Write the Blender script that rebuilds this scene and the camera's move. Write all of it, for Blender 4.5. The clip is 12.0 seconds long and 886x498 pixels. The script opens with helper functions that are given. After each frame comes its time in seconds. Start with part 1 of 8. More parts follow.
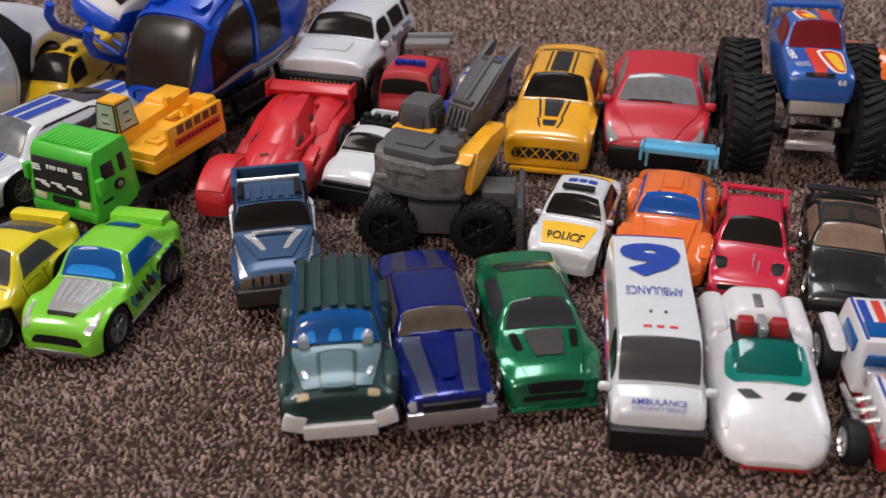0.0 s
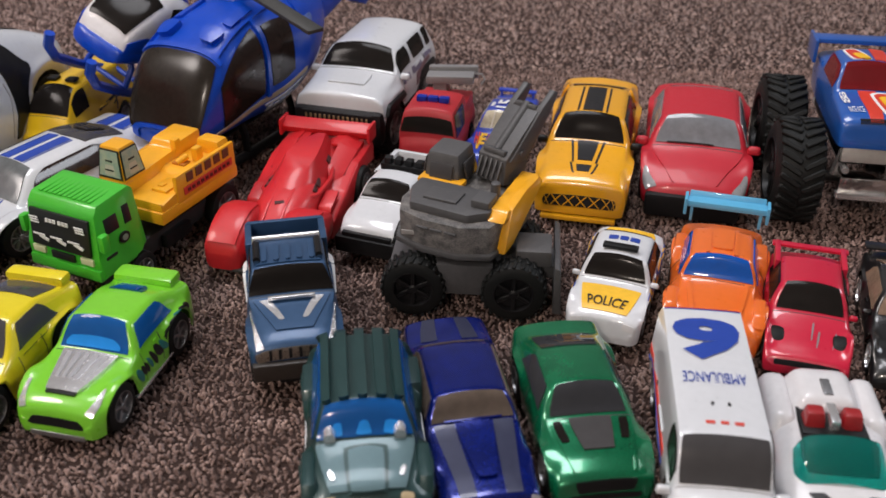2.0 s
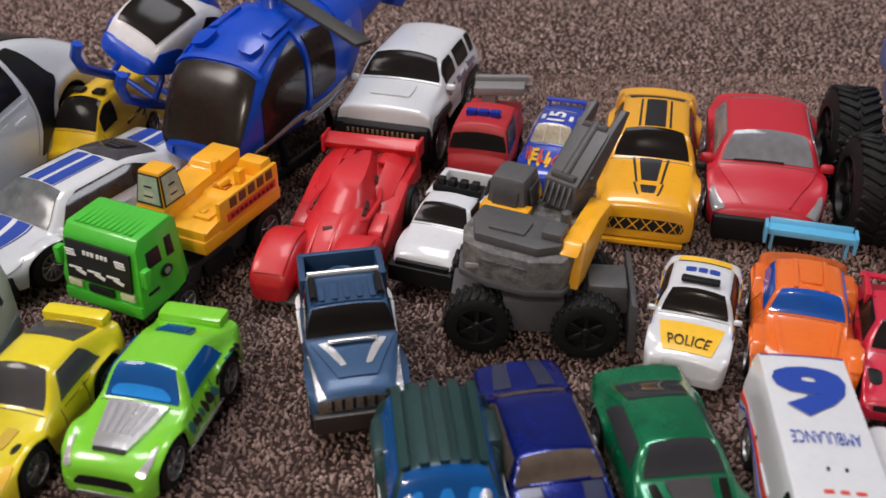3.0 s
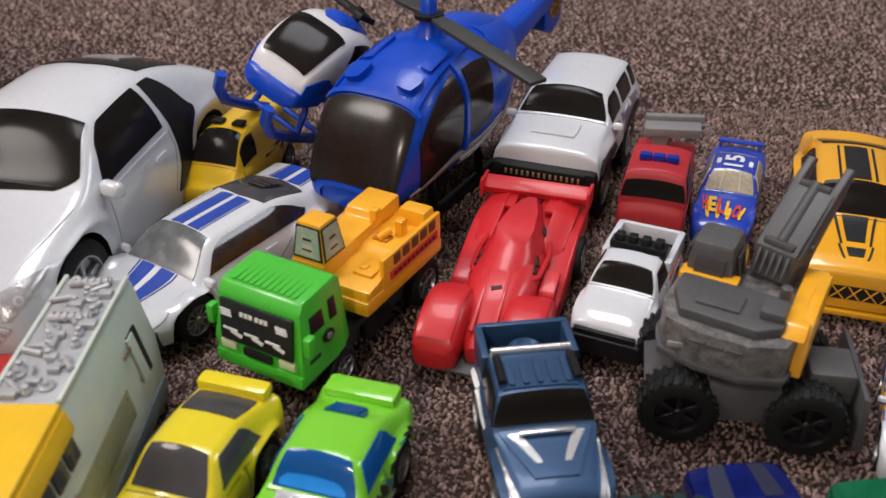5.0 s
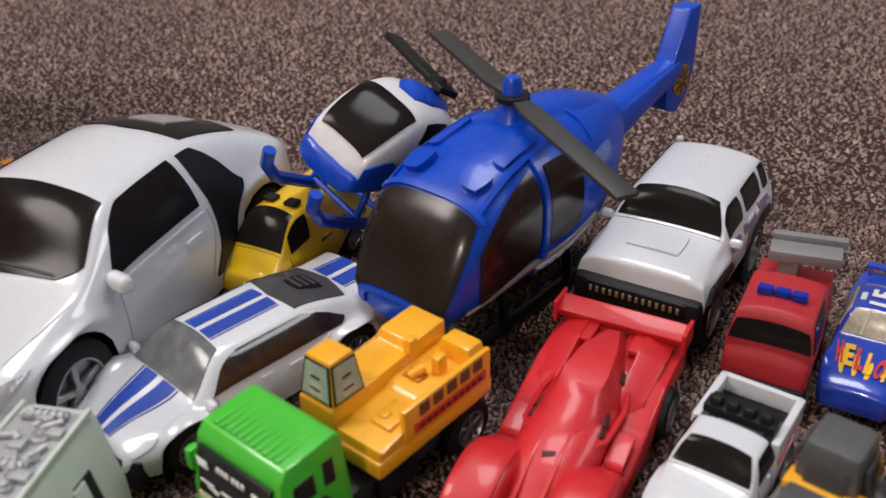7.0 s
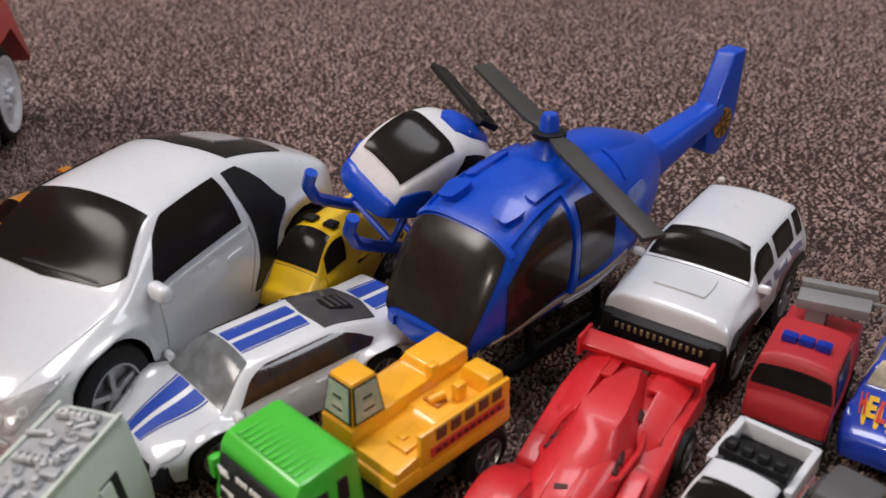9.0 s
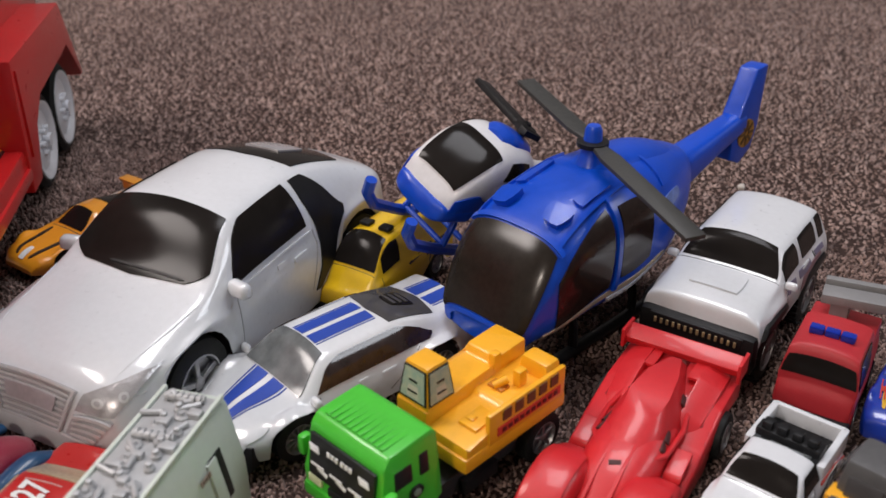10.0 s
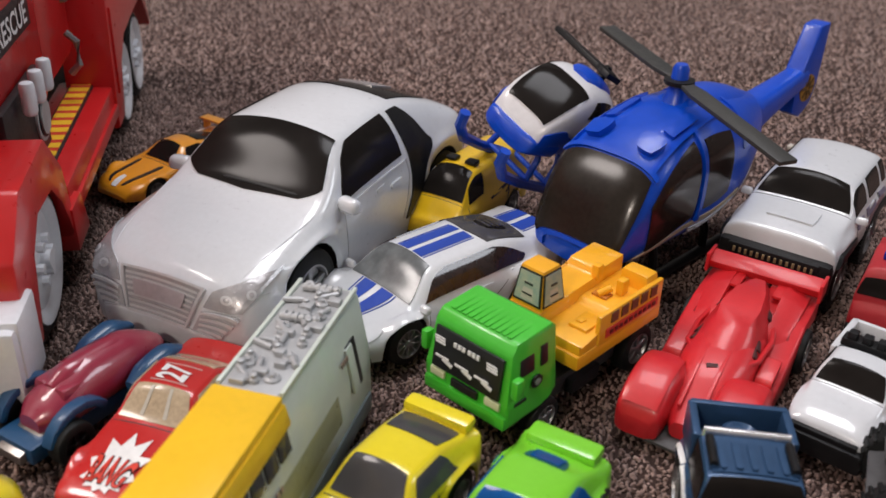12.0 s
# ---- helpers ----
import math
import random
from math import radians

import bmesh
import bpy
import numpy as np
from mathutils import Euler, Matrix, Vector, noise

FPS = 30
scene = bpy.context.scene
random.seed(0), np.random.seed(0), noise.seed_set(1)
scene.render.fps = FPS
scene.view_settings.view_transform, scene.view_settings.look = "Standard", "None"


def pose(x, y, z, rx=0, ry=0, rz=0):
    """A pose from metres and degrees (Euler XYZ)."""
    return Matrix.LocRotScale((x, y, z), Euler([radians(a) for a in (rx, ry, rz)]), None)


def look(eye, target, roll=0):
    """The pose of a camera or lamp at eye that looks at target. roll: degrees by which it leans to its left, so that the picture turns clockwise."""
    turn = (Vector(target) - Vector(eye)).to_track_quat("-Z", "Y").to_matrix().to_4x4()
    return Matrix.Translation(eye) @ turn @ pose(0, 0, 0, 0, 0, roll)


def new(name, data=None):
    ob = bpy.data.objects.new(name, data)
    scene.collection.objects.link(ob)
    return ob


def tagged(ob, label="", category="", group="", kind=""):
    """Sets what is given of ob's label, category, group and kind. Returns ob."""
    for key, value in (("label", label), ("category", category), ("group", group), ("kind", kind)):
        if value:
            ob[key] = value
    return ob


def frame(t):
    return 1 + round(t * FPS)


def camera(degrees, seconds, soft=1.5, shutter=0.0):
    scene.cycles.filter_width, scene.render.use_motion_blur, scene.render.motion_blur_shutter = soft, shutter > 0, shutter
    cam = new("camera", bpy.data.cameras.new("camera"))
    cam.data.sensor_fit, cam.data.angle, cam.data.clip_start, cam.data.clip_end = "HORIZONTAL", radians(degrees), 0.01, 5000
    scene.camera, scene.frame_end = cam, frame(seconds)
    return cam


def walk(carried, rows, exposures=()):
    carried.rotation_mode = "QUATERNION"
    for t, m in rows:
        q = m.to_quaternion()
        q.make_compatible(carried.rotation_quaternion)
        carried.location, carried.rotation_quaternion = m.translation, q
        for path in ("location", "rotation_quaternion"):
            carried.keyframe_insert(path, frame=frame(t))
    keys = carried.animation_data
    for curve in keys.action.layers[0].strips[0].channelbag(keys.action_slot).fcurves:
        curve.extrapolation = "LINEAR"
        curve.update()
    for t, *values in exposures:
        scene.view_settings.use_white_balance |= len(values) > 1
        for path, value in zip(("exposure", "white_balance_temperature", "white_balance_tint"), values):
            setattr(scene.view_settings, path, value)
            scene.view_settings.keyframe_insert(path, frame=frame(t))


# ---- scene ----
cam = camera(50.2, 12.0, soft=1.6)
cam.data.dof.use_dof, cam.data.dof.focus_distance, cam.data.dof.aperture_fstop = True, 0.39, 15.0
PATH = [
    (0, (0.0104, 0.0012, 0.2088), (-0.0036, 1.7122, -0.8252), -0.5),
    (0.5, (0.0012, 0.0116, 0.203), (-0.0088, 1.7256, -0.826), -0.3),
    (1, (-0.0058, 0.0186, 0.2065), (-0.0088, 1.7346, -0.8225), -0.1),
    (1.5, (-0.0046, 0.0325, 0.2088), (-0.0086, 1.7425, -0.8282), -0.1),
    (2, (-0.0023, 0.0394, 0.2158), (-0.0123, 1.7464, -0.8262), -0.0),
    (2.5, (-0.0139, 0.058, 0.2146), (-0.0279, 1.757, -0.8404), -0.3),
    (2.7, (-0.0197, 0.0638, 0.2181), (-0.0257, 1.7568, -0.8469), -0.1),
    (4.3, (-0.0534, 0.0893, 0.2181), (-0.1244, 1.7733, -0.8599), -0.3),
    (4.5, (-0.0592, 0.094, 0.2146), (-0.1512, 1.784, -0.8504), -0.6),
    (5, (-0.0684, 0.1125, 0.2158), (-0.2214, 1.7995, -0.8462), -0.9),
    (5.5, (-0.0777, 0.1288, 0.2134), (-0.2647, 1.8098, -0.8536), -1.1),
    (6, (-0.065, 0.1485, 0.2239), (-0.302, 1.8275, -0.8361), -0.6),
    (6.5, (-0.0534, 0.1705, 0.2158), (-0.4264, 1.8355, -0.8272), -1.2),
    (7, (-0.0476, 0.1914, 0.2123), (-0.5116, 1.8484, -0.8067), -1.4),
    (7.2, (-0.0441, 0.1937, 0.2192), (-0.5291, 1.8457, -0.7978), -0.9),
    (8.8, (-0.0383, 0.1914, 0.2192), (-0.6033, 1.8424, -0.7578), 0.2),
    (9, (-0.0394, 0.1879, 0.2181), (-0.6104, 1.8369, -0.7589), 0.1),
    (9.5, (-0.0429, 0.174, 0.2262), (-0.6149, 1.827, -0.7438), -0.1),
    (10, (-0.051, 0.1543, 0.2297), (-0.62, 1.8143, -0.7293), 0.1),
    (10.5, (-0.0673, 0.1427, 0.2239), (-0.6243, 1.8087, -0.7321), 0.6),
    (11, (-0.0754, 0.1276, 0.2216), (-0.6234, 1.8016, -0.7274), 1.2),
    (11.5, (-0.08, 0.1183, 0.2169), (-0.619, 1.7913, -0.7391), 1.8),
    (12, (-0.0824, 0.1079, 0.2123), (-0.6204, 1.7779, -0.7467), 2.2),
]
walk(cam, [(t, look(eye, target, roll)) for t, eye, target, roll in PATH])

# ---- light ----
world = bpy.data.worlds.new("world")
scene.world = world
world.use_nodes = True
world.node_tree.nodes["Background"].inputs[0].default_value = (0.9, 0.95, 1.0, 1)
world.node_tree.nodes["Background"].inputs[1].default_value = 0.01
scene.view_settings.exposure = 0.0


def area_lamp(name, eye, target, sx, sy, watts, colour):
    data = bpy.data.lights.new(name, "AREA")
    data.shape, data.size, data.size_y, data.energy, data.color = "RECTANGLE", sx, sy, watts, colour
    ob = new(name, data)
    ob.matrix_world = look(eye, target)
    return ob


# Unseen cool fill from the right; no window is built there.
area_lamp("side_fill", (1.9, 0.9, 1.4), (0, 0.4, 0.0), 0.9, 0.8, 16, (0.88, 0.92, 1.0))


def bulb(name, place, watts, colour, radius):
    data = bpy.data.lights.new(name, "POINT")
    data.energy, data.color, data.shadow_soft_size = watts, colour, radius
    ob = new(name, data)
    ob.location = place
    return ob


area_lamp("ceiling_light", (-0.25, 0.95, 2.36), (-0.25, 0.95, 0.0), 1.0, 1.0, 33, (0.96, 0.95, 1.0))
bulb("wall_bulb", (-0.50, -1.35, 1.25), 37, (1.0, 0.86, 0.76), 0.08)
# Unseen light from the left, placed to match the fire engine's shadow.
bulb("left_light", (-1.35, 0.10, 1.50), 60, (1.0, 0.90, 0.86), 0.28)


# ---- materials ----
MATS = {}


def mat(name, colour, rough=0.4, metal=0.0, coat=0.0, vary=0.12, scale=60.0, bump=0.0, bscale=900.0, trans=0.0, spec=0.5, second=None, sharp=0.5, glow=0.0):
    """A surface with colour drift at two scales, uneven gloss and fine relief."""
    if name in MATS:
        return MATS[name]
    m = bpy.data.materials.new(name)
    m.use_nodes = True
    nt = m.node_tree
    b = nt.nodes["Principled BSDF"]
    co = nt.nodes.new("ShaderNodeTexCoord")
    n1, n2 = nt.nodes.new("ShaderNodeTexNoise"), nt.nodes.new("ShaderNodeTexNoise")
    for n, s, d in ((n1, scale, 3), (n2, scale * 9, 4)):
        n.inputs["Scale"].default_value, n.inputs["Detail"].default_value = s, d
        nt.links.new(co.outputs["Object"], n.inputs["Vector"])
    add = nt.nodes.new("ShaderNodeMath")
    add.operation = "MULTIPLY_ADD"
    add.inputs[1].default_value, add.inputs[2].default_value = 0.5, 0.0
    nt.links.new(n2.outputs["Fac"], add.inputs[0])
    half = nt.nodes.new("ShaderNodeMath")
    half.operation = "MULTIPLY_ADD"
    half.inputs[1].default_value = 0.5
    nt.links.new(n1.outputs["Fac"], half.inputs[0])
    nt.links.new(add.outputs[0], half.inputs[2])
    ramp = nt.nodes.new("ShaderNodeValToRGB")
    c = Vector(colour)
    other = Vector(second) if second else c * (1 + vary)
    low = c * (1 - vary)
    ramp.color_ramp.elements[0].position, ramp.color_ramp.elements[1].position = 0.5 - sharp / 2, 0.5 + sharp / 2
    ramp.color_ramp.elements[0].color = (*low, 1)
    ramp.color_ramp.elements[1].color = (*[min(1, v) for v in other], 1)
    nt.links.new(half.outputs[0], ramp.inputs[0])
    nt.links.new(ramp.outputs[0], b.inputs["Base Color"])
    rr = nt.nodes.new("ShaderNodeMapRange")
    rr.inputs["To Min"].default_value, rr.inputs["To Max"].default_value = rough * 0.75, min(1, rough * 1.3)
    nt.links.new(n2.outputs["Fac"], rr.inputs["Value"])
    nt.links.new(rr.outputs[0], b.inputs["Roughness"])
    b.inputs["Metallic"].default_value, b.inputs["Coat Weight"].default_value = metal, coat
    b.inputs["Coat Roughness"].default_value = 0.07
    b.inputs["Transmission Weight"].default_value = trans
    b.inputs["Specular IOR Level"].default_value = spec
    if glow:
        b.inputs["Emission Color"].default_value = (*colour, 1)
        b.inputs["Emission Strength"].default_value = glow
    if bump:
        n3, bp = nt.nodes.new("ShaderNodeTexNoise"), nt.nodes.new("ShaderNodeBump")
        n3.inputs["Scale"].default_value, n3.inputs["Detail"].default_value = bscale, 4
        bp.inputs["Strength"].default_value, bp.inputs["Distance"].default_value = bump, 0.0006
        nt.links.new(co.outputs["Object"], n3.inputs["Vector"])
        nt.links.new(n3.outputs["Fac"], bp.inputs["Height"])
        nt.links.new(bp.outputs[0], b.inputs["Normal"])
    MATS[name] = m
    return m


def paint(name, colour, metal=0.0, rough=0.3):
    return mat(name, colour, rough, metal, 1.0, 0.06, 45)


def plastic(name, colour, rough=0.38, vary=0.08):
    return mat(name, colour, rough, 0, 0.4, vary, 50, 0.03, 250)


def glass(name, colour, rough=0.06):
    return mat(name, colour, rough, 0, 0.0, 0.15, 22, spec=0.3)


BLACK = mat("black_plastic", (0.008, 0.008, 0.009), 0.42, vary=0.3, scale=60, bump=0.08, spec=0.3)
RUBBER = mat("tyre_rubber", (0.008, 0.009, 0.009), 0.55, vary=0.35, scale=200, bump=0.15, spec=0.28)
CHROME = mat("chrome", (0.80, 0.80, 0.81), 0.24, 0.75, vary=0.03, scale=60)
STEEL = mat("worn_grey_metal", (0.32, 0.32, 0.33), 0.38, 0.8, vary=0.2, scale=150, bump=0.15)
SMOKE = mat("smoked_window", (0.013, 0.011, 0.010), 0.15, 0, 0.0, 0.2, 22, spec=0.12)
GREYGLASS = glass("grey_window", (0.060, 0.058, 0.060), 0.14)
LAMPGLASS = mat("lamp_lens", (0.46, 0.46, 0.48), 0.24, 0.2, 0.5, 0.10, 120)
WHITE = paint("white_paint", (0.66, 0.685, 0.72))
WHITEPL = plastic("white_plastic", (0.68, 0.68, 0.70), 0.3)
RED = paint("red_paint", (0.50, 0.018, 0.02))
INKBLACK = mat("black_print", (0.012, 0.012, 0.014), 0.4)
INKBLUE = mat("blue_print", (0.02, 0.06, 0.36), 0.35)
INKRED = mat("red_print", (0.62, 0.05, 0.03), 0.35)
INKWHITE = mat("white_print", (0.8, 0.8, 0.8), 0.4)
INKYELLOW = mat("yellow_print", (0.85, 0.50, 0.03), 0.4)


# ---- building blocks ----
def finish(bm, angle=38):
    me = bpy.data.meshes.new("mesh")
    bmesh.ops.recalc_face_normals(bm, faces=bm.faces)
    for f in bm.faces:
        f.smooth = True
    bm.to_mesh(me)
    bm.free()
    me.set_sharp_from_angle(angle=radians(angle))
    return me


def part(name, bm, material, parent, label="", m=None):
    me = finish(bm) if isinstance(bm, bmesh.types.BMesh) else bm
    me.name = name
    if not me.materials:
        me.materials.append(material)
    ob = new(name, me)
    ob.parent = parent
    if m is not None:
        ob.matrix_basis = m
    return tagged(ob, label)


def thing(name, label, category, m, group=""):
    ob = new(name)
    ob.empty_display_size = 0.01
    ob.matrix_basis = m
    return tagged(ob, label, category, group)


def put_mesh(bm, verts, faces):
    vs = [bm.verts.new(v) for v in verts]
    for f in faces:
        if len(set(f)) > 2:
            try:
                bm.faces.new([vs[i] for i in f])
            except ValueError:
                pass
    return vs


def rbox(bm, c, s, bevel=0.0006, tx=1.0, ty=1.0, m=None, seg=2):
    """A box with rounded edges; tx, ty: the top's size against the base's."""
    made = bmesh.ops.create_cube(bm, size=1)["verts"]
    for v in made:
        top = v.co.z > 0
        v.co = Vector((v.co.x * s[0] * (tx if top else 1), v.co.y * s[1] * (ty if top else 1), v.co.z * s[2]))
    edges = list({e for v in made for e in v.link_edges})
    out = made
    if bevel:
        got = bmesh.ops.bevel(bm, geom=edges, offset=min(bevel, min(s) * 0.45), segments=seg, profile=0.6, affect="EDGES")
        out = list({v for f in got["faces"] for v in f.verts})
    move = Matrix.Translation(c) @ (m or Matrix.Identity(4))
    bmesh.ops.transform(bm, matrix=move, verts=out)
    return bm


def box(c, s, bevel=0.0006, tx=1.0, ty=1.0, m=None, seg=2):
    return rbox(bmesh.new(), c, s, bevel, tx, ty, m, seg)


def prism(poly, x0, x1, bevel=0.0005, taper=1.0):
    """A side outline of (y, z) drawn across from x0 to x1."""
    bm = bmesh.new()
    cy, cz = sum(p[0] for p in poly) / len(poly), sum(p[1] for p in poly) / len(poly)
    a = [bm.verts.new((x0, y, z)) for y, z in poly]
    b = [bm.verts.new((x1, y, z)) for y, z in poly]
    n = len(poly)
    bm.faces.new(a)
    bm.faces.new(b[::-1])
    for i in range(n):
        bm.faces.new((a[i], b[i], b[(i + 1) % n], a[(i + 1) % n]))
    if bevel:
        bmesh.ops.bevel(bm, geom=bm.edges[:], offset=bevel, segments=2, profile=0.6, affect="EDGES", clamp_overlap=True)
    return bm


def plate(poly, z0, z1, bevel=0.0004):
    """A plan outline of (x, y) raised from z0 to z1."""
    bm = bmesh.new()
    a = [bm.verts.new((x, y, z0)) for x, y in poly]
    b = [bm.verts.new((x, y, z1)) for x, y in poly]
    n = len(poly)
    bm.faces.new(a[::-1])
    bm.faces.new(b)
    for i in range(n):
        bm.faces.new((a[i], a[(i + 1) % n], b[(i + 1) % n], b[i]))
    if bevel:
        bmesh.ops.bevel(bm, geom=bm.edges[:], offset=bevel, segments=2, profile=0.6, affect="EDGES", clamp_overlap=True)
    return bm


def lathe(bm, profile, n=28, axis="x", c=(0, 0, 0), caps=True):
    """Turns (along, radius) round an axis."""
    rings = []
    for a, r in profile:
        ring = []
        for i in range(n):
            t = 2 * math.pi * i / n
            p = (a, r * math.cos(t), r * math.sin(t))
            if axis == "y":
                p = (p[1], p[0], p[2])
            if axis == "z":
                p = (p[1], p[2], p[0])
            ring.append(bm.verts.new((p[0] + c[0], p[1] + c[1], p[2] + c[2])))
        rings.append(ring)
    for r0, r1 in zip(rings, rings[1:]):
        for i in range(n):
            bm.faces.new((r0[i], r0[(i + 1) % n], r1[(i + 1) % n], r1[i]))
    if caps:
        bm.faces.new(rings[0])
        bm.faces.new(rings[-1][::-1])
    return bm


def rod(bm, a, b, r, n=10):
    a, b = Vector(a), Vector(b)
    q = (b - a).to_track_quat("Z", "Y").to_matrix().to_4x4()
    made = bmesh.ops.create_cone(bm, cap_ends=True, segments=n, radius1=r, radius2=r, depth=(b - a).length)["verts"]
    bmesh.ops.transform(bm, matrix=Matrix.Translation((a + b) / 2) @ q, verts=made)
    return bm


def tube(points, r, n=10):
    bm = bmesh.new()
    pts = [Vector(p) for p in points]
    rings = []
    for i, p in enumerate(pts):
        d = (pts[min(i + 1, len(pts) - 1)] - pts[max(i - 1, 0)]).normalized()
        q = d.to_track_quat("Z", "Y").to_matrix()
        rings.append([bm.verts.new(p + q @ Vector((r * math.cos(k * 2 * math.pi / n), r * math.sin(k * 2 * math.pi / n), 0))) for k in range(n)])
    for r0, r1 in zip(rings, rings[1:]):
        for i in range(n):
            bm.faces.new((r0[i], r0[(i + 1) % n], r1[(i + 1) % n], r1[i]))
    bm.faces.new(rings[0][::-1])
    bm.faces.new(rings[-1])
    return bm


def slopes(xk, y):
    h = np.diff(xk).reshape((-1,) + (1,) * (y.ndim - 1))
    d = np.diff(y, axis=0) / h
    m = np.zeros_like(y)
    m[0], m[-1] = d[0], d[-1]
    w1, w2 = 2 * h[1:] + h[:-1], h[1:] + 2 * h[:-1]
    ok = d[:-1] * d[1:] > 0
    with np.errstate(divide="ignore", invalid="ignore"):
        mid = (w1 + w2) / (w1 / d[:-1] + w2 / d[1:])
    m[1:-1] = np.where(ok, mid, 0)
    return m


def smooth_at(xk, y, m, x):
    """Values at x of the smooth curves through y (keys first)."""
    x = np.clip(x, xk[0], xk[-1])
    i = np.clip(np.searchsorted(xk, x, side="right") - 1, 0, len(xk) - 2)
    h = xk[i + 1] - xk[i]
    t = (x - xk[i]) / h
    if y.ndim > 1 and y.shape[1:] == (len(x),):
        c = np.arange(len(x))
        y0, y1, m0, m1 = y[i, c], y[i + 1, c], m[i, c], m[i + 1, c]
    else:
        t, h = t[:, None], h[:, None]
        y0, y1, m0, m1 = y[i], y[i + 1], m[i], m[i + 1]
    return (2 * t**3 - 3 * t**2 + 1) * y0 + (t**3 - 2 * t**2 + t) * h * m0 + (3 * t**2 - 2 * t**3) * y1 + (t**3 - t**2) * h * m1


WKEYS = np.array([0, 0.32, 0.52, 0.76, 1.0])


class Shell:
    """A car body as one smooth skin over stations from nose to tail: (y, half width, belt height, belt width, roof edge height, roof edge width, crown),
    all as parts of length, half width and height. u runs along the stations, w across: 0 the crown, +-1 the sills."""

    def __init__(self, stations, length, width, height, wheels=(), sill=0.16, flare=0.0, low=None):
        self.st = np.array(stations, float)
        self.n = len(stations)
        self.uk = np.arange(self.n, dtype=float)
        self.sl = slopes(self.uk, self.st)
        self.L, self.W, self.H = length, width, height
        self.wheels, self.sill, self.flare = wheels, sill, flare

    def at(self, u, w):
        u, w = np.asarray(u, float).ravel(), np.asarray(w, float).ravel()
        p = smooth_at(self.uk, self.st, self.sl, u)
        y = (p[:, 0] - 0.5) * self.L
        half = self.W / 2
        wm, wb, we = p[:, 1] * half, p[:, 3] * half, p[:, 5] * half
        zb, ze, zc = p[:, 2] * self.H, p[:, 4] * self.H, p[:, 6] * self.H
        zs = np.full_like(y, self.sill * self.H)
        for yw, r in self.wheels:
            d = y - yw
            zb = np.maximum(zb, (2.14 * r + 0.0005) * np.exp(-((d / (2.1 * r)) ** 2)))
            arch = np.sqrt(np.maximum(0, (r * 1.12) ** 2 - d**2)) + r
            zs = np.where(np.abs(d) < r * 1.12, np.maximum(zs, np.minimum(arch, zb - 0.05 * self.H)), zs)
            wm = wm + self.flare * half * np.exp(-((d / (r * 1.3)) ** 2))
        zm = zs + 0.5 * (zb - zs)
        X = np.stack([0 * y, we, wb, wm, wm * 0.97])
        Z = np.stack([zc, ze, zb, zm, zs])
        a = np.abs(w)
        mx, mz = slopes(WKEYS, X), slopes(WKEYS, Z)
        mz[0] = 0
        x = smooth_at(WKEYS, X, mx, a) * np.sign(w)
        z = smooth_at(WKEYS, Z, mz, a)
        return np.stack([x, y, z], -1)

    def half_at(self, y):
        """The half width of the side skin at y, a little inside it."""
        us = np.linspace(0.3, self.n - 1.3, 200)
        p = self.at(us, np.full_like(us, 0.97))
        return float(p[np.argmin(np.abs(p[:, 1] - y)), 0]) - 0.0002

    def lifted(self, u, w, off):
        e = 1e-3
        p = self.at(u, w)
        du = self.at(np.asarray(u) + e, w) - self.at(np.asarray(u) - e, w)
        dw = self.at(u, np.asarray(w) + e) - self.at(u, np.asarray(w) - e)
        n = np.cross(dw, du)
        n /= np.linalg.norm(n, axis=1, keepdims=True) + 1e-12
        out = p - np.array([0, 0, self.H * 0.3])
        out[:, 1] *= 0.4
        n *= np.where((n * out).sum(1) < 0, -1, 1)[:, None]
        return p + n * off

    def skin(self, nu=9, nw=22):
        us = np.linspace(0, self.n - 1, (self.n - 1) * nu + 1)
        ws = np.linspace(-1, 1, nw * 2 + 1)
        uu, ww = np.meshgrid(us, ws, indexing="ij")
        p = self.at(uu, ww)
        bm = bmesh.new()
        a, b = len(us), len(ws)
        faces = [(i * b + j, i * b + j + 1, (i + 1) * b + j + 1, (i + 1) * b + j) for i in range(a - 1) for j in range(b - 1)]
        faces += [tuple(range(b)), tuple(range((a - 1) * b, a * b))]
        put_mesh(bm, [tuple(v) for v in p], faces)
        return bm

    def patch(self, u0, u1, a0, b0, a1=None, b1=None, off=0.0003, round=0.2, nu=10, nw=10, sink=0.0012):
        """A raised piece on the skin between u0 and u1, from a0 to b0 across at u0 and a1 to b1 at u1."""
        a1, b1 = a0 if a1 is None else a1, b0 if b1 is None else b1
        s, t = np.meshgrid(np.linspace(-1, 1, nu), np.linspace(-1, 1, nw), indexing="ij")
        s, t = s * np.sqrt(1 - round * t * t / 2), t * np.sqrt(1 - round * s * s / 2)
        s, t = s / np.abs(s).max(), t / np.abs(t).max()
        f, g = (s + 1) / 2, (t + 1) / 2
        u = u0 + (u1 - u0) * f
        w = (a0 + (a1 - a0) * f) * (1 - g) + (b0 + (b1 - b0) * f) * g
        top = self.lifted(u.ravel(), w.ravel(), off)
        low = self.lifted(u.ravel(), w.ravel(), -sink)
        k = nu * nw
        faces = [(i * nw + j, i * nw + j + 1, (i + 1) * nw + j + 1, (i + 1) * nw + j) for i in range(nu - 1) for j in range(nw - 1)]
        edge = [j for j in range(nw)] + [i * nw + nw - 1 for i in range(1, nu)] + [(nu - 1) * nw + j for j in range(nw - 2, -1, -1)] + [i * nw for i in range(nu - 2, 0, -1)]
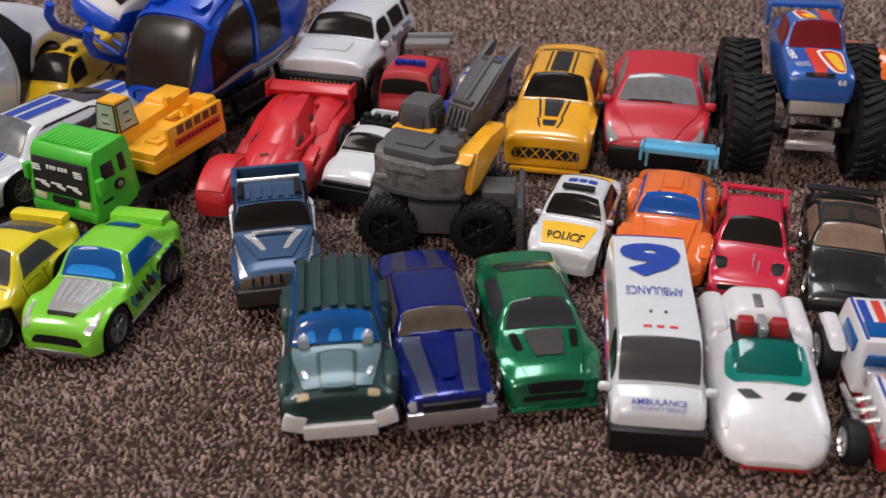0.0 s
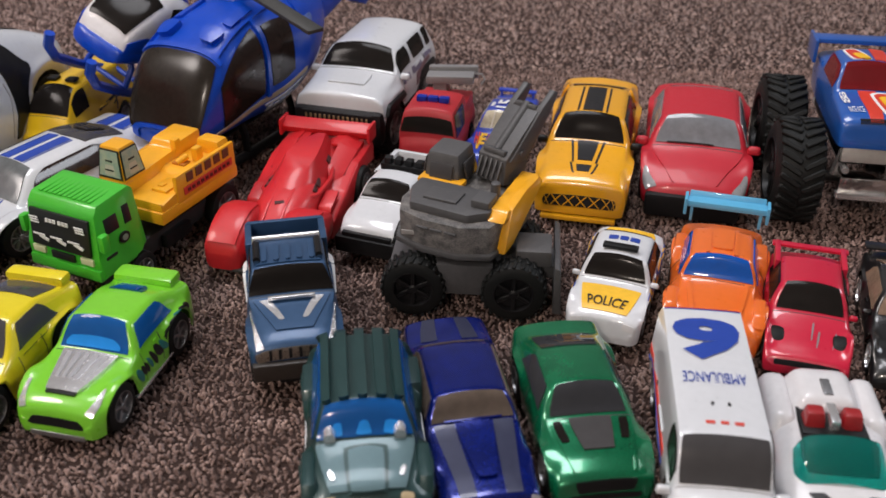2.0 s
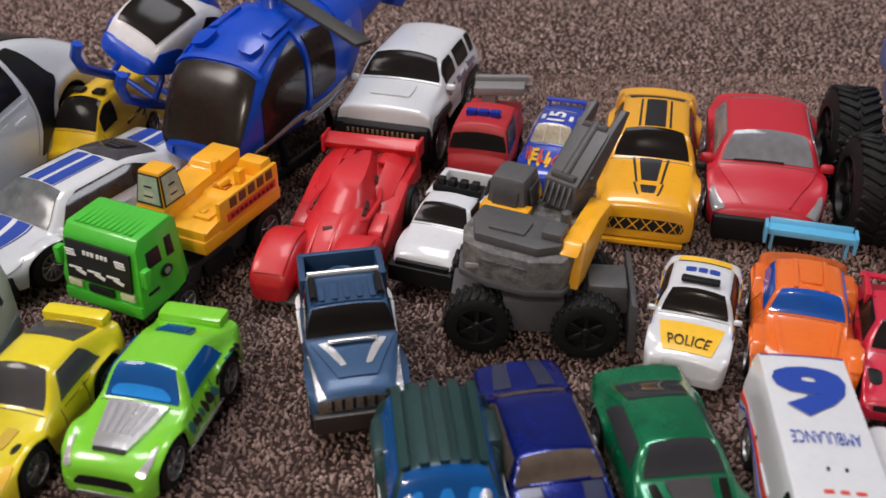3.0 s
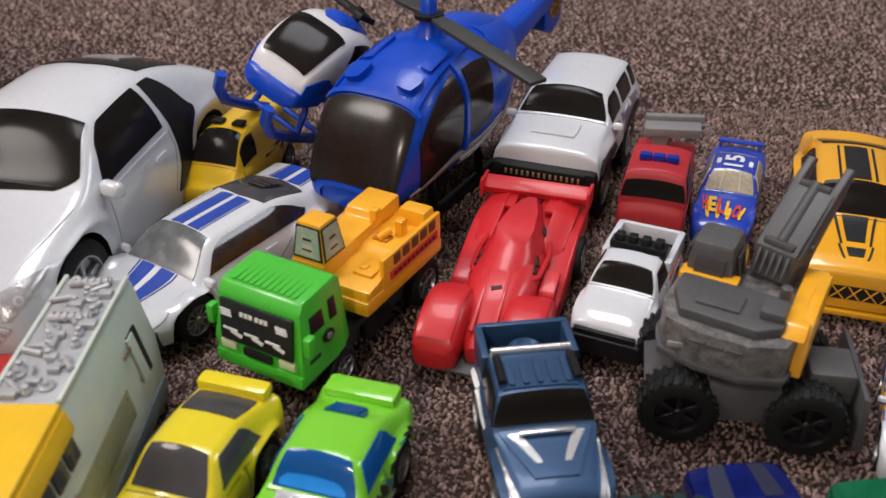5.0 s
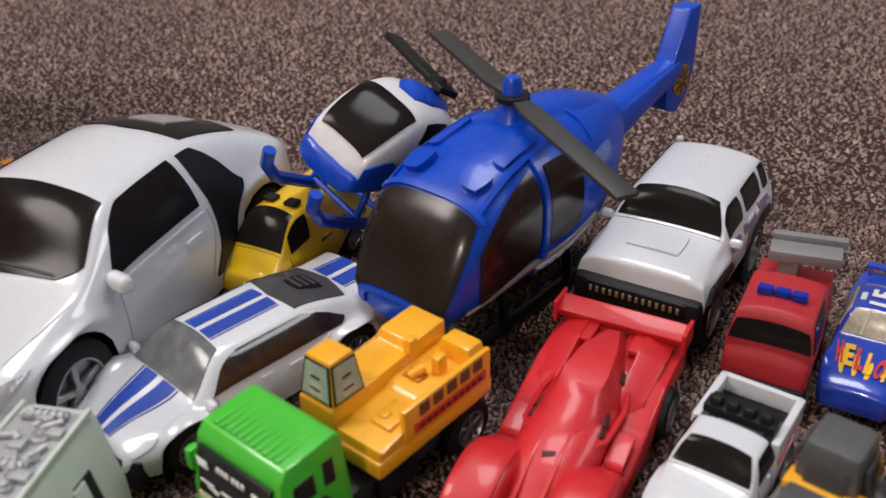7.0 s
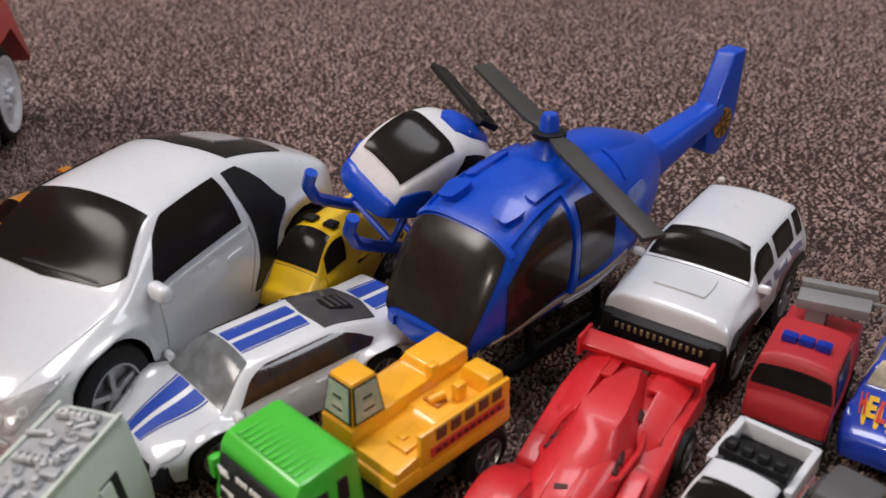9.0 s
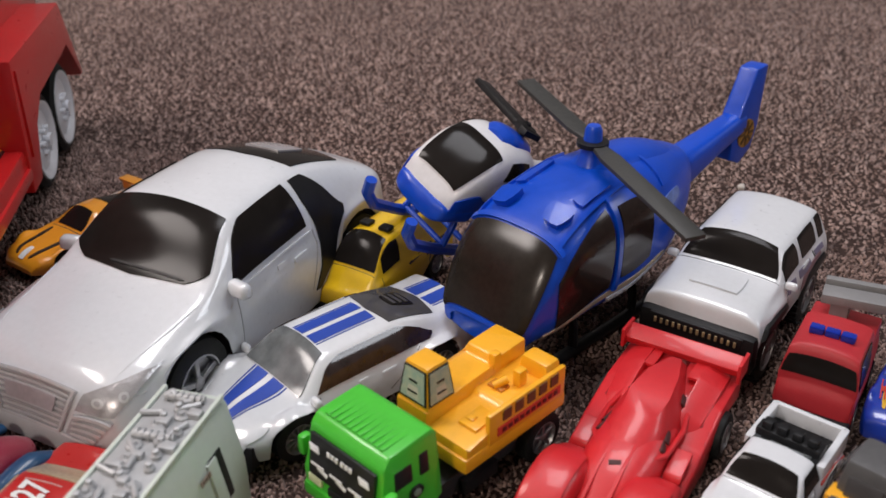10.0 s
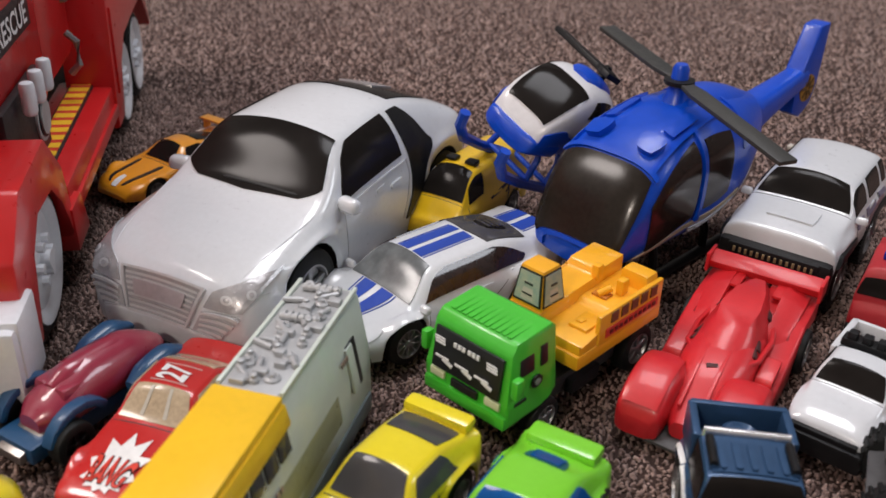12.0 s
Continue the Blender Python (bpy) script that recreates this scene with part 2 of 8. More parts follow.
        faces += [(edge[i], edge[(i + 1) % len(edge)], edge[(i + 1) % len(edge)] + k, edge[i] + k) for i in range(len(edge))]
        bm = bmesh.new()
        put_mesh(bm, [tuple(v) for v in np.concatenate([top, low])], faces)
        bmesh.ops.delete(bm, geom=[v for v in bm.verts if not v.link_faces], context="VERTS")
        return bm

    def band(self, rows, off=0.0004, nu=12, nw=12, sink=0.0012):
        """A raised piece on the skin whose ends run along rows of (w, from u, to u)."""
        rows = np.array(rows, float)
        key = np.linspace(0, 1, len(rows))
        f, g = np.meshgrid(np.linspace(0, 1, nu), np.linspace(0, 1, nw), indexing="ij")
        f, g = f.ravel(), g.ravel()
        w, ua, ub = (np.interp(g, key, rows[:, i]) for i in range(3))
        u = ua + (ub - ua) * f
        pts = np.concatenate([self.lifted(u, w, off), self.lifted(u, w, -sink)])
        k = nu * nw
        faces = [(i * nw + j, i * nw + j + 1, (i + 1) * nw + j + 1, (i + 1) * nw + j) for i in range(nu - 1) for j in range(nw - 1)]
        edge = [j for j in range(nw)] + [i * nw + nw - 1 for i in range(1, nu)] + [(nu - 1) * nw + j for j in range(nw - 2, -1, -1)] + [i * nw for i in range(nu - 2, 0, -1)]
        faces += [(edge[i], edge[(i + 1) % len(edge)], edge[(i + 1) % len(edge)] + k, edge[i] + k) for i in range(len(edge))]
        bm = bmesh.new()
        put_mesh(bm, [tuple(v) for v in pts], faces)
        bmesh.ops.delete(bm, geom=[v for v in bm.verts if not v.link_faces], context="VERTS")
        return bm

    def star(self, u, w, ru, rw, n, inner=0.62, off=0.0004):
        """A flat many-pointed burst laid on the skin."""
        us, ws, faces = [u], [w], []
        rings = 4
        for j in range(1, rings + 1):
            for i in range(2 * n):
                t, k = math.pi * i / n, (1 if i % 2 == 0 else inner) * j / rings
                us.append(u + ru * k * math.sin(t))
                ws.append(w + rw * k * math.cos(t))
        for i in range(2 * n):
            faces.append((0, 1 + i, 1 + (i + 1) % (2 * n)))
            for j in range(rings - 1):
                p, q = 1 + j * 2 * n, 1 + (j + 1) * 2 * n
                faces.append((p + i, q + i, q + (i + 1) % (2 * n), p + (i + 1) % (2 * n)))
        bm = bmesh.new()
        put_mesh(bm, [tuple(v) for v in self.lifted(np.array(us), np.array(ws), off)], faces)
        return bm

    def text(self, words, u0, u1, a, b, off=0.0005, flip=False, bold=0.0, along=False):
        """Letters laid on the skin, upright for one who stands before the nose."""
        me = letters(words, bold)
        if len(words) == 1:
            fine = bmesh.new()
            fine.from_mesh(me)
            bmesh.ops.triangulate(fine, faces=fine.faces[:])
            bmesh.ops.subdivide_edges(fine, edges=fine.edges[:], cuts=5, use_grid_fill=True)
            fine.to_mesh(me)
            fine.free()
        co = np.array([v.co[:] for v in me.vertices])
        lo, hi = co.min(0), co.max(0)
        f = (co - lo) / np.maximum(hi - lo, 1e-9)
        if flip:
            f = 1 - f
        fu, fw = (f[:, 0], 1 - f[:, 1]) if along else (f[:, 1], f[:, 0])
        p = self.lifted(u0 + (u1 - u0) * fu, a + (b - a) * fw, off)
        for v, q in zip(me.vertices, p):
            v.co = q
        return me


def letters(words, bold=0.0):
    cu = bpy.data.curves.new("letters", "FONT")
    cu.body, cu.offset, cu.resolution_u = words, bold, 3
    ob = bpy.data.objects.new("letters", cu)
    scene.collection.objects.link(ob)
    bpy.context.view_layer.update()
    me = bpy.data.meshes.new_from_object(ob.evaluated_get(bpy.context.evaluated_depsgraph_get()))
    bpy.data.objects.remove(ob)
    me.materials.clear()
    return me


def flat_text(name, words, width, height, m, material, parent, label="", bold=0.0):
    """Letters in a plane, centred: m turns them from lying flat, upright along +y."""
    me = letters(words, bold)
    co = np.array([v.co[:] for v in me.vertices])
    lo, hi = co.min(0), co.max(0)
    for v in me.vertices:
        v.co = ((v.co.x - lo[0]) / (hi[0] - lo[0]) * width - width / 2, (v.co.y - lo[1]) / (hi[1] - lo[1]) * height - height / 2, 0)
    return part(name, me, material, parent, label, m)


WHEELS = {}


def wheel_meshes(r, w, style, rim_mat):
    key = (round(r, 4), round(w, 4), style, rim_mat.name)
    if key in WHEELS:
        return WHEELS[key]
    bm = bmesh.new()
    h = w / 2
    lathe(bm, [(-h, r * 0.62), (-h, r * 0.86), (-h * 0.86, r * 0.96), (-h * 0.5, r), (h * 0.5, r), (h * 0.86, r * 0.96), (h, r * 0.86), (h, r * 0.62)], 30, caps=False)
    tyre = finish(bm)
    tyre.materials.append(RUBBER)
    bm = bmesh.new()
    k = 0.64
    lathe(bm, [(-h * 0.4, r * 0.2), (-h * 0.55, r * k * 0.86), (-h * 1.04, r * k * 0.94), (-h * 1.04, r * k), (h * 0.9, r * k), (h * 0.9, r * 0.2)], 30)
    lathe(bm, [(-h * 1.0, r * 0.10), (-h * 0.9, r * 0.15), (-h * 0.3, r * 0.16)], 14)
    spokes = {"five": 5, "ten": 10, "chunky": 6, "monster": 6, "six": 6, "plain": 3}[style]
    for i in range(spokes):
        turn = pose(0, 0, 0, 360 * i / spokes) @ pose(-h * 0.72, 0, r * k * 0.52)
        rbox(bm, (0, 0, 0), (h * 0.35, r * (0.14 if spokes < 8 else 0.06), r * k * 0.92), r * 0.02, m=turn, seg=1)
    rim = finish(bm)
    rim.materials.append(rim_mat)
    WHEELS[key] = (tyre, rim)
    return WHEELS[key]


LUGS = {}


def add_lugs(wheel, r, w, style):
    """The tread blocks of a big tyre, each a piece of its own."""
    if style not in ("chunky", "monster") or r < 0.0095:
        return
    h, big = w / 2, style == "monster"
    key = (round(r, 4), round(w, 4), style)
    if key not in LUGS:
        me = finish(box((0, 0, 0), (h * 0.98, r * (0.11 if big else 0.12), r * (0.10 if big else 0.08)), r * 0.022, seg=1))
        me.materials.append(RUBBER)
        LUGS[key] = me
    n = 28 if big else 24
    for i in range(n):
        for side in (-1, 1):
            t = 360 * (i + (0.5 if side > 0 else 0)) / n
            part("tread_lug", LUGS[key], RUBBER, wheel, "", pose(0, 0, 0, t) @ pose(side * h * 0.48, 0, r * 1.0, 0, 0, side * (30 if big else 12)))


def wheels(car, shell, y_front, y_rear, r, w, rim_mat, style="five", r2=None):
    for y, rr in ((y_front, r), (y_rear, r2 or r)):
        tyre, rim = wheel_meshes(rr, w, style, rim_mat)
        out = shell if isinstance(shell, float) else shell.half_at(y)
        for side in (-1, 1):
            m = pose(side * (out - w / 2), y, rr, 0, 0, 0 if side < 0 else 180)
            ob = part("wheel", tyre, RUBBER, car, "", m)
            part("rim", rim, rim_mat, ob, "moulded spoked rim")
            add_lugs(ob, rr, w, style)


K = 1.16


def axle(fx, fy, rx, ry):
    """From the mid of the nose and of the tail on the floor: the pose of a thing whose nose points along -y, and its length."""
    f, r = Vector((fx, fy)) * K, Vector((rx, ry)) * K
    d = r - f
    c = (f + r) / 2
    return pose(c.x, c.y, 0.0, 0, 0, math.degrees(math.atan2(-d.x, d.y))), d.length


# ---- the room ----
# Unseen walls and ceiling, their greys set to hold down bounced light.
def wall(name, c, s, material):
    return tagged(part(name, box(c, s, 0), material, None, "unseen plain wall added to close the room"), "", "wall", kind="structure")


WALLPAINT = mat("wall_paint", (0.27, 0.26, 0.25), 0.8, vary=0.04, scale=3, bump=0.2, bscale=200)
wall("wall_north", (0, 2.65, 1.2), (4.2, 0.1, 2.4), WALLPAINT)
wall("wall_south", (0, -1.65, 1.2), (4.2, 0.1, 2.4), WALLPAINT)
wall("wall_east", (2.05, 0.5, 1.2), (0.1, 4.2, 2.4), WALLPAINT)
wall("wall_west", (-2.05, 0.5, 1.2), (0.1, 4.2, 2.4), WALLPAINT)
ceil = wall("ceiling", (0, 0.5, 2.45), (4.2, 4.4, 0.1), mat("ceiling_paint", (0.24, 0.24, 0.24), 0.9, vary=0.03, scale=3))
ceil["category"], ceil["label"] = "ceiling", "unseen plain grey ceiling added above the floor"


def carpet_material():
    m = bpy.data.materials.new("speckled_carpet")
    m.use_nodes = True
    nt = m.node_tree
    b = nt.nodes["Principled BSDF"]
    b.inputs["Roughness"].default_value, b.inputs["Specular IOR Level"].default_value = 0.95, 0.1
    b.inputs["Sheen Weight"].default_value = 0.15
    geo, co = nt.nodes.new("ShaderNodeNewGeometry"), nt.nodes.new("ShaderNodeTexCoord")
    vor, big = nt.nodes.new("ShaderNodeTexNoise"), nt.nodes.new("ShaderNodeTexNoise")
    vor.inputs["Scale"].default_value, vor.inputs["Detail"].default_value = 190, 3
    big.inputs["Scale"].default_value, big.inputs["Detail"].default_value = 7, 4
    for n in (vor, big):
        nt.links.new(co.outputs["Object"], n.inputs["Vector"])
    mix = nt.nodes.new("ShaderNodeMath")
    mix.operation = "MULTIPLY_ADD"
    mix.inputs[1].default_value, mix.inputs[2].default_value = 0.20, 0.075
    nt.links.new(geo.outputs["Random Per Island"], mix.inputs[0])
    two = nt.nodes.new("ShaderNodeMath")
    two.operation = "MULTIPLY_ADD"
    two.inputs[1].default_value = 0.90
    nt.links.new(vor.outputs["Fac"], two.inputs[0])
    nt.links.new(mix.outputs[0], two.inputs[2])
    ramp = nt.nodes.new("ShaderNodeValToRGB")
    els = ramp.color_ramp.elements
    els[0].position, els[0].color = 0.30, (0.029, 0.0185, 0.0155, 1)
    els[1].position, els[1].color = 0.88, (0.50, 0.355, 0.308, 1)
    e = els.new(0.46)
    e.color = (0.134, 0.086, 0.0745, 1)
    e = els.new(0.62)
    e.color = (0.243, 0.166, 0.145, 1)
    nt.links.new(two.outputs[0], ramp.inputs[0])
    drift = nt.nodes.new("ShaderNodeMapRange")
    drift.inputs["To Min"].default_value, drift.inputs["To Max"].default_value = 0.78, 1.22
    nt.links.new(big.outputs["Fac"], drift.inputs["Value"])
    mul = nt.nodes.new("ShaderNodeVectorMath")
    mul.operation = "SCALE"
    nt.links.new(ramp.outputs[0], mul.inputs[0])
    nt.links.new(drift.outputs[0], mul.inputs["Scale"])
    nt.links.new(mul.outputs[0], b.inputs["Base Color"])
    bp = nt.nodes.new("ShaderNodeBump")
    bp.inputs["Strength"].default_value, bp.inputs["Distance"].default_value = 0.8, 0.002
    nt.links.new(vor.outputs["Fac"], bp.inputs["Height"])
    nt.links.new(bp.outputs[0], b.inputs["Normal"])
    return m


CARPET = carpet_material()
# Backing coloured dark to put the shade between tufts into it.
floor = tagged(part("floor", box((0, 0.5, -0.0525), (4.2, 4.4, 0.1), 0), mat("gap_shaded_backing", (0.044, 0.028, 0.024), 0.95, vary=0.4, scale=300, spec=0.1), None), "brown speckled carpet backing over the whole floor, darkened as shade between tufts", "carpet", kind="structure")


def tufts(name, label, x0, x1, y0, y1, step, high, hole=None, fine=True):
    """Uneven rounded loops of pile, one island each."""
    rng = np.random.default_rng(5)
    nx, ny = int((x1 - x0) / step), int((y1 - y0) / step)
    gx, gy = np.meshgrid(np.arange(nx), np.arange(ny), indexing="ij")
    cx = x0 + (gx.ravel() + 0.5 * (gy.ravel() % 2)) * step
    cy = y0 + gy.ravel() * step
    if hole:
        keep = (cx < hole[0]) | (cx > hole[1]) | (cy < hole[2]) | (cy > hole[3])
        cx, cy = cx[keep], cy[keep]
    n = len(cx)
    cx, cy = cx + rng.uniform(-0.4, 0.4, n) * step, cy + rng.uniform(-0.4, 0.4, n) * step
    r = step * rng.uniform(0.34, 0.60, n)
    h = high * rng.uniform(0.30, 1.0, n)
    a0 = rng.uniform(0, 6.28, n)
    lx, ly = rng.uniform(-0.9, 0.9, n) * step, rng.uniform(-0.9, 0.9, n) * step
    sides = 4
    nv = sides * 2 + 1 if fine else sides + 1
    v = np.zeros((n, nv, 3))
    for k in range(sides):
        a = a0 + k * 2 * math.pi / sides
        v[:, k] = np.stack([cx + r * np.cos(a), cy + r * np.sin(a), -high + 0 * h], -1)
        if fine:
            v[:, sides + k] = np.stack([cx + lx * 0.7 + 0.8 * r * np.cos(a + 0.5), cy + ly * 0.7 + 0.8 * r * np.sin(a + 0.5), -high + h * 0.72], -1)
    v[:, -1] = np.stack([cx + lx, cy + ly, h - high], -1)
    tri = []
    for k in range(sides):
        j = (k + 1) % sides
        tri += [k, j, sides + j, k, sides + j, sides + k, sides + k, sides + j, 2 * sides] if fine else [k, j, sides]
    idx = (np.arange(n)[:, None] * nv + np.array(tri)[None, :]).ravel()
    me = bpy.data.meshes.new(name)
    me.vertices.add(n * nv)
    me.vertices.foreach_set("co", v.ravel())
    me.loops.add(len(idx))
    me.loops.foreach_set("vertex_index", idx.astype(np.int32))
    me.polygons.add(len(idx) // 3)
    me.polygons.foreach_set("loop_start", np.arange(0, len(idx), 3, dtype=np.int32))
    me.polygons.foreach_set("use_smooth", np.ones(len(idx) // 3, dtype=bool))
    me.update(calc_edges=True)
    me.materials.append(CARPET)
    return tagged(new(name, me), label, "carpet", kind="stuff")


tufts("carpet_pile", "brown and taupe speckled loop pile carpet under the toys", -0.46, 0.26, 0.14, 0.62, 0.0018, 0.0032)
tufts("carpet_pile", "brown and taupe speckled loop pile carpet round the toys", -1.2, 0.75, 0.02, 1.5, 0.0031, 0.003, (-0.46, 0.26, 0.14, 0.62), False)


# ---- toy cars ----
def form(nose_z=0.45, hood_z=0.58, cowl=0.34, rf=0.52, rr=0.68, deck=0.86, deck_z=0.70, belt=0.64, roof_w=0.66, nose_w=0.86, tail_w=0.93, cowl_z=0.66, tail_z=None, low=0.26, hood_w=0.62, tail_y=0.985, belt_w=0.92, roof_r=0.985, nose_y=0.018, hood_y=0.09, cowl_w=None, hood_full=0.97, rf_z=1.0, edge=0.055):
    tz = deck_z if tail_z is None else tail_z
    return [
        (0.0, nose_w * 0.88, low, nose_w * 0.84, low + 0.02, nose_w * hood_w, low + 0.03),
        (nose_y, nose_w, nose_z - 0.07, nose_w * 0.96, nose_z - 0.015, nose_w * hood_w, nose_z),
        (hood_y, hood_full, hood_z - 0.08, belt_w * min(1, hood_full + 0.03), hood_z - 0.02, hood_w, hood_z),
        (cowl, 1.0, belt - 0.04, belt_w, cowl_z - 0.025, roof_w + 0.14 if cowl_w is None else cowl_w, cowl_z),
        (rf, 1.0, belt, belt_w, rf_z - edge, roof_w, rf_z),
        (rr, 1.0, belt, belt_w, roof_r - edge + 0.01, roof_w, roof_r),
        (deck, 1.0, belt, belt_w, deck_z - 0.025, roof_w + 0.06, deck_z),
        (tail_y, tail_w, tz - 0.09, tail_w * 0.95, tz - 0.03, tail_w * 0.68, tz),
        (1.0, tail_w * 0.96, low + 0.1, tail_w * 0.92, low + 0.12, tail_w * 0.6, low + 0.13),
    ]


def car(name, label, f, r, W, H, body_mat, glass_mat, shape, wheel=(0.19, 0.80, 0.0065, 0.006), rim=None, style="five", flare=0.03, sill=0.17, group="toy vehicles on the carpet", category="toy car", base=None, ws=0.29, side=True, rear_glass=True, r2=None, lift=0.0, arch=True, doors=True):
    m, L = axle(*f, *r)
    if lift:
        m = Matrix.Translation((0, 0, lift)) @ m
    W, H = W * K, H * K
    yf, yr, wr, ww = (wheel[0] - 0.5) * L, (wheel[1] - 0.5) * L, min(wheel[2] * K, H * 0.29), wheel[3] * K
    ob = thing(name, label, category, m, group)
    plain = Shell(shape, L, W, H, (), sill, flare)
    for y in (yf, yr):
        us = np.linspace(0.5, len(shape) - 1.5, 160)
        skin = plain.at(us, np.full_like(us, 0.50))
        wr = min(wr, (float(skin[np.argmin(np.abs(skin[:, 1] - y)), 2]) + 0.10 * H) / 2.1)
    s = Shell(shape, L, W, H, ((yf, wr), (yr, wr)) if arch else (), sill, flare)
    s.glass = glass_mat
    part("body", s.skin(), body_mat, ob)
    part("chassis", box((0, 0, H * 0.24), (W - 2.3 * ww, L * 0.93, H * 0.26), 0.0008), base or BLACK, ob, "black plastic base")
    wheels(ob, s, yf, yr, wr, ww, rim or STEEL, style)
    gap = mat("panel_gap", (0.05, 0.05, 0.052), 0.6)
    for k in (-1, 1):
        for u in (3.42, 4.55) if doors else ():
            part("door_line", s.patch(u, u + 0.02, k * 0.54, k * 0.93, None, None, 0.0001, 0, 2, 8), gap, ob)
        part("door_handle", s.patch(4.3, 4.45, k * 0.57, k * 0.60, None, None, 0.0004, 0.3, 3, 3), body_mat, ob)
    if doors:
        part("bonnet_line", s.patch(3.0, 3.02, -0.36, 0.36, None, None, 0.0001, 0, 2, 12), gap, ob)
    if glass_mat:
        if doors:
            part("windscreen", s.patch(3.10, 3.93, -ws - 0.02, ws + 0.02, -ws, ws), glass_mat, ob)
        if rear_glass:
            part("rear_window", s.patch(5.12, 5.85, -ws, ws), glass_mat, ob)
        if side:
            for k in (-1, 1):
                part("side_window", s.band([(k * 0.36, 4.02, 5.02), (k * 0.40, 3.85, 5.18), (k * 0.50, 3.58, 5.36)], 0.0004, 12, 10), glass_mat, ob)
    return ob, s


def lamps(ob, s, u0, u1, a, b, material=None, a1=None, b1=None, name="headlight", rnd=0.3):
    for k in (-1, 1):
        part(name, s.patch(u0, u1, k * a, k * b, None if a1 is None else k * a1, None if b1 is None else k * b1, 0.0004, rnd), material or LAMPGLASS, ob)


def mirrors(ob, s, material, u=3.45, size=0.0022):
    for k in (-1, 1):
        p = s.at([u], [k * 0.53])[0]
        part("mirror", box((p[0] + k * size * 0.9, p[1], p[2] + size * 0.3), (size * 2.1, size * 1.2, size * 1.3), size * 0.58, 0.85, 0.8, None, 3), material, ob)


def spoiler(ob, s, z, material, y=0.97, width=0.9, chord=0.09, thick=0.0012, legs=True, name="spoiler"):
    y0 = (y - 0.5) * s.L
    part(name, box((0, y0, z * s.H), (width * s.W, chord * s.L, thick), thick * 0.45), material, ob)
    if legs:
        for k in (-1, 1):
            part("spoiler_strut", box((k * width * s.W * 0.42, y0, (z - 0.13) * s.H), (0.0012, chord * s.L * 0.7, 0.28 * s.H), 0.0003), material, ob)


# lime green sports car
LIME = paint("lime_paint", (0.20, 0.62, 0.03))
BLUEGLASS = glass("bright_blue_window", (0.008, 0.085, 0.30))
ob, s = car("sports_car", "lime green die-cast sports car with blue windows and silver bonnet", (-0.1105, 0.2315), (-0.0975, 0.2900), 0.0282, 0.025, LIME, BLUEGLASS, form(cowl=0.37, rf=0.50, rr=0.70, deck=0.90, deck_z=0.82, nose_z=0.48, hood_z=0.6, belt=0.66, roof_w=0.66), (0.2, 0.79, 0.0075, 0.006), STEEL, "five", 0.05, rear_glass=False)
part("bonnet_scoop", s.patch(2.05, 3.0, -0.17, 0.17, -0.22, 0.22, 0.0011, 0.05), CHROME, ob, "chrome bonnet scoop")
for k in range(5):
    a = -0.14 + k * 0.06
    part("scoop_rib", s.patch(2.35, 2.9, a, a + 0.035, a * 1.2, a * 1.2 + 0.04, 0.0014, 0.1, 5, 3), LAMPGLASS, ob)
# The interior's lit look is put into a bright blue patch on the glass.
part("dashboard", s.patch(3.14, 3.42, -0.25, 0.24, -0.22, 0.18, 0.0006, 0.5), glass("lit_blue_interior", (0.02, 0.26, 0.75), 0.2), ob, "bright blue patch on the glass for the lit interior")
part("scoop_mouth", s.patch(1.93, 2.05, -0.16, 0.16, None, None, 0.0008, 0.1, 4, 8), BLACK, ob)
lamps(ob, s, 1.15, 2.3, 0.37, 0.47, CHROME, 0.40, 0.46)
part("grille", s.patch(0.05, 0.6, -0.4, 0.4, -0.3, 0.3, 0.0003), BLACK, ob)
part("front_lip", box((0, -s.L * 0.485, s.H * 0.17), (s.W * 0.6, 0.003, 0.002), 0.0005), STEEL, ob, "dark metal front lip")
spoiler(ob, s, 0.84, LIME, 0.95, 0.72, 0.12, 0.0042, False)
part("rear_vent", s.patch(5.15, 5.6, -0.2, 0.2, -0.14, 0.14, 0.0003, 0.4), mat("teal_print", (0.01, 0.10, 0.12), 0.3), ob)
for i in range(4):
    part("vent_louvre", s.patch(5.18 + i * 0.1, 5.24 + i * 0.1, -0.13, 0.13, None, None, 0.0008, 0.1, 3, 6), BLUEGLASS, ob)
rng = random.Random(3)
for k in (-1, 1):
    for i in range(12):
        u = 2.9 + i * 0.26
        part("flame_print", s.patch(u, u + 0.32, k * rng.uniform(0.56, 0.66), k * rng.uniform(0.7, 0.78), k * rng.uniform(0.66, 0.78), k * rng.uniform(0.84, 0.93), 0.00025, 0.9, 5, 5), INKBLACK if i % 3 else mat("teal_flame", (0.02, 0.18, 0.17), 0.35), ob)
    part("side_skirt", box((k * s.W * 0.485, 0.0015, s.H * 0.17), (0.0012, s.L * 0.4, 0.0012), 0.0003), CHROME, ob, "chrome side skirt")

# yellow coupe
YEL = paint("yellow_paint", (0.78, 0.64, 0.015))
ob, s = car("coupe", "bright yellow die-cast coupe with dark windows and rear spoiler", (-0.1455, 0.229), (-0.1320, 0.2890), 0.027, 0.025, YEL, GREYGLASS, form(cowl=0.36, rf=0.53, rr=0.70, deck=0.92, deck_z=0.84, roof_w=0.64, nose_z=0.42, hood_z=0.54), (0.2, 0.79, 0.0072, 0.006), STEEL, "ten", 0.04)
lamps(ob, s, 1.1, 2.1, 0.36, 0.48, INKYELLOW)
spoiler(ob, s, 0.87, YEL, 0.955, 0.76, 0.09, 0.0040, False)
part("grille", s.patch(0.1, 0.6, -0.36, 0.36), BLACK, ob)
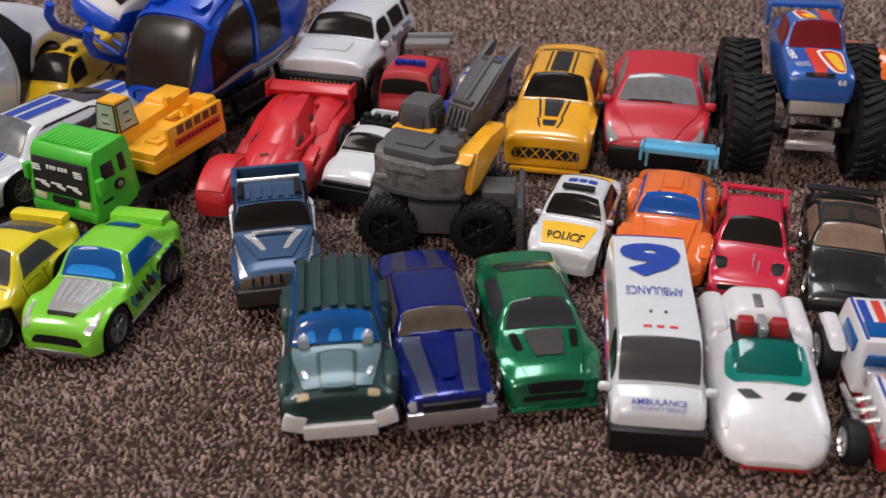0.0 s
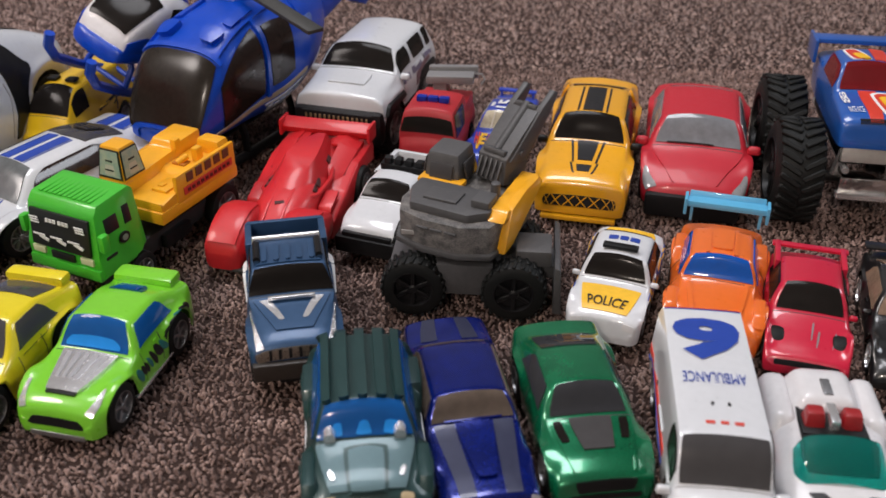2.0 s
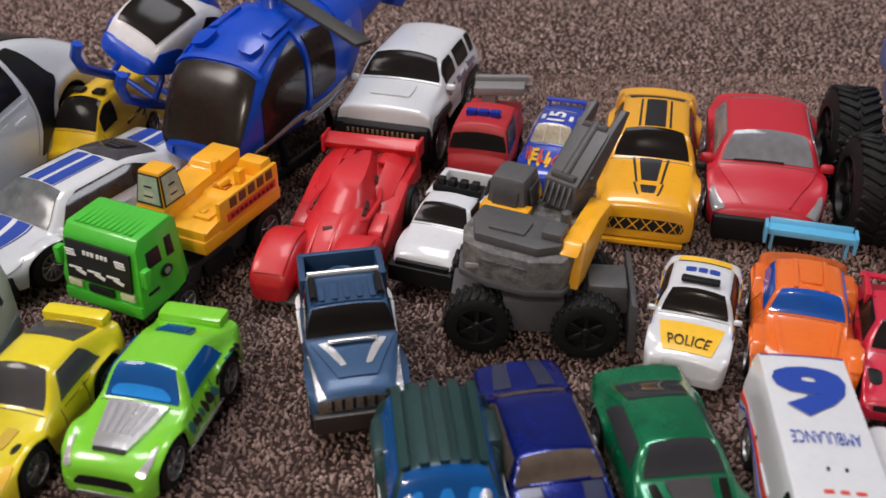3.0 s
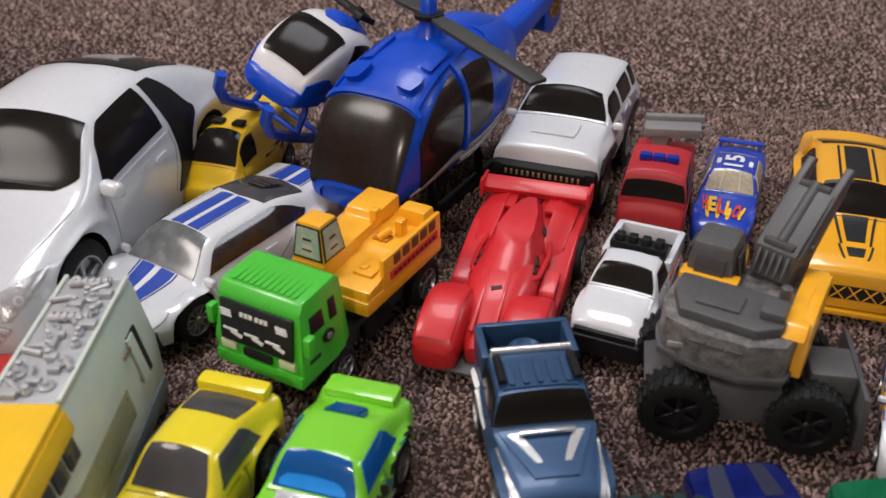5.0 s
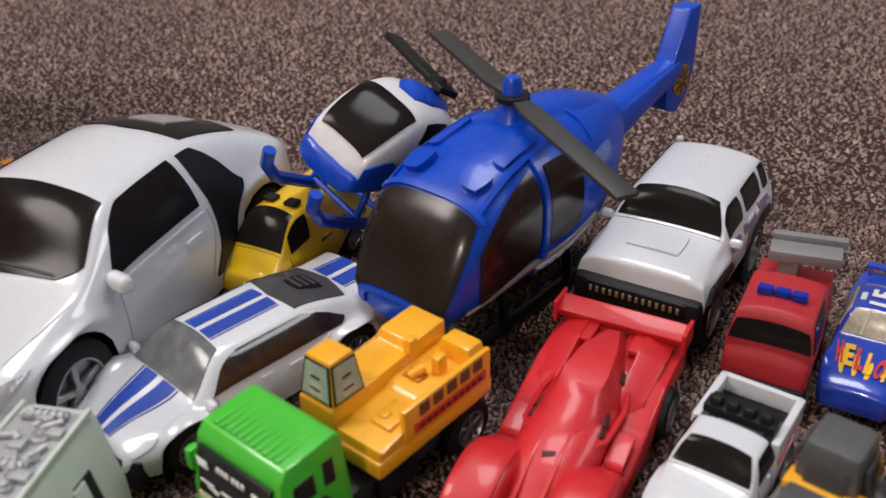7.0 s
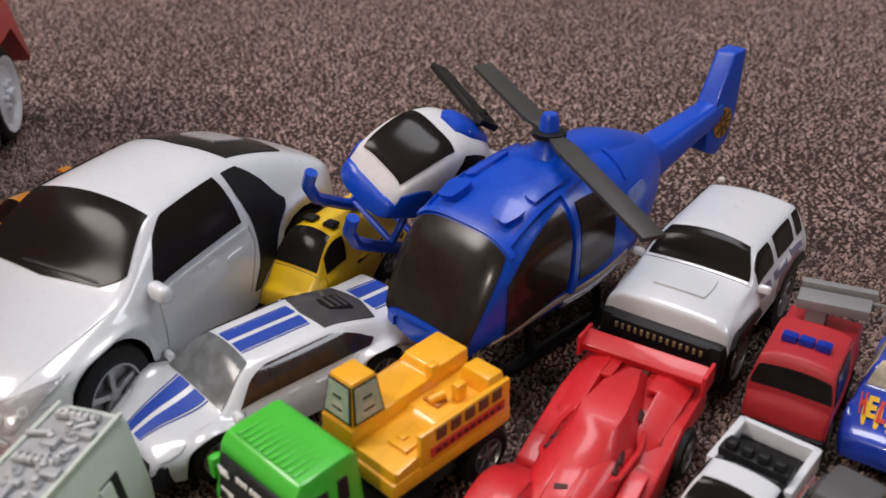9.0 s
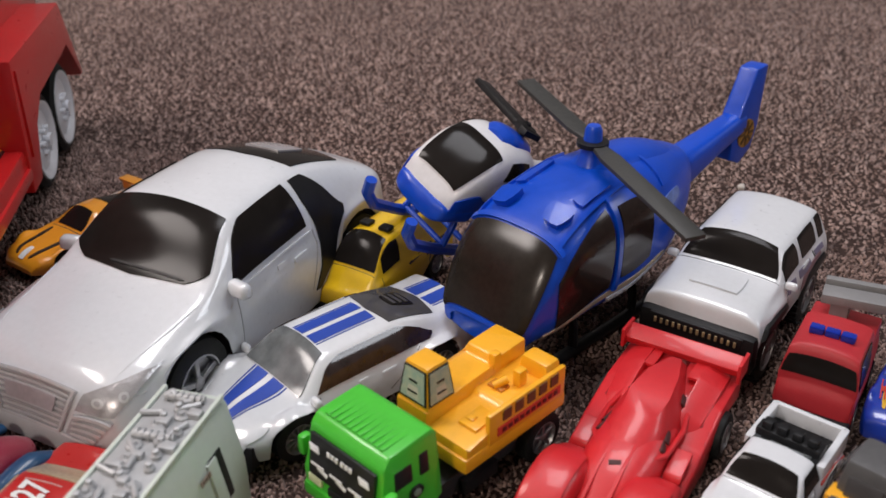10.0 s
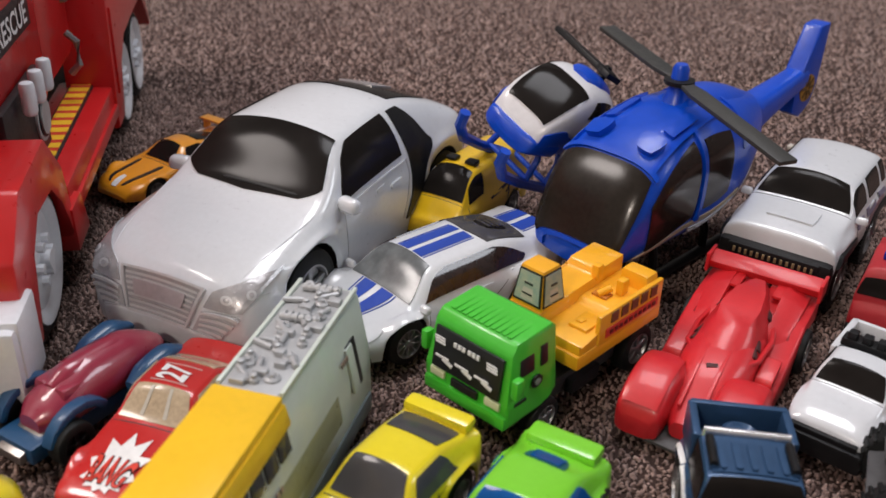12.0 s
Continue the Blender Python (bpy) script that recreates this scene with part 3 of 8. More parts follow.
lamps(ob, s, 2.35, 2.7, 0.10, 0.2, mat("gold_vent", (0.6, 0.4, 0.02), 0.5), name="bonnet_vent")
part("door_line", s.patch(3.6, 4.9, 0.57, 0.575, 0.57, 0.575, 0.0002, 0, 10, 2), INKBLACK, ob)

# steel blue pickup
DENIM = mat("satin_blue_paint", (0.028, 0.075, 0.165), 0.40, 0.3, 0.25, 0.12, 60, 0.06)
STUDS = mat("studded_chrome", (0.72, 0.72, 0.74), 0.25, 0.8, vary=0.25, scale=300, bump=0.9, bscale=1100)
ob, s = car("pickup_truck", "satin slate blue off-road pickup truck with ribbed roof and open bed", (-0.046, 0.2545), (-0.0570, 0.310), 0.0280, 0.0300, DENIM, SMOKE, form(nose_z=0.58, hood_z=0.66, cowl=0.385, rf=0.475, rr=0.725, deck=0.735, deck_z=0.62, tail_z=0.62, belt=0.66, roof_w=0.80, cowl_z=0.73, nose_w=0.93, tail_w=0.97, low=0.36, roof_r=1.0, edge=0.03), (0.2, 0.79, 0.0085, 0.007), STEEL, "chunky", 0.06, 0.3, rear_glass=False)
L, W, H = s.L, s.W, s.H
part("roof_panel", s.patch(4.06, 4.94, -0.26, 0.26, None, None, 0.0006, 0.05), DENIM, ob)
for i in range(5):
    w = -0.18 + i * 0.09
    part("roof_rib", s.patch(4.12, 4.70, w - 0.022, w + 0.022, None, None, 0.0014, 0.4, 8, 4), DENIM, ob)
part("bed_floor", box((0, L * 0.365, H * 0.66), (W * 0.74, L * 0.23, 0.001), 0.0002), mat("bed_blue", (0.035, 0.08, 0.15), 0.5), ob)
for k in (-1, 1):
    part("bed_wall", box((k * W * 0.43, L * 0.365, H * 0.80), (W * 0.08, L * 0.26, H * 0.36), 0.0008), DENIM, ob)
    part("roof_rail", rod(bmesh.new(), (k * W * 0.345, L * 0.005, H * 1.035), (k * W * 0.345, L * 0.185, H * 1.035), 0.0013, 12), BLACK, ob, "black roof rail")
    for y in (0.015, 0.175):
        part("rail_foot", box((k * W * 0.345, L * y, H * 1.0), (0.0022, 0.0016, 0.0022), 0.0005), DENIM, ob)
    part("bonnet_vent", s.patch(2.35, 2.85, k * 0.075, k * 0.125, k * 0.14, k * 0.20, 0.0009, 0.2), CHROME, ob)
    part("headlight", s.patch(1.15, 2.75, k * 0.36, k * 0.45, k * 0.41, k * 0.45, 0.0006, 0.1), STUDS, ob, "studded silver light strip")
    part("side_print", s.patch(5.9, 6.9, k * 0.58, k * 0.72, k * 0.56, k * 0.75, 0.0003, 0.8), INKWHITE, ob)
    part("side_print", s.patch(4.2, 5.6, k * 0.66, k * 0.74, k * 0.58, k * 0.78, 0.0003, 0.8), INKWHITE, ob)
part("tailgate", box((0, L * 0.482, H * 0.80), (W * 0.9, L * 0.035, H * 0.38), 0.0008), DENIM, ob)
part("roll_bar", tube([(-W * 0.39, L * 0.235, H * 0.80), (-W * 0.37, L * 0.240, H * 1.03), (W * 0.37, L * 0.240, H * 1.03), (W * 0.39, L * 0.235, H * 0.80)], 0.0012), CHROME, ob, "silver bar behind the cab")
part("spare_wheel", lathe(bmesh.new(), [(0, 0.0046), (0.0010, 0.0056), (0.0022, 0.0056), (0.0028, 0.0046), (0.0018, 0.0036), (0.0018, 0.0015), (0.0028, 0.001)], 24, "z", (0, L * 0.355, H * 0.80)), DENIM, ob)
part("bonnet_lights", box((0, -L * 0.165, H * 0.765), (W * 0.52, 0.0016, 0.0013), 0.0006), CHROME, ob, "row of silver bonnet lights")
part("bonnet_bulge", s.patch(2.10, 2.95, -0.19, 0.19, -0.25, 0.25, 0.0006, 0.1), DENIM, ob)
part("grille", s.patch(0.35, 1.0, -0.5, 0.5, None, None, 0.0004), mat("bronze_chrome", (0.28, 0.24, 0.20), 0.28, 0.8, vary=0.3, scale=200), ob, "dark chrome grille")
for i in range(6):
    part("grille_bar", s.patch(0.4, 0.95, -0.32 + i * 0.115, -0.285 + i * 0.115, None, None, 0.0008, 0.1, 4, 3), BLACK, ob)
part("bumper", box((0, -L * 0.495, H * 0.34), (W * 0.95, 0.0045, H * 0.2), 0.001), mat("dark_bronze_plastic", (0.030, 0.024, 0.020), 0.4), ob, "dark bumper")

# dark green off-roader with a ribbed roof
PINE = mat("dark_green_paint", (0.012, 0.045, 0.045), 0.38, 0.2, 0.4, 0.15, 60, 0.06)
PINE2 = mat("grey_green_paint", (0.075, 0.135, 0.15), 0.36, 0.3, 0.3, 0.1, 60, 0.05)
ob, s = car("off_roader", "dark green concept off-roader with ribbed roof and white bumper", (-0.0205, 0.194), (-0.027, 0.249), 0.0305, 0.030, PINE, BLUEGLASS, form(nose_z=0.58, hood_z=0.66, cowl=0.31, rf=0.44, rr=0.93, deck=0.96, deck_z=0.9, tail_z=0.85, belt=0.66, roof_w=0.66, cowl_z=0.73, nose_w=0.92, low=0.34, roof_r=0.98, belt_w=0.88), (0.2, 0.82, 0.0095, 0.0075), STEEL, "chunky", 0.10, 0.25, rear_glass=False, ws=0.31)
for i in range(5):
    w = -0.27 + i * 0.135
    part("roof_rib", s.patch(3.93, 5.9, w - 0.036, w + 0.036, w * 1.1 - 0.04, w * 1.1 + 0.04, 0.0020, 0.1, 12, 5), PINE, ob)
# Brighter blue patches on the glass give the lit look of the interior.
for a, b in ((-0.22, -0.12), (-0.06, 0.05), (0.10, 0.23)):
    part("dashboard", s.patch(3.14, 3.45, a, b, a + 0.03, b - 0.02, 0.0006, 0.5), glass("lit_blue_interior", (0.02, 0.26, 0.75), 0.2), ob, "bright blue patch on the glass for the lit interior")
part("bonnet_panel", s.patch(1.6, 3.0, -0.33, 0.33, -0.33, 0.33, 0.0007, 0.15), PINE2, ob)
part("bulge_edge", s.patch(1.35, 2.85, -0.18, 0.18, -0.135, 0.135, 0.0011, 0.35), PINE, ob)
part("bonnet_bulge", s.patch(1.45, 2.75, -0.15, 0.15, -0.11, 0.11, 0.0020, 0.35), PINE2, ob)
for k in (-1, 1):
    p = s.at([3.15], [k * 0.2])[0]
    part("intake", lathe(bmesh.new(), [(-0.002, 0.0001), (-0.002, 0.0018), (0.003, 0.0021), (0.0045, 0.001)], 16, "y", (p[0], p[1], p[2] + 0.001)), CHROME, ob, "chrome intake stub")
    part("headlight", s.patch(2.1, 2.35, k * 0.24, k * 0.29, None, None, 0.0012, 0.9), CHROME, ob)
    part("headlight", s.patch(0.95, 1.45, k * 0.28, k * 0.40, None, None, 0.0004, 0.5), mat("amber_lens", (0.5, 0.4, 0.25), 0.25), ob)
    part("fender", box((k * s.W * 0.47, (0.2 - 0.5) * s.L, s.H * 0.6), (s.W * 0.13, s.L * 0.3, s.H * 0.13), 0.0012, 0.9, 0.7), PINE, ob)
    part("fender", box((k * s.W * 0.47, (0.82 - 0.5) * s.L, s.H * 0.62), (s.W * 0.14, s.L * 0.3, s.H * 0.14), 0.0012, 0.9, 0.7), PINE, ob)
    part("bumper_horn", box((k * s.W * 0.40, -s.L * 0.485, s.H * 0.34), (s.W * 0.2, 0.005, s.H * 0.16), 0.0008, 1.0, 0.6, pose(0, 0, 0, 0, k * -18)), WHITEPL, ob, "white plastic bumper end")
    part("side_step", box((k * s.W * 0.49, 0, s.H * 0.42), (0.0015, s.L * 0.28, s.H * 0.2), 0.0005), WHITEPL, ob)
part("bumper", box((0, -s.L * 0.495, s.H * 0.24), (s.W * 0.66, 0.0045, s.H * 0.15), 0.0008), WHITEPL, ob, "white plastic bumper")

# royal blue muscle car
ROYAL = mat("metallic_blue_paint", (0.003, 0.014, 0.19), 0.20, 0.5, 0.8, 0.5, 160)
GUN = mat("dark_stripe", (0.03, 0.035, 0.075), 0.35, 0.3, 0.5)
ob, s = car("muscle_car", "metallic royal blue muscle car with dark grey stripes", (0.0095, 0.1995), (-0.0035, 0.2735), 0.0262, 0.0215, ROYAL, mat("bronze_window", (0.11, 0.085, 0.068), 0.10, 0, 0.0, 0.3, 35), form(nose_z=0.6, hood_z=0.64, cowl=0.345, rf=0.43, rr=0.70, deck=0.83, deck_z=0.72, belt=0.68, roof_w=0.74, cowl_z=0.71, nose_w=0.96, tail_w=0.96, hood_w=0.72, belt_w=0.95, low=0.34), (0.19, 0.77, 0.0068, 0.0055), CHROME, "five", 0.0)
for k in (-1, 1):
    part("bonnet_stripe", s.patch(1.15, 3.05, k * 0.12, k * 0.27, k * 0.12, k * 0.27, 0.00025, 0.05, 12, 5), GUN, ob)
    part("boot_stripe", s.patch(6.05, 6.95, k * 0.10, k * 0.24, None, None, 0.00025, 0.05), GUN, ob)
    part("headlight", s.patch(0.35, 0.9, k * 0.36, k * 0.52, None, None, 0.0006), LAMPGLASS, ob)
part("bonnet_scoop", s.patch(2.0, 3.0, -0.08, 0.08, -0.13, 0.13, 0.0013, 0.3), ROYAL, ob)
part("bumper", box((0, -s.L * 0.498, s.H * 0.3), (s.W * 0.96, 0.003, s.H * 0.24), 0.0009), mat("satin_silver", (0.5, 0.5, 0.52), 0.35, 0.8), ob, "silver front bumper")
part("grille", box((0, -s.L * 0.496, s.H * 0.47), (s.W * 0.62, 0.002, s.H * 0.13), 0.0004), BLACK, ob)
part("wiper", box((0, s.at([3.08], [0.0])[0][1], s.at([3.08], [0.0])[0][2] + 0.0004), (s.W * 0.6, 0.0008, 0.0006), 0.0002), ROYAL, ob)

# emerald green coupe
EMER = mat("metallic_green_paint", (0.006, 0.18, 0.075), 0.22, 0.45, 1.0, 0.35, 160)
ob, s = car("coupe", "metallic emerald green sports coupe with dark bonnet vents", (0.0385, 0.2065), (0.0305, 0.2685), 0.028, 0.0225, EMER, glass("dim_grey_window", (0.035, 0.036, 0.04)), form(nose_z=0.55, hood_z=0.64, cowl=0.325, rf=0.455, rr=0.68, deck=0.89, deck_z=0.80, belt=0.68, roof_w=0.64, cowl_z=0.71, nose_w=0.9, hood_w=0.62), (0.19, 0.79, 0.0072, 0.006), STEEL, "five", 0.06)
part("bonnet_vent", s.patch(2.3, 2.98, -0.13, 0.13, -0.15, 0.15, 0.0006, 0.1), GREYGLASS, ob)
lamps(ob, s, 2.5, 2.95, 0.2, 0.28, SMOKE, name="bonnet_vent")
part("grille", s.patch(0.35, 0.95, -0.3, 0.3, -0.34, 0.34, 0.0003), BLACK, ob)
part("lower_grille", s.patch(0.0, 0.25, -0.4, 0.4, None, None, 0.0003), BLACK, ob)
lamps(ob, s, 0.9, 1.35, 0.36, 0.52, EMER)
part("front_splitter", box((0, -s.L * 0.485, s.H * 0.15), (s.W * 0.9, 0.004, 0.0014), 0.0005), EMER, ob)
for i in range(2):
    k = 1 - 2 * i
    part("bonnet_crease", s.patch(1.4, 2.9, k * 0.30, k * 0.315, None, None, 0.0008, 0, 10, 3), EMER, ob)

# ambulance
ob, s = car("ambulance", "white ambulance van with blue number and lettering on its roof", (0.0635, 0.1895), (0.072, 0.2615), 0.0255, 0.0285, WHITE, GREYGLASS, form(nose_z=0.5, hood_z=0.6, cowl=0.115, rf=0.245, rr=0.97, deck=0.985, deck_z=0.9, tail_z=0.8, belt=0.60, roof_w=0.86, cowl_w=0.86, cowl_z=0.66, nose_w=0.95, tail_w=0.98, low=0.30, roof_r=0.995, belt_w=0.97, tail_y=0.995, hood_w=0.72, hood_y=0.055, edge=0.022), (0.17, 0.79, 0.007, 0.0055), STEEL, "five", 0.02, category="toy ambulance", rear_glass=False, side=False)
for k in (-1, 1):
    part("side_window", s.patch(3.4, 4.15, k * 0.36, k * 0.49), SMOKE, ob)
    part("side_stripe", s.patch(4.2, 5.9, k * 0.62, k * 0.72, None, None, 0.00025, 0), INKRED, ob)
    part("headlight", s.patch(0.8, 1.6, k * 0.40, k * 0.52, None, None, 0.0003), WHITEPL, ob)
    part("side_stripe", s.patch(4.2, 5.9, k * 0.80, k * 0.84, None, None, 0.00025, 0), INKBLUE, ob)
mirrors(ob, s, WHITE, 3.1)
part("roof_sign", s.text("6", 4.50, 4.80, -0.24, 0.23, 0.0005, True, 0.055), INKBLUE, ob, "blue number six")
part("roof_sign", s.text("AMBULANCE", 4.37, 4.43, -0.21, 0.20, 0.0004, True), INKBLUE, ob, "small blue lettering")
part("bonnet_sign", s.text("AMBULANCE", 1.62, 2.02, -0.25, 0.24, 0.0004, False, 0.01), INKBLUE, ob, "blue lettering")
part("bonnet_sign", s.text("EMERGENCY SERVICE", 1.25, 1.5, -0.24, 0.24, 0.0004), INKBLUE, ob, "small blue lettering")
part("roof_stripe", s.patch(4.965, 4.985, -0.3, 0.3, None, None, 0.0003, 0), INKRED, ob)
part("roof_stripe", s.patch(4.94, 4.952, -0.3, 0.3, None, None, 0.0003, 0), INKBLUE, ob)
for a in (-0.11, -0.02, 0.07):
    part("beacon_print", s.patch(4.10, 4.125, a, a + 0.055, None, None, 0.0003, 0.2, 4, 4), INKRED, ob)
for a in (-0.06, 0.05):
    part("roof_hole", s.patch(4.24, 4.26, a, a + 0.02, None, None, 0.0003, 0.9, 4, 4), INKBLACK, ob)
part("bumper", box((0, -s.L * 0.495, s.H * 0.24), (s.W * 0.98, 0.0055, s.H * 0.27), 0.001), BLACK, ob, "black plastic bumper")

# white roadster with a teal windscreen
TEAL = mat("teal_window", (0.01, 0.62, 0.50), 0.08, 0, 0.4, 0.15, 60, trans=0.85)
ROADSTER = [
    (0.000, 0.50, 0.22, 0.48, 0.25, 0.34, 0.26),
    (0.050, 0.82, 0.36, 0.78, 0.44, 0.52, 0.47),
    (0.180, 0.98, 0.56, 0.90, 0.66, 0.58, 0.70),
    (0.400, 0.98, 0.68, 0.90, 0.80, 0.66, 0.84),
    (0.500, 0.97, 0.72, 0.90, 0.90, 0.64, 0.95),
    (0.680, 1.00, 0.74, 0.92, 0.90, 0.64, 0.95),
    (0.760, 1.00, 0.74, 0.92, 0.90, 0.66, 0.95),
    (0.960, 0.84, 0.62, 0.80, 0.74, 0.58, 0.78),
    (1.000, 0.74, 0.34, 0.70, 0.36, 0.50, 0.37),
]
ob, s = car("roadster", "white open roadster with teal windscreen and red seats", (0.0935, 0.1825), (0.1015, 0.2465), 0.0315, 0.0195, WHITEPL, None, ROADSTER, (0.22, 0.79, 0.0055, 0.0055), STEEL, "five", 0.07, arch=False, doors=False, base=plastic("red_plastic", (0.5, 0.012, 0.015)))
L, W, H = s.L, s.W, s.H
for v in s.st:
    v[6], v[4] = min(v[6], 0.95), min(v[4], 0.93)
part("cockpit", box((0, L * 0.12, H * 0.93), (W * 0.52, L * 0.17, 0.0016), 0.0006), BLACK, ob)
SEATRED = plastic("seat_red", (0.32, 0.012, 0.015), 0.4)
for k in (-1, 1):
    part("seat", box((k * W * 0.15, L * 0.115, H * 1.02), (W * 0.18, L * 0.10, H * 0.30), 0.0012, 0.8, 0.6), SEATRED, ob, "red bucket seat")
    part("bonnet_slot", s.patch(2.22, 2.42, k * 0.09, k * 0.23, k * 0.17, k * 0.30, 0.0003, 0.2), INKBLACK, ob)
    part("rear_haunch", box((k * W * 0.37, L * 0.27, H * 0.84), (W * 0.26, L * 0.40, H * 0.30), 0.0034, 0.7, 0.7, None, 4), WHITEPL, ob)
    part("headlight", s.patch(1.5, 2.1, k * 0.42, k * 0.52, None, None, 0.0004, 0.9), WHITEPL, ob)
part("console", box((0, L * 0.12, H * 1.0), (W * 0.08, L * 0.12, H * 0.24), 0.0006), CHROME, ob, "chrome console")
part("rear_hump", box((0, L * 0.30, H * 0.94), (W * 0.66, L * 0.30, H * 0.40), 0.0040, 0.66, 0.74, None, 4), WHITEPL, ob)
part("engine_cap", box((0, L * 0.27, H * 1.14), (W * 0.08, L * 0.1, 0.0012), 0.0005), STEEL, ob, "grey metal cap")
s2 = Shell([(0.31, 0.60, 0.74, 0.60, 0.78, 0.44, 0.83), (0.37, 0.74, 0.79, 0.73, 0.94, 0.58, 1.00), (0.47, 0.74, 0.84, 0.72, 1.10, 0.56, 1.16)], L, W, H, (), 0.72)
bm = s2.patch(0, 2, -0.75, 0.75, -0.7, 0.7, 0.0, 0.35, 14, 18, 0.0006)
part("dashboard", s.patch(2.75, 4.9, -0.26, 0.26, -0.27, 0.27, 0.0005, 0.2), BLACK, ob, "dark cockpit opening")
part("windscreen", bm, TEAL, ob, "clear teal plastic windscreen")
part("front_lip", box((0, -L * 0.47, H * 0.13), (W * 0.55, 0.004, 0.0018), 0.0005), plastic("red_plastic", (0.5, 0.012, 0.015)), ob, "red lower lip")

# white and red hot rod at the end of the row
m, L = axle(0.1250, 0.178, 0.1320, 0.2335)
ob = thing("hot_rod", "white and red open-wheeled hot rod with blue stripes", "toy car", m, "toy vehicles on the carpet")
W, H = 0.026 * K, 0.026 * K
part("cab", box((0, L * 0.22, H * 0.66), (W * 0.66, L * 0.5, H * 0.62), 0.0016, 0.82, 0.8), WHITEPL, ob)
part("bonnet", box((0, -L * 0.24, H * 0.5), (W * 0.44, L * 0.42, H * 0.32), 0.001, 0.85, 0.95), WHITEPL, ob)
part("floor_pan", box((0, -L * 0.05, H * 0.24), (W * 0.5, L * 0.85, H * 0.16), 0.0006), plastic("red_plastic", (0.5, 0.012, 0.015)), ob, "red base")
part("nose", box((0, -L * 0.44, H * 0.33), (W * 0.5, L * 0.12, H * 0.24), 0.001), plastic("red_plastic", (0.5, 0.012, 0.015)), ob, "red nose")
part("windscreen", box((0, -L * 0.012, H * 0.76), (W * 0.5, 0.001, H * 0.22), 0.0004, m=pose(0, 0, 0, 20)), BLUEGLASS, ob)
part("roof_window", box((0, L * 0.12, H * 0.975), (W * 0.42, L * 0.12, 0.001), 0.0003), BLUEGLASS, ob)
for k, c in ((-0.15, INKBLUE), (0.0, INKRED), (0.15, INKBLUE)):
    part("roof_stripe", box((k * W, L * 0.27, H * 0.974), (W * 0.09, L * 0.22, 0.0006), 0.0001), c, ob)
part("engine", box((0, -L * 0.045, H * 0.62), (W * 0.5, L * 0.06, H * 0.2), 0.0008), CHROME, ob, "chrome engine block")
part("bonnet_stripe", box((0, -L * 0.24, H * 0.664), (W * 0.12, L * 0.38, 0.0006), 0.0001), INKRED, ob)
for k in (-1, 1):
    part("bonnet_stripe", box((k * W * 0.13, -L * 0.24, H * 0.662), (W * 0.03, L * 0.38, 0.0006), 0.0001), INKBLUE, ob)
    part("roof_stripe", box((k * W * 0.235, L * 0.22, H * 0.972), (W * 0.03, L * 0.36, 0.0006), 0.0001), INKBLUE, ob)
    part("side_window", box((k * W * 0.305, L * 0.2, H * 0.78), (0.0008, L * 0.2, H * 0.16), 0.0003, m=pose(0, 0, 0, 0, k * -8)), BLUEGLASS, ob)
    part("headlight", lathe(bmesh.new(), [(-0.001, 0.0004), (-0.001, 0.0017), (0.001, 0.0014), (0.0014, 0.0004)], 14, "y", (k * W * 0.24, -L * 0.46, H * 0.5)), CHROME, ob, "chrome headlight")
    part("rear_arch", box((k * W * 0.40, L * 0.33, H * 0.66), (W * 0.2, L * 0.34, H * 0.12), 0.0014, 0.8, 0.6), WHITEPL, ob)
for k in (-1, 1):
    for i in range(3):
        part("exhaust", tube([(k * W * 0.22, -L * (0.32 - i * 0.08), H * 0.55), (k * W * 0.33, -L * (0.32 - i * 0.08), H * 0.5), (k * W * 0.36, -L * (0.25 - i * 0.08), H * 0.36), (k * W * 0.36, L * 0.05, H * 0.32)], 0.0011), CHROME, ob, "chrome exhaust pipe")
wheels(ob, W * 0.53, -L * 0.33, L * 0.33, 0.0062 * K, 0.0055 * K, CHROME, "five", 0.0085 * K)

# police car
ob, s = car("police_car", "white police car with yellow bonnet panel and checked sides", (0.0465, 0.2765), (0.064, 0.3265), 0.0255, 0.023, WHITE, SMOKE, form(nose_z=0.52, hood_z=0.60, cowl=0.345, rf=0.445, rr=0.72, deck=0.87, deck_z=0.72, belt=0.66, roof_w=0.68, cowl_z=0.68), (0.2, 0.79, 0.0065, 0.0055), STEEL, "five", 0.0, category="toy police car")
part("bonnet_panel", s.patch(1.7, 2.75, -0.31, 0.31, -0.30, 0.30, 0.0003, 0.1), INKYELLOW, ob, "yellow bonnet panel")
part("bonnet_sign", s.text("POLICE", 2.05, 2.4, -0.22, 0.22, 0.0006, False, 0.01), INKBLACK, ob, "black lettering")
part("light_bar", box((0, s.at([4.25], [0])[0][1], s.H * 1.04), (s.W * 0.46, s.L * 0.055, 0.0016), 0.0006), BLACK, ob, "black roof light bar")
part("roof_bar_code", s.patch(4.62, 4.78, -0.18, -0.07, None, None, 0.0003, 0.3, 4, 4), INKBLUE, ob)
part("roof_bar_code", s.patch(4.62, 4.78, -0.05, 0.05, None, None, 0.0003, 0.3, 4, 4), INKBLUE, ob)
part("roof_bar_code", s.patch(4.62, 4.78, 0.07, 0.18, None, None, 0.0003, 0.3, 4, 4), INKBLUE, ob)
part("boot_panel", s.patch(6.1, 6.8, -0.3, 0.3, None, None, 0.0003, 0.2), INKYELLOW, ob)
lamps(ob, s, 0.5, 0.95, 0.3, 0.5, WHITEPL)
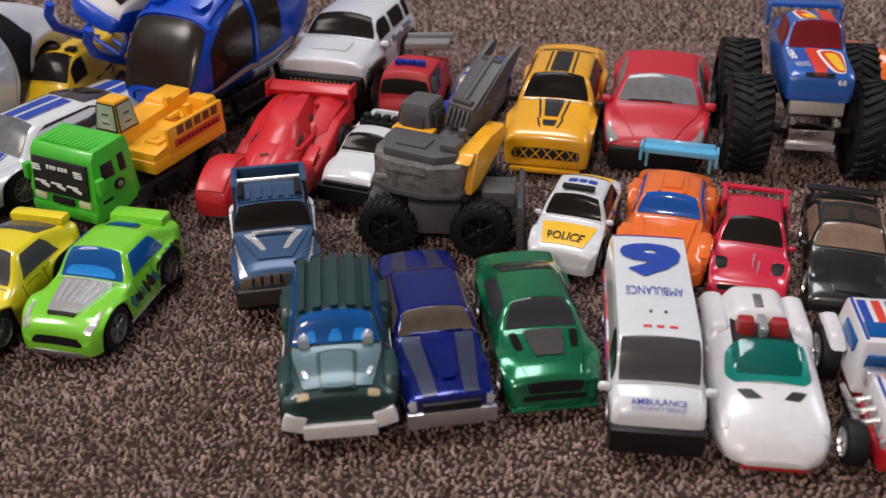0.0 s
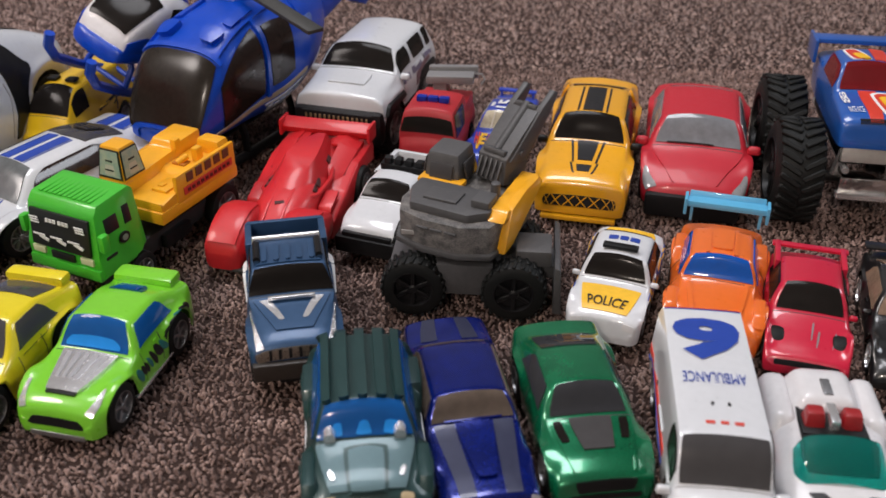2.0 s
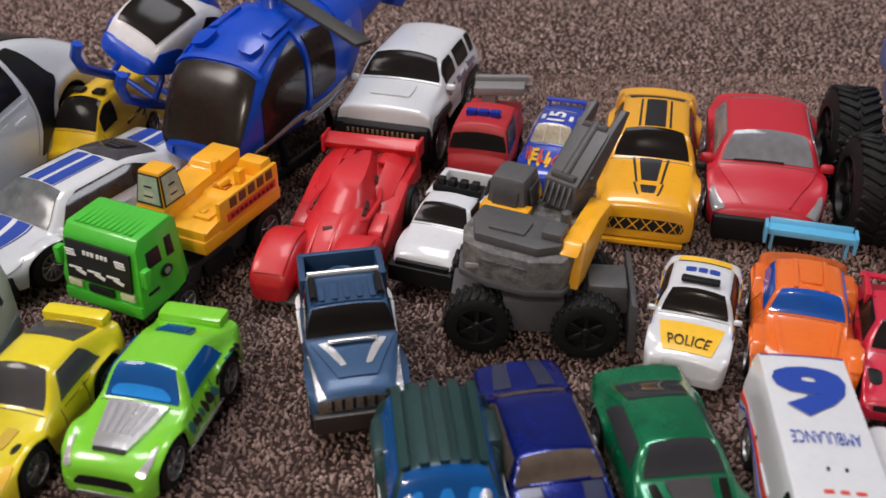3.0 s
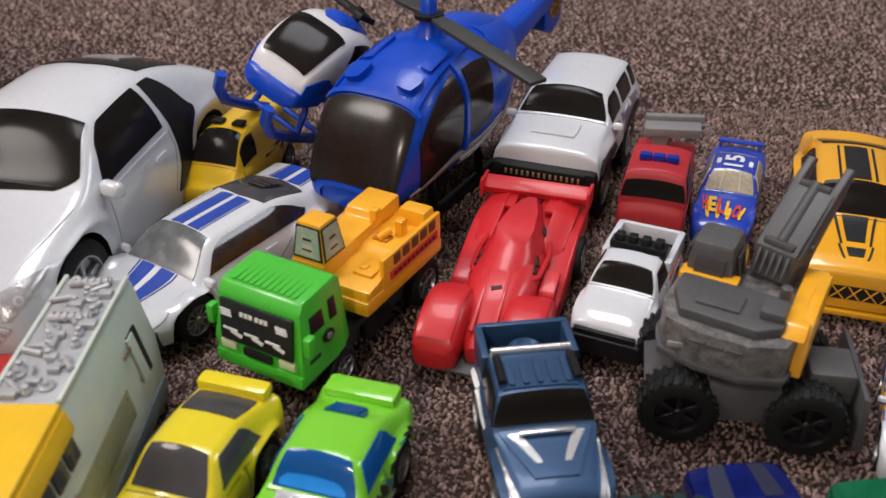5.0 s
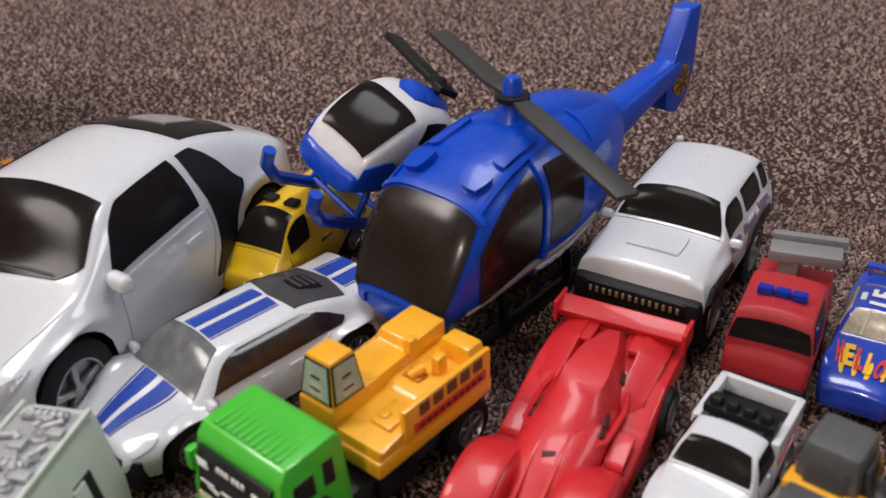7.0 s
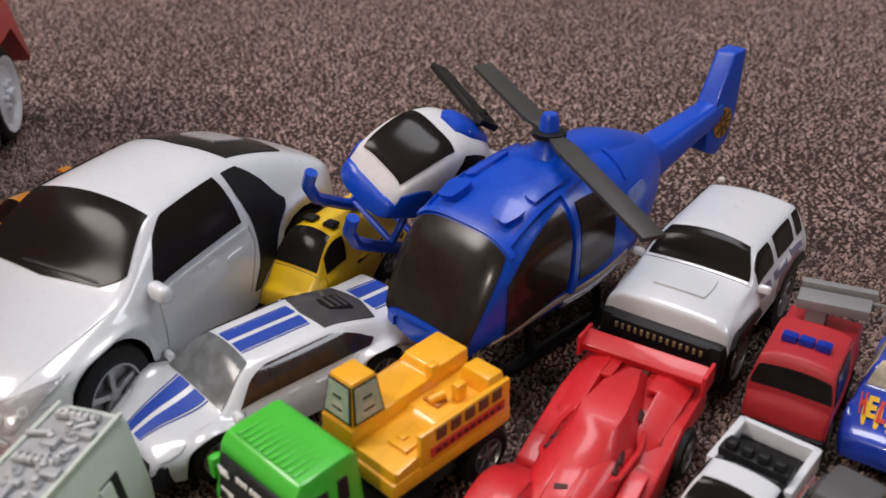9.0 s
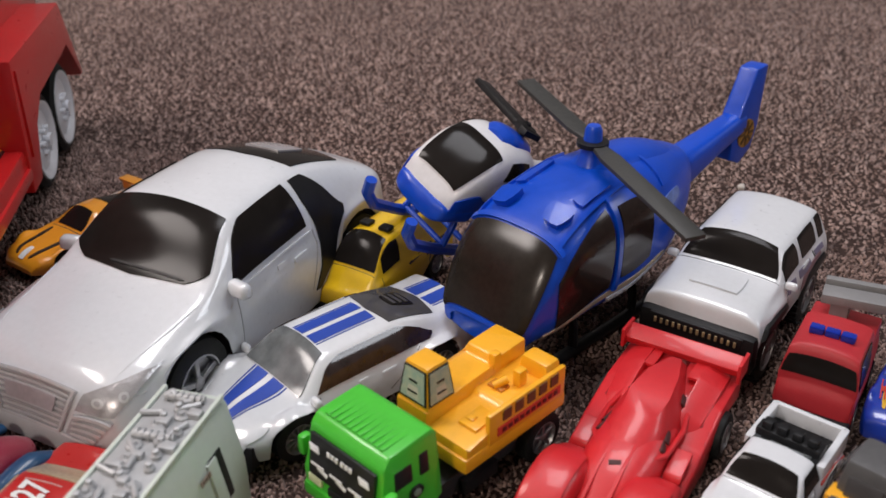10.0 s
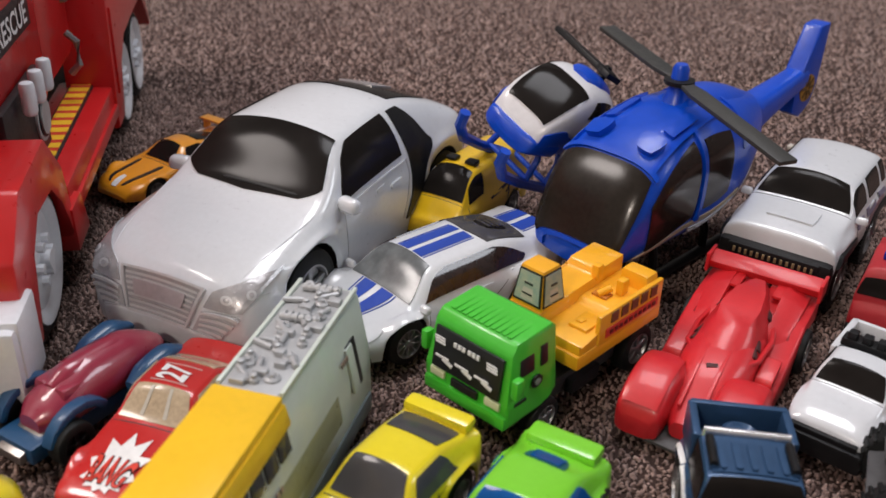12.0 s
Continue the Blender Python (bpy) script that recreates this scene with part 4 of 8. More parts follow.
for k in (-1, 1):
    for i in range(9):
        u = 2.6 + i * 0.42
        for j in range(2):
            part("side_check", s.patch(u, u + 0.38, k * (0.58 + j * 0.08), k * (0.65 + j * 0.08), None, None, 0.0002, 0, 3, 3), INKYELLOW if (i + j) % 2 else INKBLUE, ob)
mirrors(ob, s, WHITE, 3.4, 0.0016)

# orange car with a blue wing
ORG = paint("orange_paint", (0.80, 0.16, 0.02))
SKY = plastic("sky_blue_plastic", (0.10, 0.42, 0.68))
ob, s = car("rally_car", "orange wide-fendered rally car with light blue rear wing", (0.0795, 0.2700), (0.0955, 0.3245), 0.030, 0.0255, ORG, glass("blue_window", (0.01, 0.09, 0.42)), form(nose_z=0.5, hood_z=0.6, cowl=0.37, rf=0.455, rr=0.74, deck=0.88, deck_z=0.76, belt=0.64, roof_w=0.62, cowl_z=0.70, belt_w=0.84, nose_w=0.9), (0.21, 0.79, 0.008, 0.007), STEEL, "chunky", 0.10, rear_glass=False)
spoiler(ob, s, 1.10, SKY, 0.96, 0.92, 0.09, 0.0030)
part("wing_flap", box((0, 0.505 * s.L, s.H * 1.13), (s.W * 0.86, 0.0012, s.H * 0.16), 0.0005, m=pose(0, 0, 0, -20)), SKY, ob)
for k in (-1, 1):
    part("wing_end", box((k * s.W * 0.46, 0.46 * s.L, s.H * 1.06), (0.0013, s.L * 0.11, s.H * 0.24), 0.0004), SKY, ob)
    part("roof_channel", s.patch(3.97, 5.1, k * 0.12, k * 0.16, None, None, 0.0006, 0.1), ORG, ob)
    part("bonnet_ridge", s.patch(1.5, 3.0, k * 0.2, k * 0.26, k * 0.2, k * 0.24, 0.0009, 0.2), ORG, ob)
    part("fender", box((k * s.W * 0.45, (0.21 - 0.5) * s.L, s.H * 0.58), (s.W * 0.16, s.L * 0.28, s.H * 0.12), 0.0012, 0.8, 0.6), ORG, ob)
    part("fender", box((k * s.W * 0.45, (0.79 - 0.5) * s.L, s.H * 0.62), (s.W * 0.16, s.L * 0.28, s.H * 0.14), 0.0012, 0.8, 0.6), ORG, ob)
part("roof_scoop", s.patch(4.2, 5.0, -0.1, 0.1, -0.12, 0.12, 0.0008, 0.2), ORG, ob)

# crimson wedge car
CRIM = paint("crimson_paint", (0.55, 0.012, 0.045))
ob, s = car("wedge_car", "crimson wedge-shaped sports car with scratched bonnet", (0.1060, 0.2590), (0.1215, 0.3105), 0.0262, 0.0215, CRIM, SMOKE, form(nose_z=0.42, hood_z=0.50, cowl=0.34, rf=0.50, rr=0.78, deck=0.84, deck_z=0.75, belt=0.62, roof_w=0.66, cowl_z=0.66, hood_w=0.72, nose_w=0.95, low=0.26), (0.2, 0.79, 0.0065, 0.0055), STEEL, "five", 0.0, rear_glass=False)
spoiler(ob, s, 0.90, CRIM, 0.965, 0.94, 0.05, 0.0014)
for k in (-1, 1):
    part("buttress", box((k * s.W * 0.40, 0.36 * s.L, s.H * 0.84), (0.0022, s.L * 0.26, s.H * 0.2), 0.0007), CRIM, ob)
for a, u in ((0.02, 2.3), (0.07, 2.1), (0.21, 2.15)):
    part("scratch", s.patch(u, u + 0.5, a, a + 0.012, a + 0.01, a + 0.03, 0.00015, 0.7, 6, 3), STEEL, ob, "bare metal paint scratch")
mirrors(ob, s, CRIM, 3.4, 0.0016)
part("grille", s.patch(0.2, 0.8, -0.35, 0.35), BLACK, ob)

# black sports car
GLOSSBLACK = paint("gloss_black_paint", (0.008, 0.008, 0.009))
TAN = mat("tan_interior", (0.22, 0.15, 0.105), 0.12, 0, 0.0, 0.35, 110)
ob, s = car("sports_car", "glossy black die-cast sports car with tan interior", (0.1365, 0.2505), (0.1545, 0.3115), 0.0275, 0.0215, GLOSSBLACK, TAN, form(nose_z=0.40, hood_z=0.52, cowl=0.355, rf=0.475, rr=0.70, deck=0.90, deck_z=0.74, belt=0.64, roof_w=0.70, cowl_z=0.67, hood_w=0.7, nose_w=0.95), (0.2, 0.79, 0.0066, 0.0055), CHROME, "five", 0.0)
part("bonnet_bulge", s.patch(1.6, 2.95, -0.16, 0.16, -0.2, 0.2, 0.0009, 0.1), GLOSSBLACK, ob)
for k in (-1, 1):
    part("roof_panel", s.patch(4.12, 4.75, k * 0.03, k * 0.27, None, None, 0.0003, 0.1), glass("dark_tan_window", (0.045, 0.033, 0.026)), ob)
spoiler(ob, s, 0.84, GLOSSBLACK, 0.965, 0.94, 0.07, 0.0014)
mirrors(ob, s, GLOSSBLACK, 3.4, 0.0017)

# large red coupe
DRED = mat("satin_red_paint", (0.50, 0.018, 0.035), 0.42, 0, 0.15, 0.06, 40, 0.08)
ob, s = car("coupe", "large satin red grand tourer with clear windscreen and black bumper", (0.0935, 0.3600), (0.1145, 0.4470), 0.0425, 0.0325, DRED, mat("clear_windscreen", (0.20, 0.21, 0.23), 0.10, 0, 0.2, 0.3, 30), form(nose_z=0.44, hood_z=0.56, cowl=0.25, rf=0.37, rr=0.70, deck=0.90, deck_z=0.74, belt=0.66, roof_w=0.68, cowl_z=0.68, nose_w=0.86, low=0.3, hood_y=0.1), (0.2, 0.79, 0.0095, 0.007), STEEL, "ten", 0.04)
for k in (-1, 1):
    part("headlight", s.patch(0.95, 2.1, k * 0.38, k * 0.60, k * 0.46, k * 0.56, 0.0005, 0.5), mat("clear_lens", (0.35, 0.36, 0.38), 0.12, 0.2, 0.6, 0.35, 200), ob)
    part("bonnet_crease", s.patch(1.3, 3.0, k * 0.22, k * 0.235, k * 0.33, k * 0.345, 0.0006, 0, 12, 3), DRED, ob)
part("bumper", box((0, -s.L * 0.488, s.H * 0.2), (s.W * 0.86, 0.007, s.H * 0.3), 0.002), BLACK, ob, "black plastic bumper")
mirrors(ob, s, DRED, 3.35, 0.0032)
part("wiper", s.patch(3.1, 3.14, -0.2, 0.1, None, None, 0.0008, 0.2, 3, 8), BLACK, ob)

# yellow and black striped coupe
TAXI = paint("deep_yellow_paint", (0.84, 0.40, 0.012))
ob, s = car("muscle_car", "deep yellow muscle car with black stripes and dark windows", (0.0485, 0.3555), (0.0685, 0.4440), 0.0365, 0.0335, TAXI, SMOKE, form(nose_z=0.54, hood_z=0.62, cowl=0.31, rf=0.42, rr=0.72, deck=0.90, deck_z=0.84, belt=0.66, roof_w=0.66, cowl_z=0.71, nose_w=0.95, low=0.20, hood_y=0.08, hood_w=0.74), (0.2, 0.79, 0.0095, 0.007), STEEL, "five", 0.06)
part("bonnet_stripe", s.patch(2.42, 3.05, -0.06, 0.06, -0.085, 0.085, 0.0003, 0.05), INKBLACK, ob)
part("roof_stripe", s.patch(4.0, 4.97, -0.10, 0.10, None, None, 0.0003, 0.05), INKBLACK, ob)
for k in (-1, 1):
    part("bonnet_pinstripe", s.patch(2.36, 3.05, k * 0.085, k * 0.10, k * 0.115, k * 0.132, 0.0003, 0, 8, 3), INKBLACK, ob)
    part("roof_pinstripe", s.patch(4.0, 4.97, k * 0.135, k * 0.155, None, None, 0.0003, 0, 8, 3), INKBLACK, ob)
    part("chevron", s.patch(2.02, 2.28, k * 0.0, k * 0.05, k * 0.0, k * 0.065, 0.0003, 0.1, 5, 5), INKBLACK, ob)
    part("chevron_edge", s.patch(1.9, 2.34, k * 0.07, k * 0.085, k * 0.10, k * 0.115, 0.0003, 0, 6, 3), INKBLACK, ob)
    part("headlight", s.patch(0.75, 1.05, k * 0.34, k * 0.58, None, None, 0.0004, 0.4), TAXI, ob)
    part("rear_quarter", s.patch(5.3, 6.2, k * 0.34, k * 0.46, None, None, 0.0012, 0.4), TAXI, ob)
part("grille", s.patch(0.12, 0.5, -0.42, 0.42, -0.38, 0.38, 0.0003, 0.5), INKBLACK, ob)
for i in range(7):
    a = -0.36 + i * 0.11
    part("grille_mesh", s.patch(0.14, 0.48, a, a + 0.012, a + 0.086, a + 0.098, 0.0006, 0, 4, 3), TAXI, ob)
    part("grille_mesh", s.patch(0.14, 0.48, a + 0.086, a + 0.098, a, a + 0.012, 0.0006, 0, 4, 3), TAXI, ob)
part("front_lip", box((0, -s.L * 0.482, s.H * 0.12), (s.W * 0.8, 0.007, 0.0022), 0.0008), TAXI, ob)
mirrors(ob, s, BLACK, 3.4, 0.0026)

# white pickup
ob, s = car("pickup_truck", "white pickup truck with black roll bar and black bumper", (-0.0315, 0.329), (-0.0125, 0.380), 0.0242, 0.0235, WHITE, SMOKE, form(nose_z=0.56, hood_z=0.66, cowl=0.30, rf=0.43, rr=0.57, deck=0.60, deck_z=0.60, tail_z=0.60, belt=0.70, roof_w=0.70, cowl_z=0.74, nose_w=0.9, tail_w=0.96, low=0.34, roof_r=0.99), (0.2, 0.79, 0.0068, 0.0055), STEEL, "five", 0.02, 0.28, rear_glass=False)
L, W, H = s.L, s.W, s.H
for k in (-1, 1):
    part("bed_wall", box((k * W * 0.43, L * 0.295, H * 0.72), (W * 0.09, L * 0.39, H * 0.3), 0.0006), WHITE, ob)
    part("side_stripe", s.patch(5.9, 7.0, k * 0.6, k * 0.64, None, None, 0.0003, 0), INKRED, ob)
part("bed_floor", box((0, L * 0.30, H * 0.64), (W * 0.78, L * 0.38, 0.001), 0.0003), BLACK, ob)
part("tailgate", box((0, L * 0.48, H * 0.72), (W * 0.9, L * 0.035, H * 0.3), 0.0006), WHITE, ob)
part("roll_bar", box((0, L * 0.18, H * 0.94), (W * 0.78, L * 0.10, H * 0.12), 0.0008), BLACK, ob, "black roll bar")
for i in range(4):
    part("roof_light", box((W * (-0.27 + i * 0.18), L * 0.17, H * 1.04), (W * 0.12, L * 0.06, H * 0.12), 0.0006), BLACK, ob)
part("bed_panel", box((0, L * 0.28, H * 0.70), (W * 0.5, L * 0.12, 0.0012), 0.0004), WHITEPL, ob)
part("bumper", box((0, -L * 0.485, H * 0.3), (W * 1.0, 0.0065, H * 0.28), 0.0012), BLACK, ob, "black plastic bumper")
part("grille", box((0, -L * 0.50, H * 0.46), (W * 0.8, 0.0022, H * 0.1), 0.0005), BLACK, ob)

# blue car number 15
B15 = paint("bright_blue_paint", (0.012, 0.05, 0.45))
ob, s = car("stock_car", "bright blue stock car with racing number and yellow print", (0.0135, 0.3945), (0.0315, 0.4560), 0.0225, 0.020, B15, mat("cream_window", (0.42, 0.38, 0.28), 0.2, 0, 0.5, 0.4, 90), form(nose_z=0.5, hood_z=0.6, cowl=0.37, rf=0.49, rr=0.70, deck=0.84, deck_z=0.74, belt=0.66, roof_w=0.68, nose_w=0.84), (0.2, 0.79, 0.0062, 0.005), STEEL, "five", 0.0)
part("roof_number", s.text("15", 4.16, 4.84, -0.15, 0.13, 0.0005, False, 0.03, True), INKWHITE, ob, "white number fifteen")
for i, (letter, ink) in enumerate((("H", INKRED), ("E", INKYELLOW), ("L", INKRED), ("L", INKYELLOW), ("O", INKRED), ("!", INKYELLOW))):
    a = -0.31 + i * 0.107
    part("bonnet_letter", s.text(letter, 2.30 - 0.05 * i, 2.80 - 0.05 * i, a, a + (0.045 if letter == "!" else 0.09), 0.0007, False, 0.05), ink, ob, "large cartoon letter")
rng = random.Random(8)
for i in range(4):
    a = -0.26 + i * 0.15
    part("paint_splash", s.patch(2.05 + rng.uniform(-0.1, 0.15), 2.4 + rng.uniform(0, 0.3), a, a + 0.06, None, None, 0.0003, 0.8, 4, 4), INKYELLOW, ob)
for k in (-1, 1):
    part("roof_print", s.patch(4.35, 4.65, k * 0.2, k * 0.27, None, None, 0.0003, 0.2, 4, 4), INKWHITE, ob)
    part("roof_pillar", s.patch(3.15, 3.9, k * 0.10, k * 0.12, None, None, 0.0006, 0, 6, 3), mat("cream_bar", (0.5, 0.47, 0.4), 0.4), ob)
spoiler(ob, s, 0.86, B15, 0.97, 0.8, 0.05, 0.0012)

# small red car 27
ob, s = car("stock_car", "red stock car with white racing number and bonnet burst", (-0.2070, 0.2330), (-0.2090, 0.3035), 0.0262, 0.021, paint("scarlet_paint", (0.52, 0.02, 0.018)), mat("beige_window", (0.46, 0.36, 0.24), 0.2, 0, 0.5, 0.35, 90), form(nose_z=0.48, hood_z=0.58, cowl=0.40, rf=0.55, rr=0.70, deck=0.86, deck_z=0.74, belt=0.66, roof_w=0.68, nose_w=0.84), (0.2, 0.79, 0.0062, 0.005), STEEL, "five", 0.0)
part("roof_number", s.text("27", 4.14, 4.82, -0.17, 0.15, 0.0005, False, 0.03, True), INKWHITE, ob, "white number twenty-seven")
for u in (4.08, 4.86):
    part("roof_print", s.patch(u, u + 0.035, -0.2, 0.2, None, None, 0.0003, 0.1, 3, 8), mat("pale_red_print", (0.6, 0.35, 0.33), 0.4), ob)
part("burst_print", s.star(2.22, 0.0, 0.62, 0.27, 11, 0.68, 0.0004), INKWHITE, ob, "white burst print")
part("bonnet_sign", s.text("BANG", 1.93, 2.47, -0.195, 0.195, 0.0006, False, 0.06), INKBLACK, ob, "black letter edges")
part("bonnet_sign", s.text("BANG", 1.95, 2.45, -0.19, 0.19, 0.0008, False, 0.02), INKRED, ob, "red lettering")
for k in (-1, 1):
    part("seat_line", s.patch(3.2, 3.85, k * 0.08, k * 0.11, None, None, 0.0005, 0.1, 6, 3), mat("cream_bar", (0.5, 0.47, 0.4), 0.4), ob)

# striped white supercar
SCREEN = mat("pale_grey_window", (0.13, 0.14, 0.145), 0.18, 0, 0.0, 0.55, 22)
ob, s = car("supercar", "white supercar with twin blue stripes and dark windows", (-0.1855, 0.3260), (-0.1385, 0.4120), 0.0385, 0.0282, WHITE, GREYGLASS, form(nose_z=0.42, hood_z=0.54, cowl=0.225, rf=0.375, rr=0.64, deck=0.88, deck_z=0.80, belt=0.64, roof_w=0.60, cowl_z=0.66, nose_w=0.78, hood_w=0.60, low=0.22, hood_full=0.95, cowl_w=0.78, tail_w=0.88), (0.19, 0.79, 0.0108, 0.008), STEEL, "ten", 0.12, side=False, rear_glass=False, doors=False)
part("windscreen", s.patch(3.08, 3.94, -0.33, 0.33, -0.30, 0.30, 0.0005, 0.1, 12, 14), SCREEN, ob, "pale grey windscreen")
part("rear_window", s.band([(-0.29, 5.0, 5.72), (0.0, 4.93, 5.86), (0.29, 5.0, 5.72)], 0.0005, 12, 14), GREYGLASS, ob, "dark grey rear window")
part("engine_cover", s.patch(5.25, 5.6, -0.10, 0.10, -0.14, 0.14, 0.0009, 0.4), SMOKE, ob)
for i in range(3):
    part("cover_rib", s.patch(5.30 + i * 0.1, 5.34 + i * 0.1, -0.09, 0.09, None, None, 0.0013, 0.1, 3, 6), GREYGLASS, ob)
for k in (-1, 1):
    part("side_window", s.band([(k * 0.36, 4.15, 5.0), (k * 0.40, 3.80, 5.35), (k * 0.45, 3.60, 5.55), (k * 0.505, 3.45, 5.45)], 0.0005, 14, 12), mat("brown_side_window", (0.030, 0.018, 0.016), 0.10, 0, 0.3, 0.5, 30), ob, "brown tinted side window")
    part("door_line", s.band([(k * 0.54, 3.50, 3.515), (k * 0.90, 3.42, 3.435)], 0.0001, 2, 8), mat("panel_gap", (0.05, 0.05, 0.052), 0.6), ob)
    part("door_line", s.band([(k * 0.51, 5.30, 5.315), (k * 0.90, 4.75, 4.765)], 0.0001, 2, 8), mat("panel_gap", (0.05, 0.05, 0.052), 0.6), ob)
    part("door_handle", s.patch(4.65, 4.85, k * 0.60, k * 0.63, None, None, 0.0006, 0.3, 3, 3), WHITE, ob)
    part("bonnet_stripe", s.patch(1.3, 3.06, k * 0.03, k * 0.13, k * 0.03, k * 0.14, 0.0003, 0), INKBLUE, ob)
    part("roof_stripe", s.patch(3.98, 4.90, k * 0.03, k * 0.155, None, None, 0.0003, 0), INKBLUE, ob)
    part("tail_stripe", s.patch(5.90, 6.95, k * 0.03, k * 0.16, None, None, 0.0003, 0), INKBLUE, ob)
    part("bonnet_pinstripe", s.patch(1.3, 3.06, k * 0.147, k * 0.155, k * 0.157, k * 0.165, 0.0003, 0, 10, 3), INKBLUE, ob)
    part("roof_pinstripe", s.patch(3.98, 4.90, k * 0.172, k * 0.180, None, None, 0.0003, 0, 10, 3), INKBLUE, ob)
    part("tail_pinstripe", s.patch(5.90, 6.95, k * 0.178, k * 0.186, None, None, 0.0003, 0, 10, 3), INKBLUE, ob)
    part("air_intake", box((k * s.W * 0.29, -s.L * 0.460, s.H * 0.25), (s.W * 0.34, 0.013, s.H * 0.26), 0.0012, 0.86, 0.5, pose(0, 0, 0, 0, 0, k * 26)), BLACK, ob, "black front intake")
    part("intake_blade", box((k * s.W * 0.30, -s.L * 0.482, s.H * 0.27), (s.W * 0.26, 0.003, 0.0012), 0.0004, m=pose(0, 0, 0, 0, k * -14, k * 26)), GREYGLASS, ob)
    part("headlight", s.patch(1.3, 2.2, k * 0.4, k * 0.5, k * 0.44, k * 0.5, 0.0004, 0.4), WHITE, ob)
part("front_splitter", plate([(-s.W * 0.46, -s.L * 0.40), (-s.W * 0.36, -s.L * 0.492), (0, -s.L * 0.515), (s.W * 0.36, -s.L * 0.492), (s.W * 0.46, -s.L * 0.40)], s.H * 0.11, s.H * 0.19, 0.0006), BLACK, ob, "black angular splitter")
mirrors(ob, s, WHITE, 3.3, 0.0026)

# big white sports coupe
COUPE = [
    (0.000, 0.66, 0.22, 0.64, 0.24, 0.44, 0.25),
    (0.030, 0.90, 0.40, 0.87, 0.455, 0.62, 0.480),
    (0.105, 0.99, 0.51, 0.95, 0.560, 0.72, 0.580),
    (0.285, 1.0, 0.60, 0.96, 0.665, 0.85, 0.685),
    (0.450, 0.98, 0.63, 0.94, 0.925, 0.66, 0.975),
    (0.660, 1.0, 0.65, 0.94, 0.945, 0.62, 1.0),
    (0.930, 1.0, 0.66, 0.93, 0.745, 0.68, 0.775),
    (0.985, 0.90, 0.60, 0.85, 0.66, 0.62, 0.69),
    (1.000, 0.86, 0.30, 0.83, 0.32, 0.54, 0.33),
]
ob, s = car("coupe", "large white plastic sports coupe with black windows and side blades", (-0.2345, 0.3065), (-0.2140, 0.4690), 0.0690, 0.0605, WHITE, SMOKE, COUPE, (0.225, 0.83, 0.0155, 0.010), STEEL, "five", 0.03, sill=0.12, ws=0.30, side=False, doors=False, rear_glass=False)
SLAT = mat("frosted_slat", (0.55, 0.55, 0.56), 0.3, 0.2, 0.4)
FROST = mat("ribbed_lens", (0.44, 0.43, 0.44), 0.22, 0.35, 0.6, 0.25, 400, 0.35, 700)
SEAM = mat("white_seam", (0.40, 0.40, 0.42), 0.5)
part("windscreen", s.band([(-0.315, 3.30, 3.93), (-0.20, 3.10, 3.94), (0.0, 3.03, 3.95), (0.20, 3.10, 3.94), (0.315, 3.30, 3.93)], 0.0006, 14, 21), SMOKE, ob)
part("rear_window", s.band([(-0.28, 5.15, 5.70), (0.0, 5.08, 5.85), (0.28, 5.15, 5.70)], 0.0005, 12, 14), SMOKE, ob)
part("engine_cover", s.patch(5.30, 5.62, -0.12, 0.12, None, None, 0.0012, 0.4), LAMPGLASS, ob, "pale engine cover")
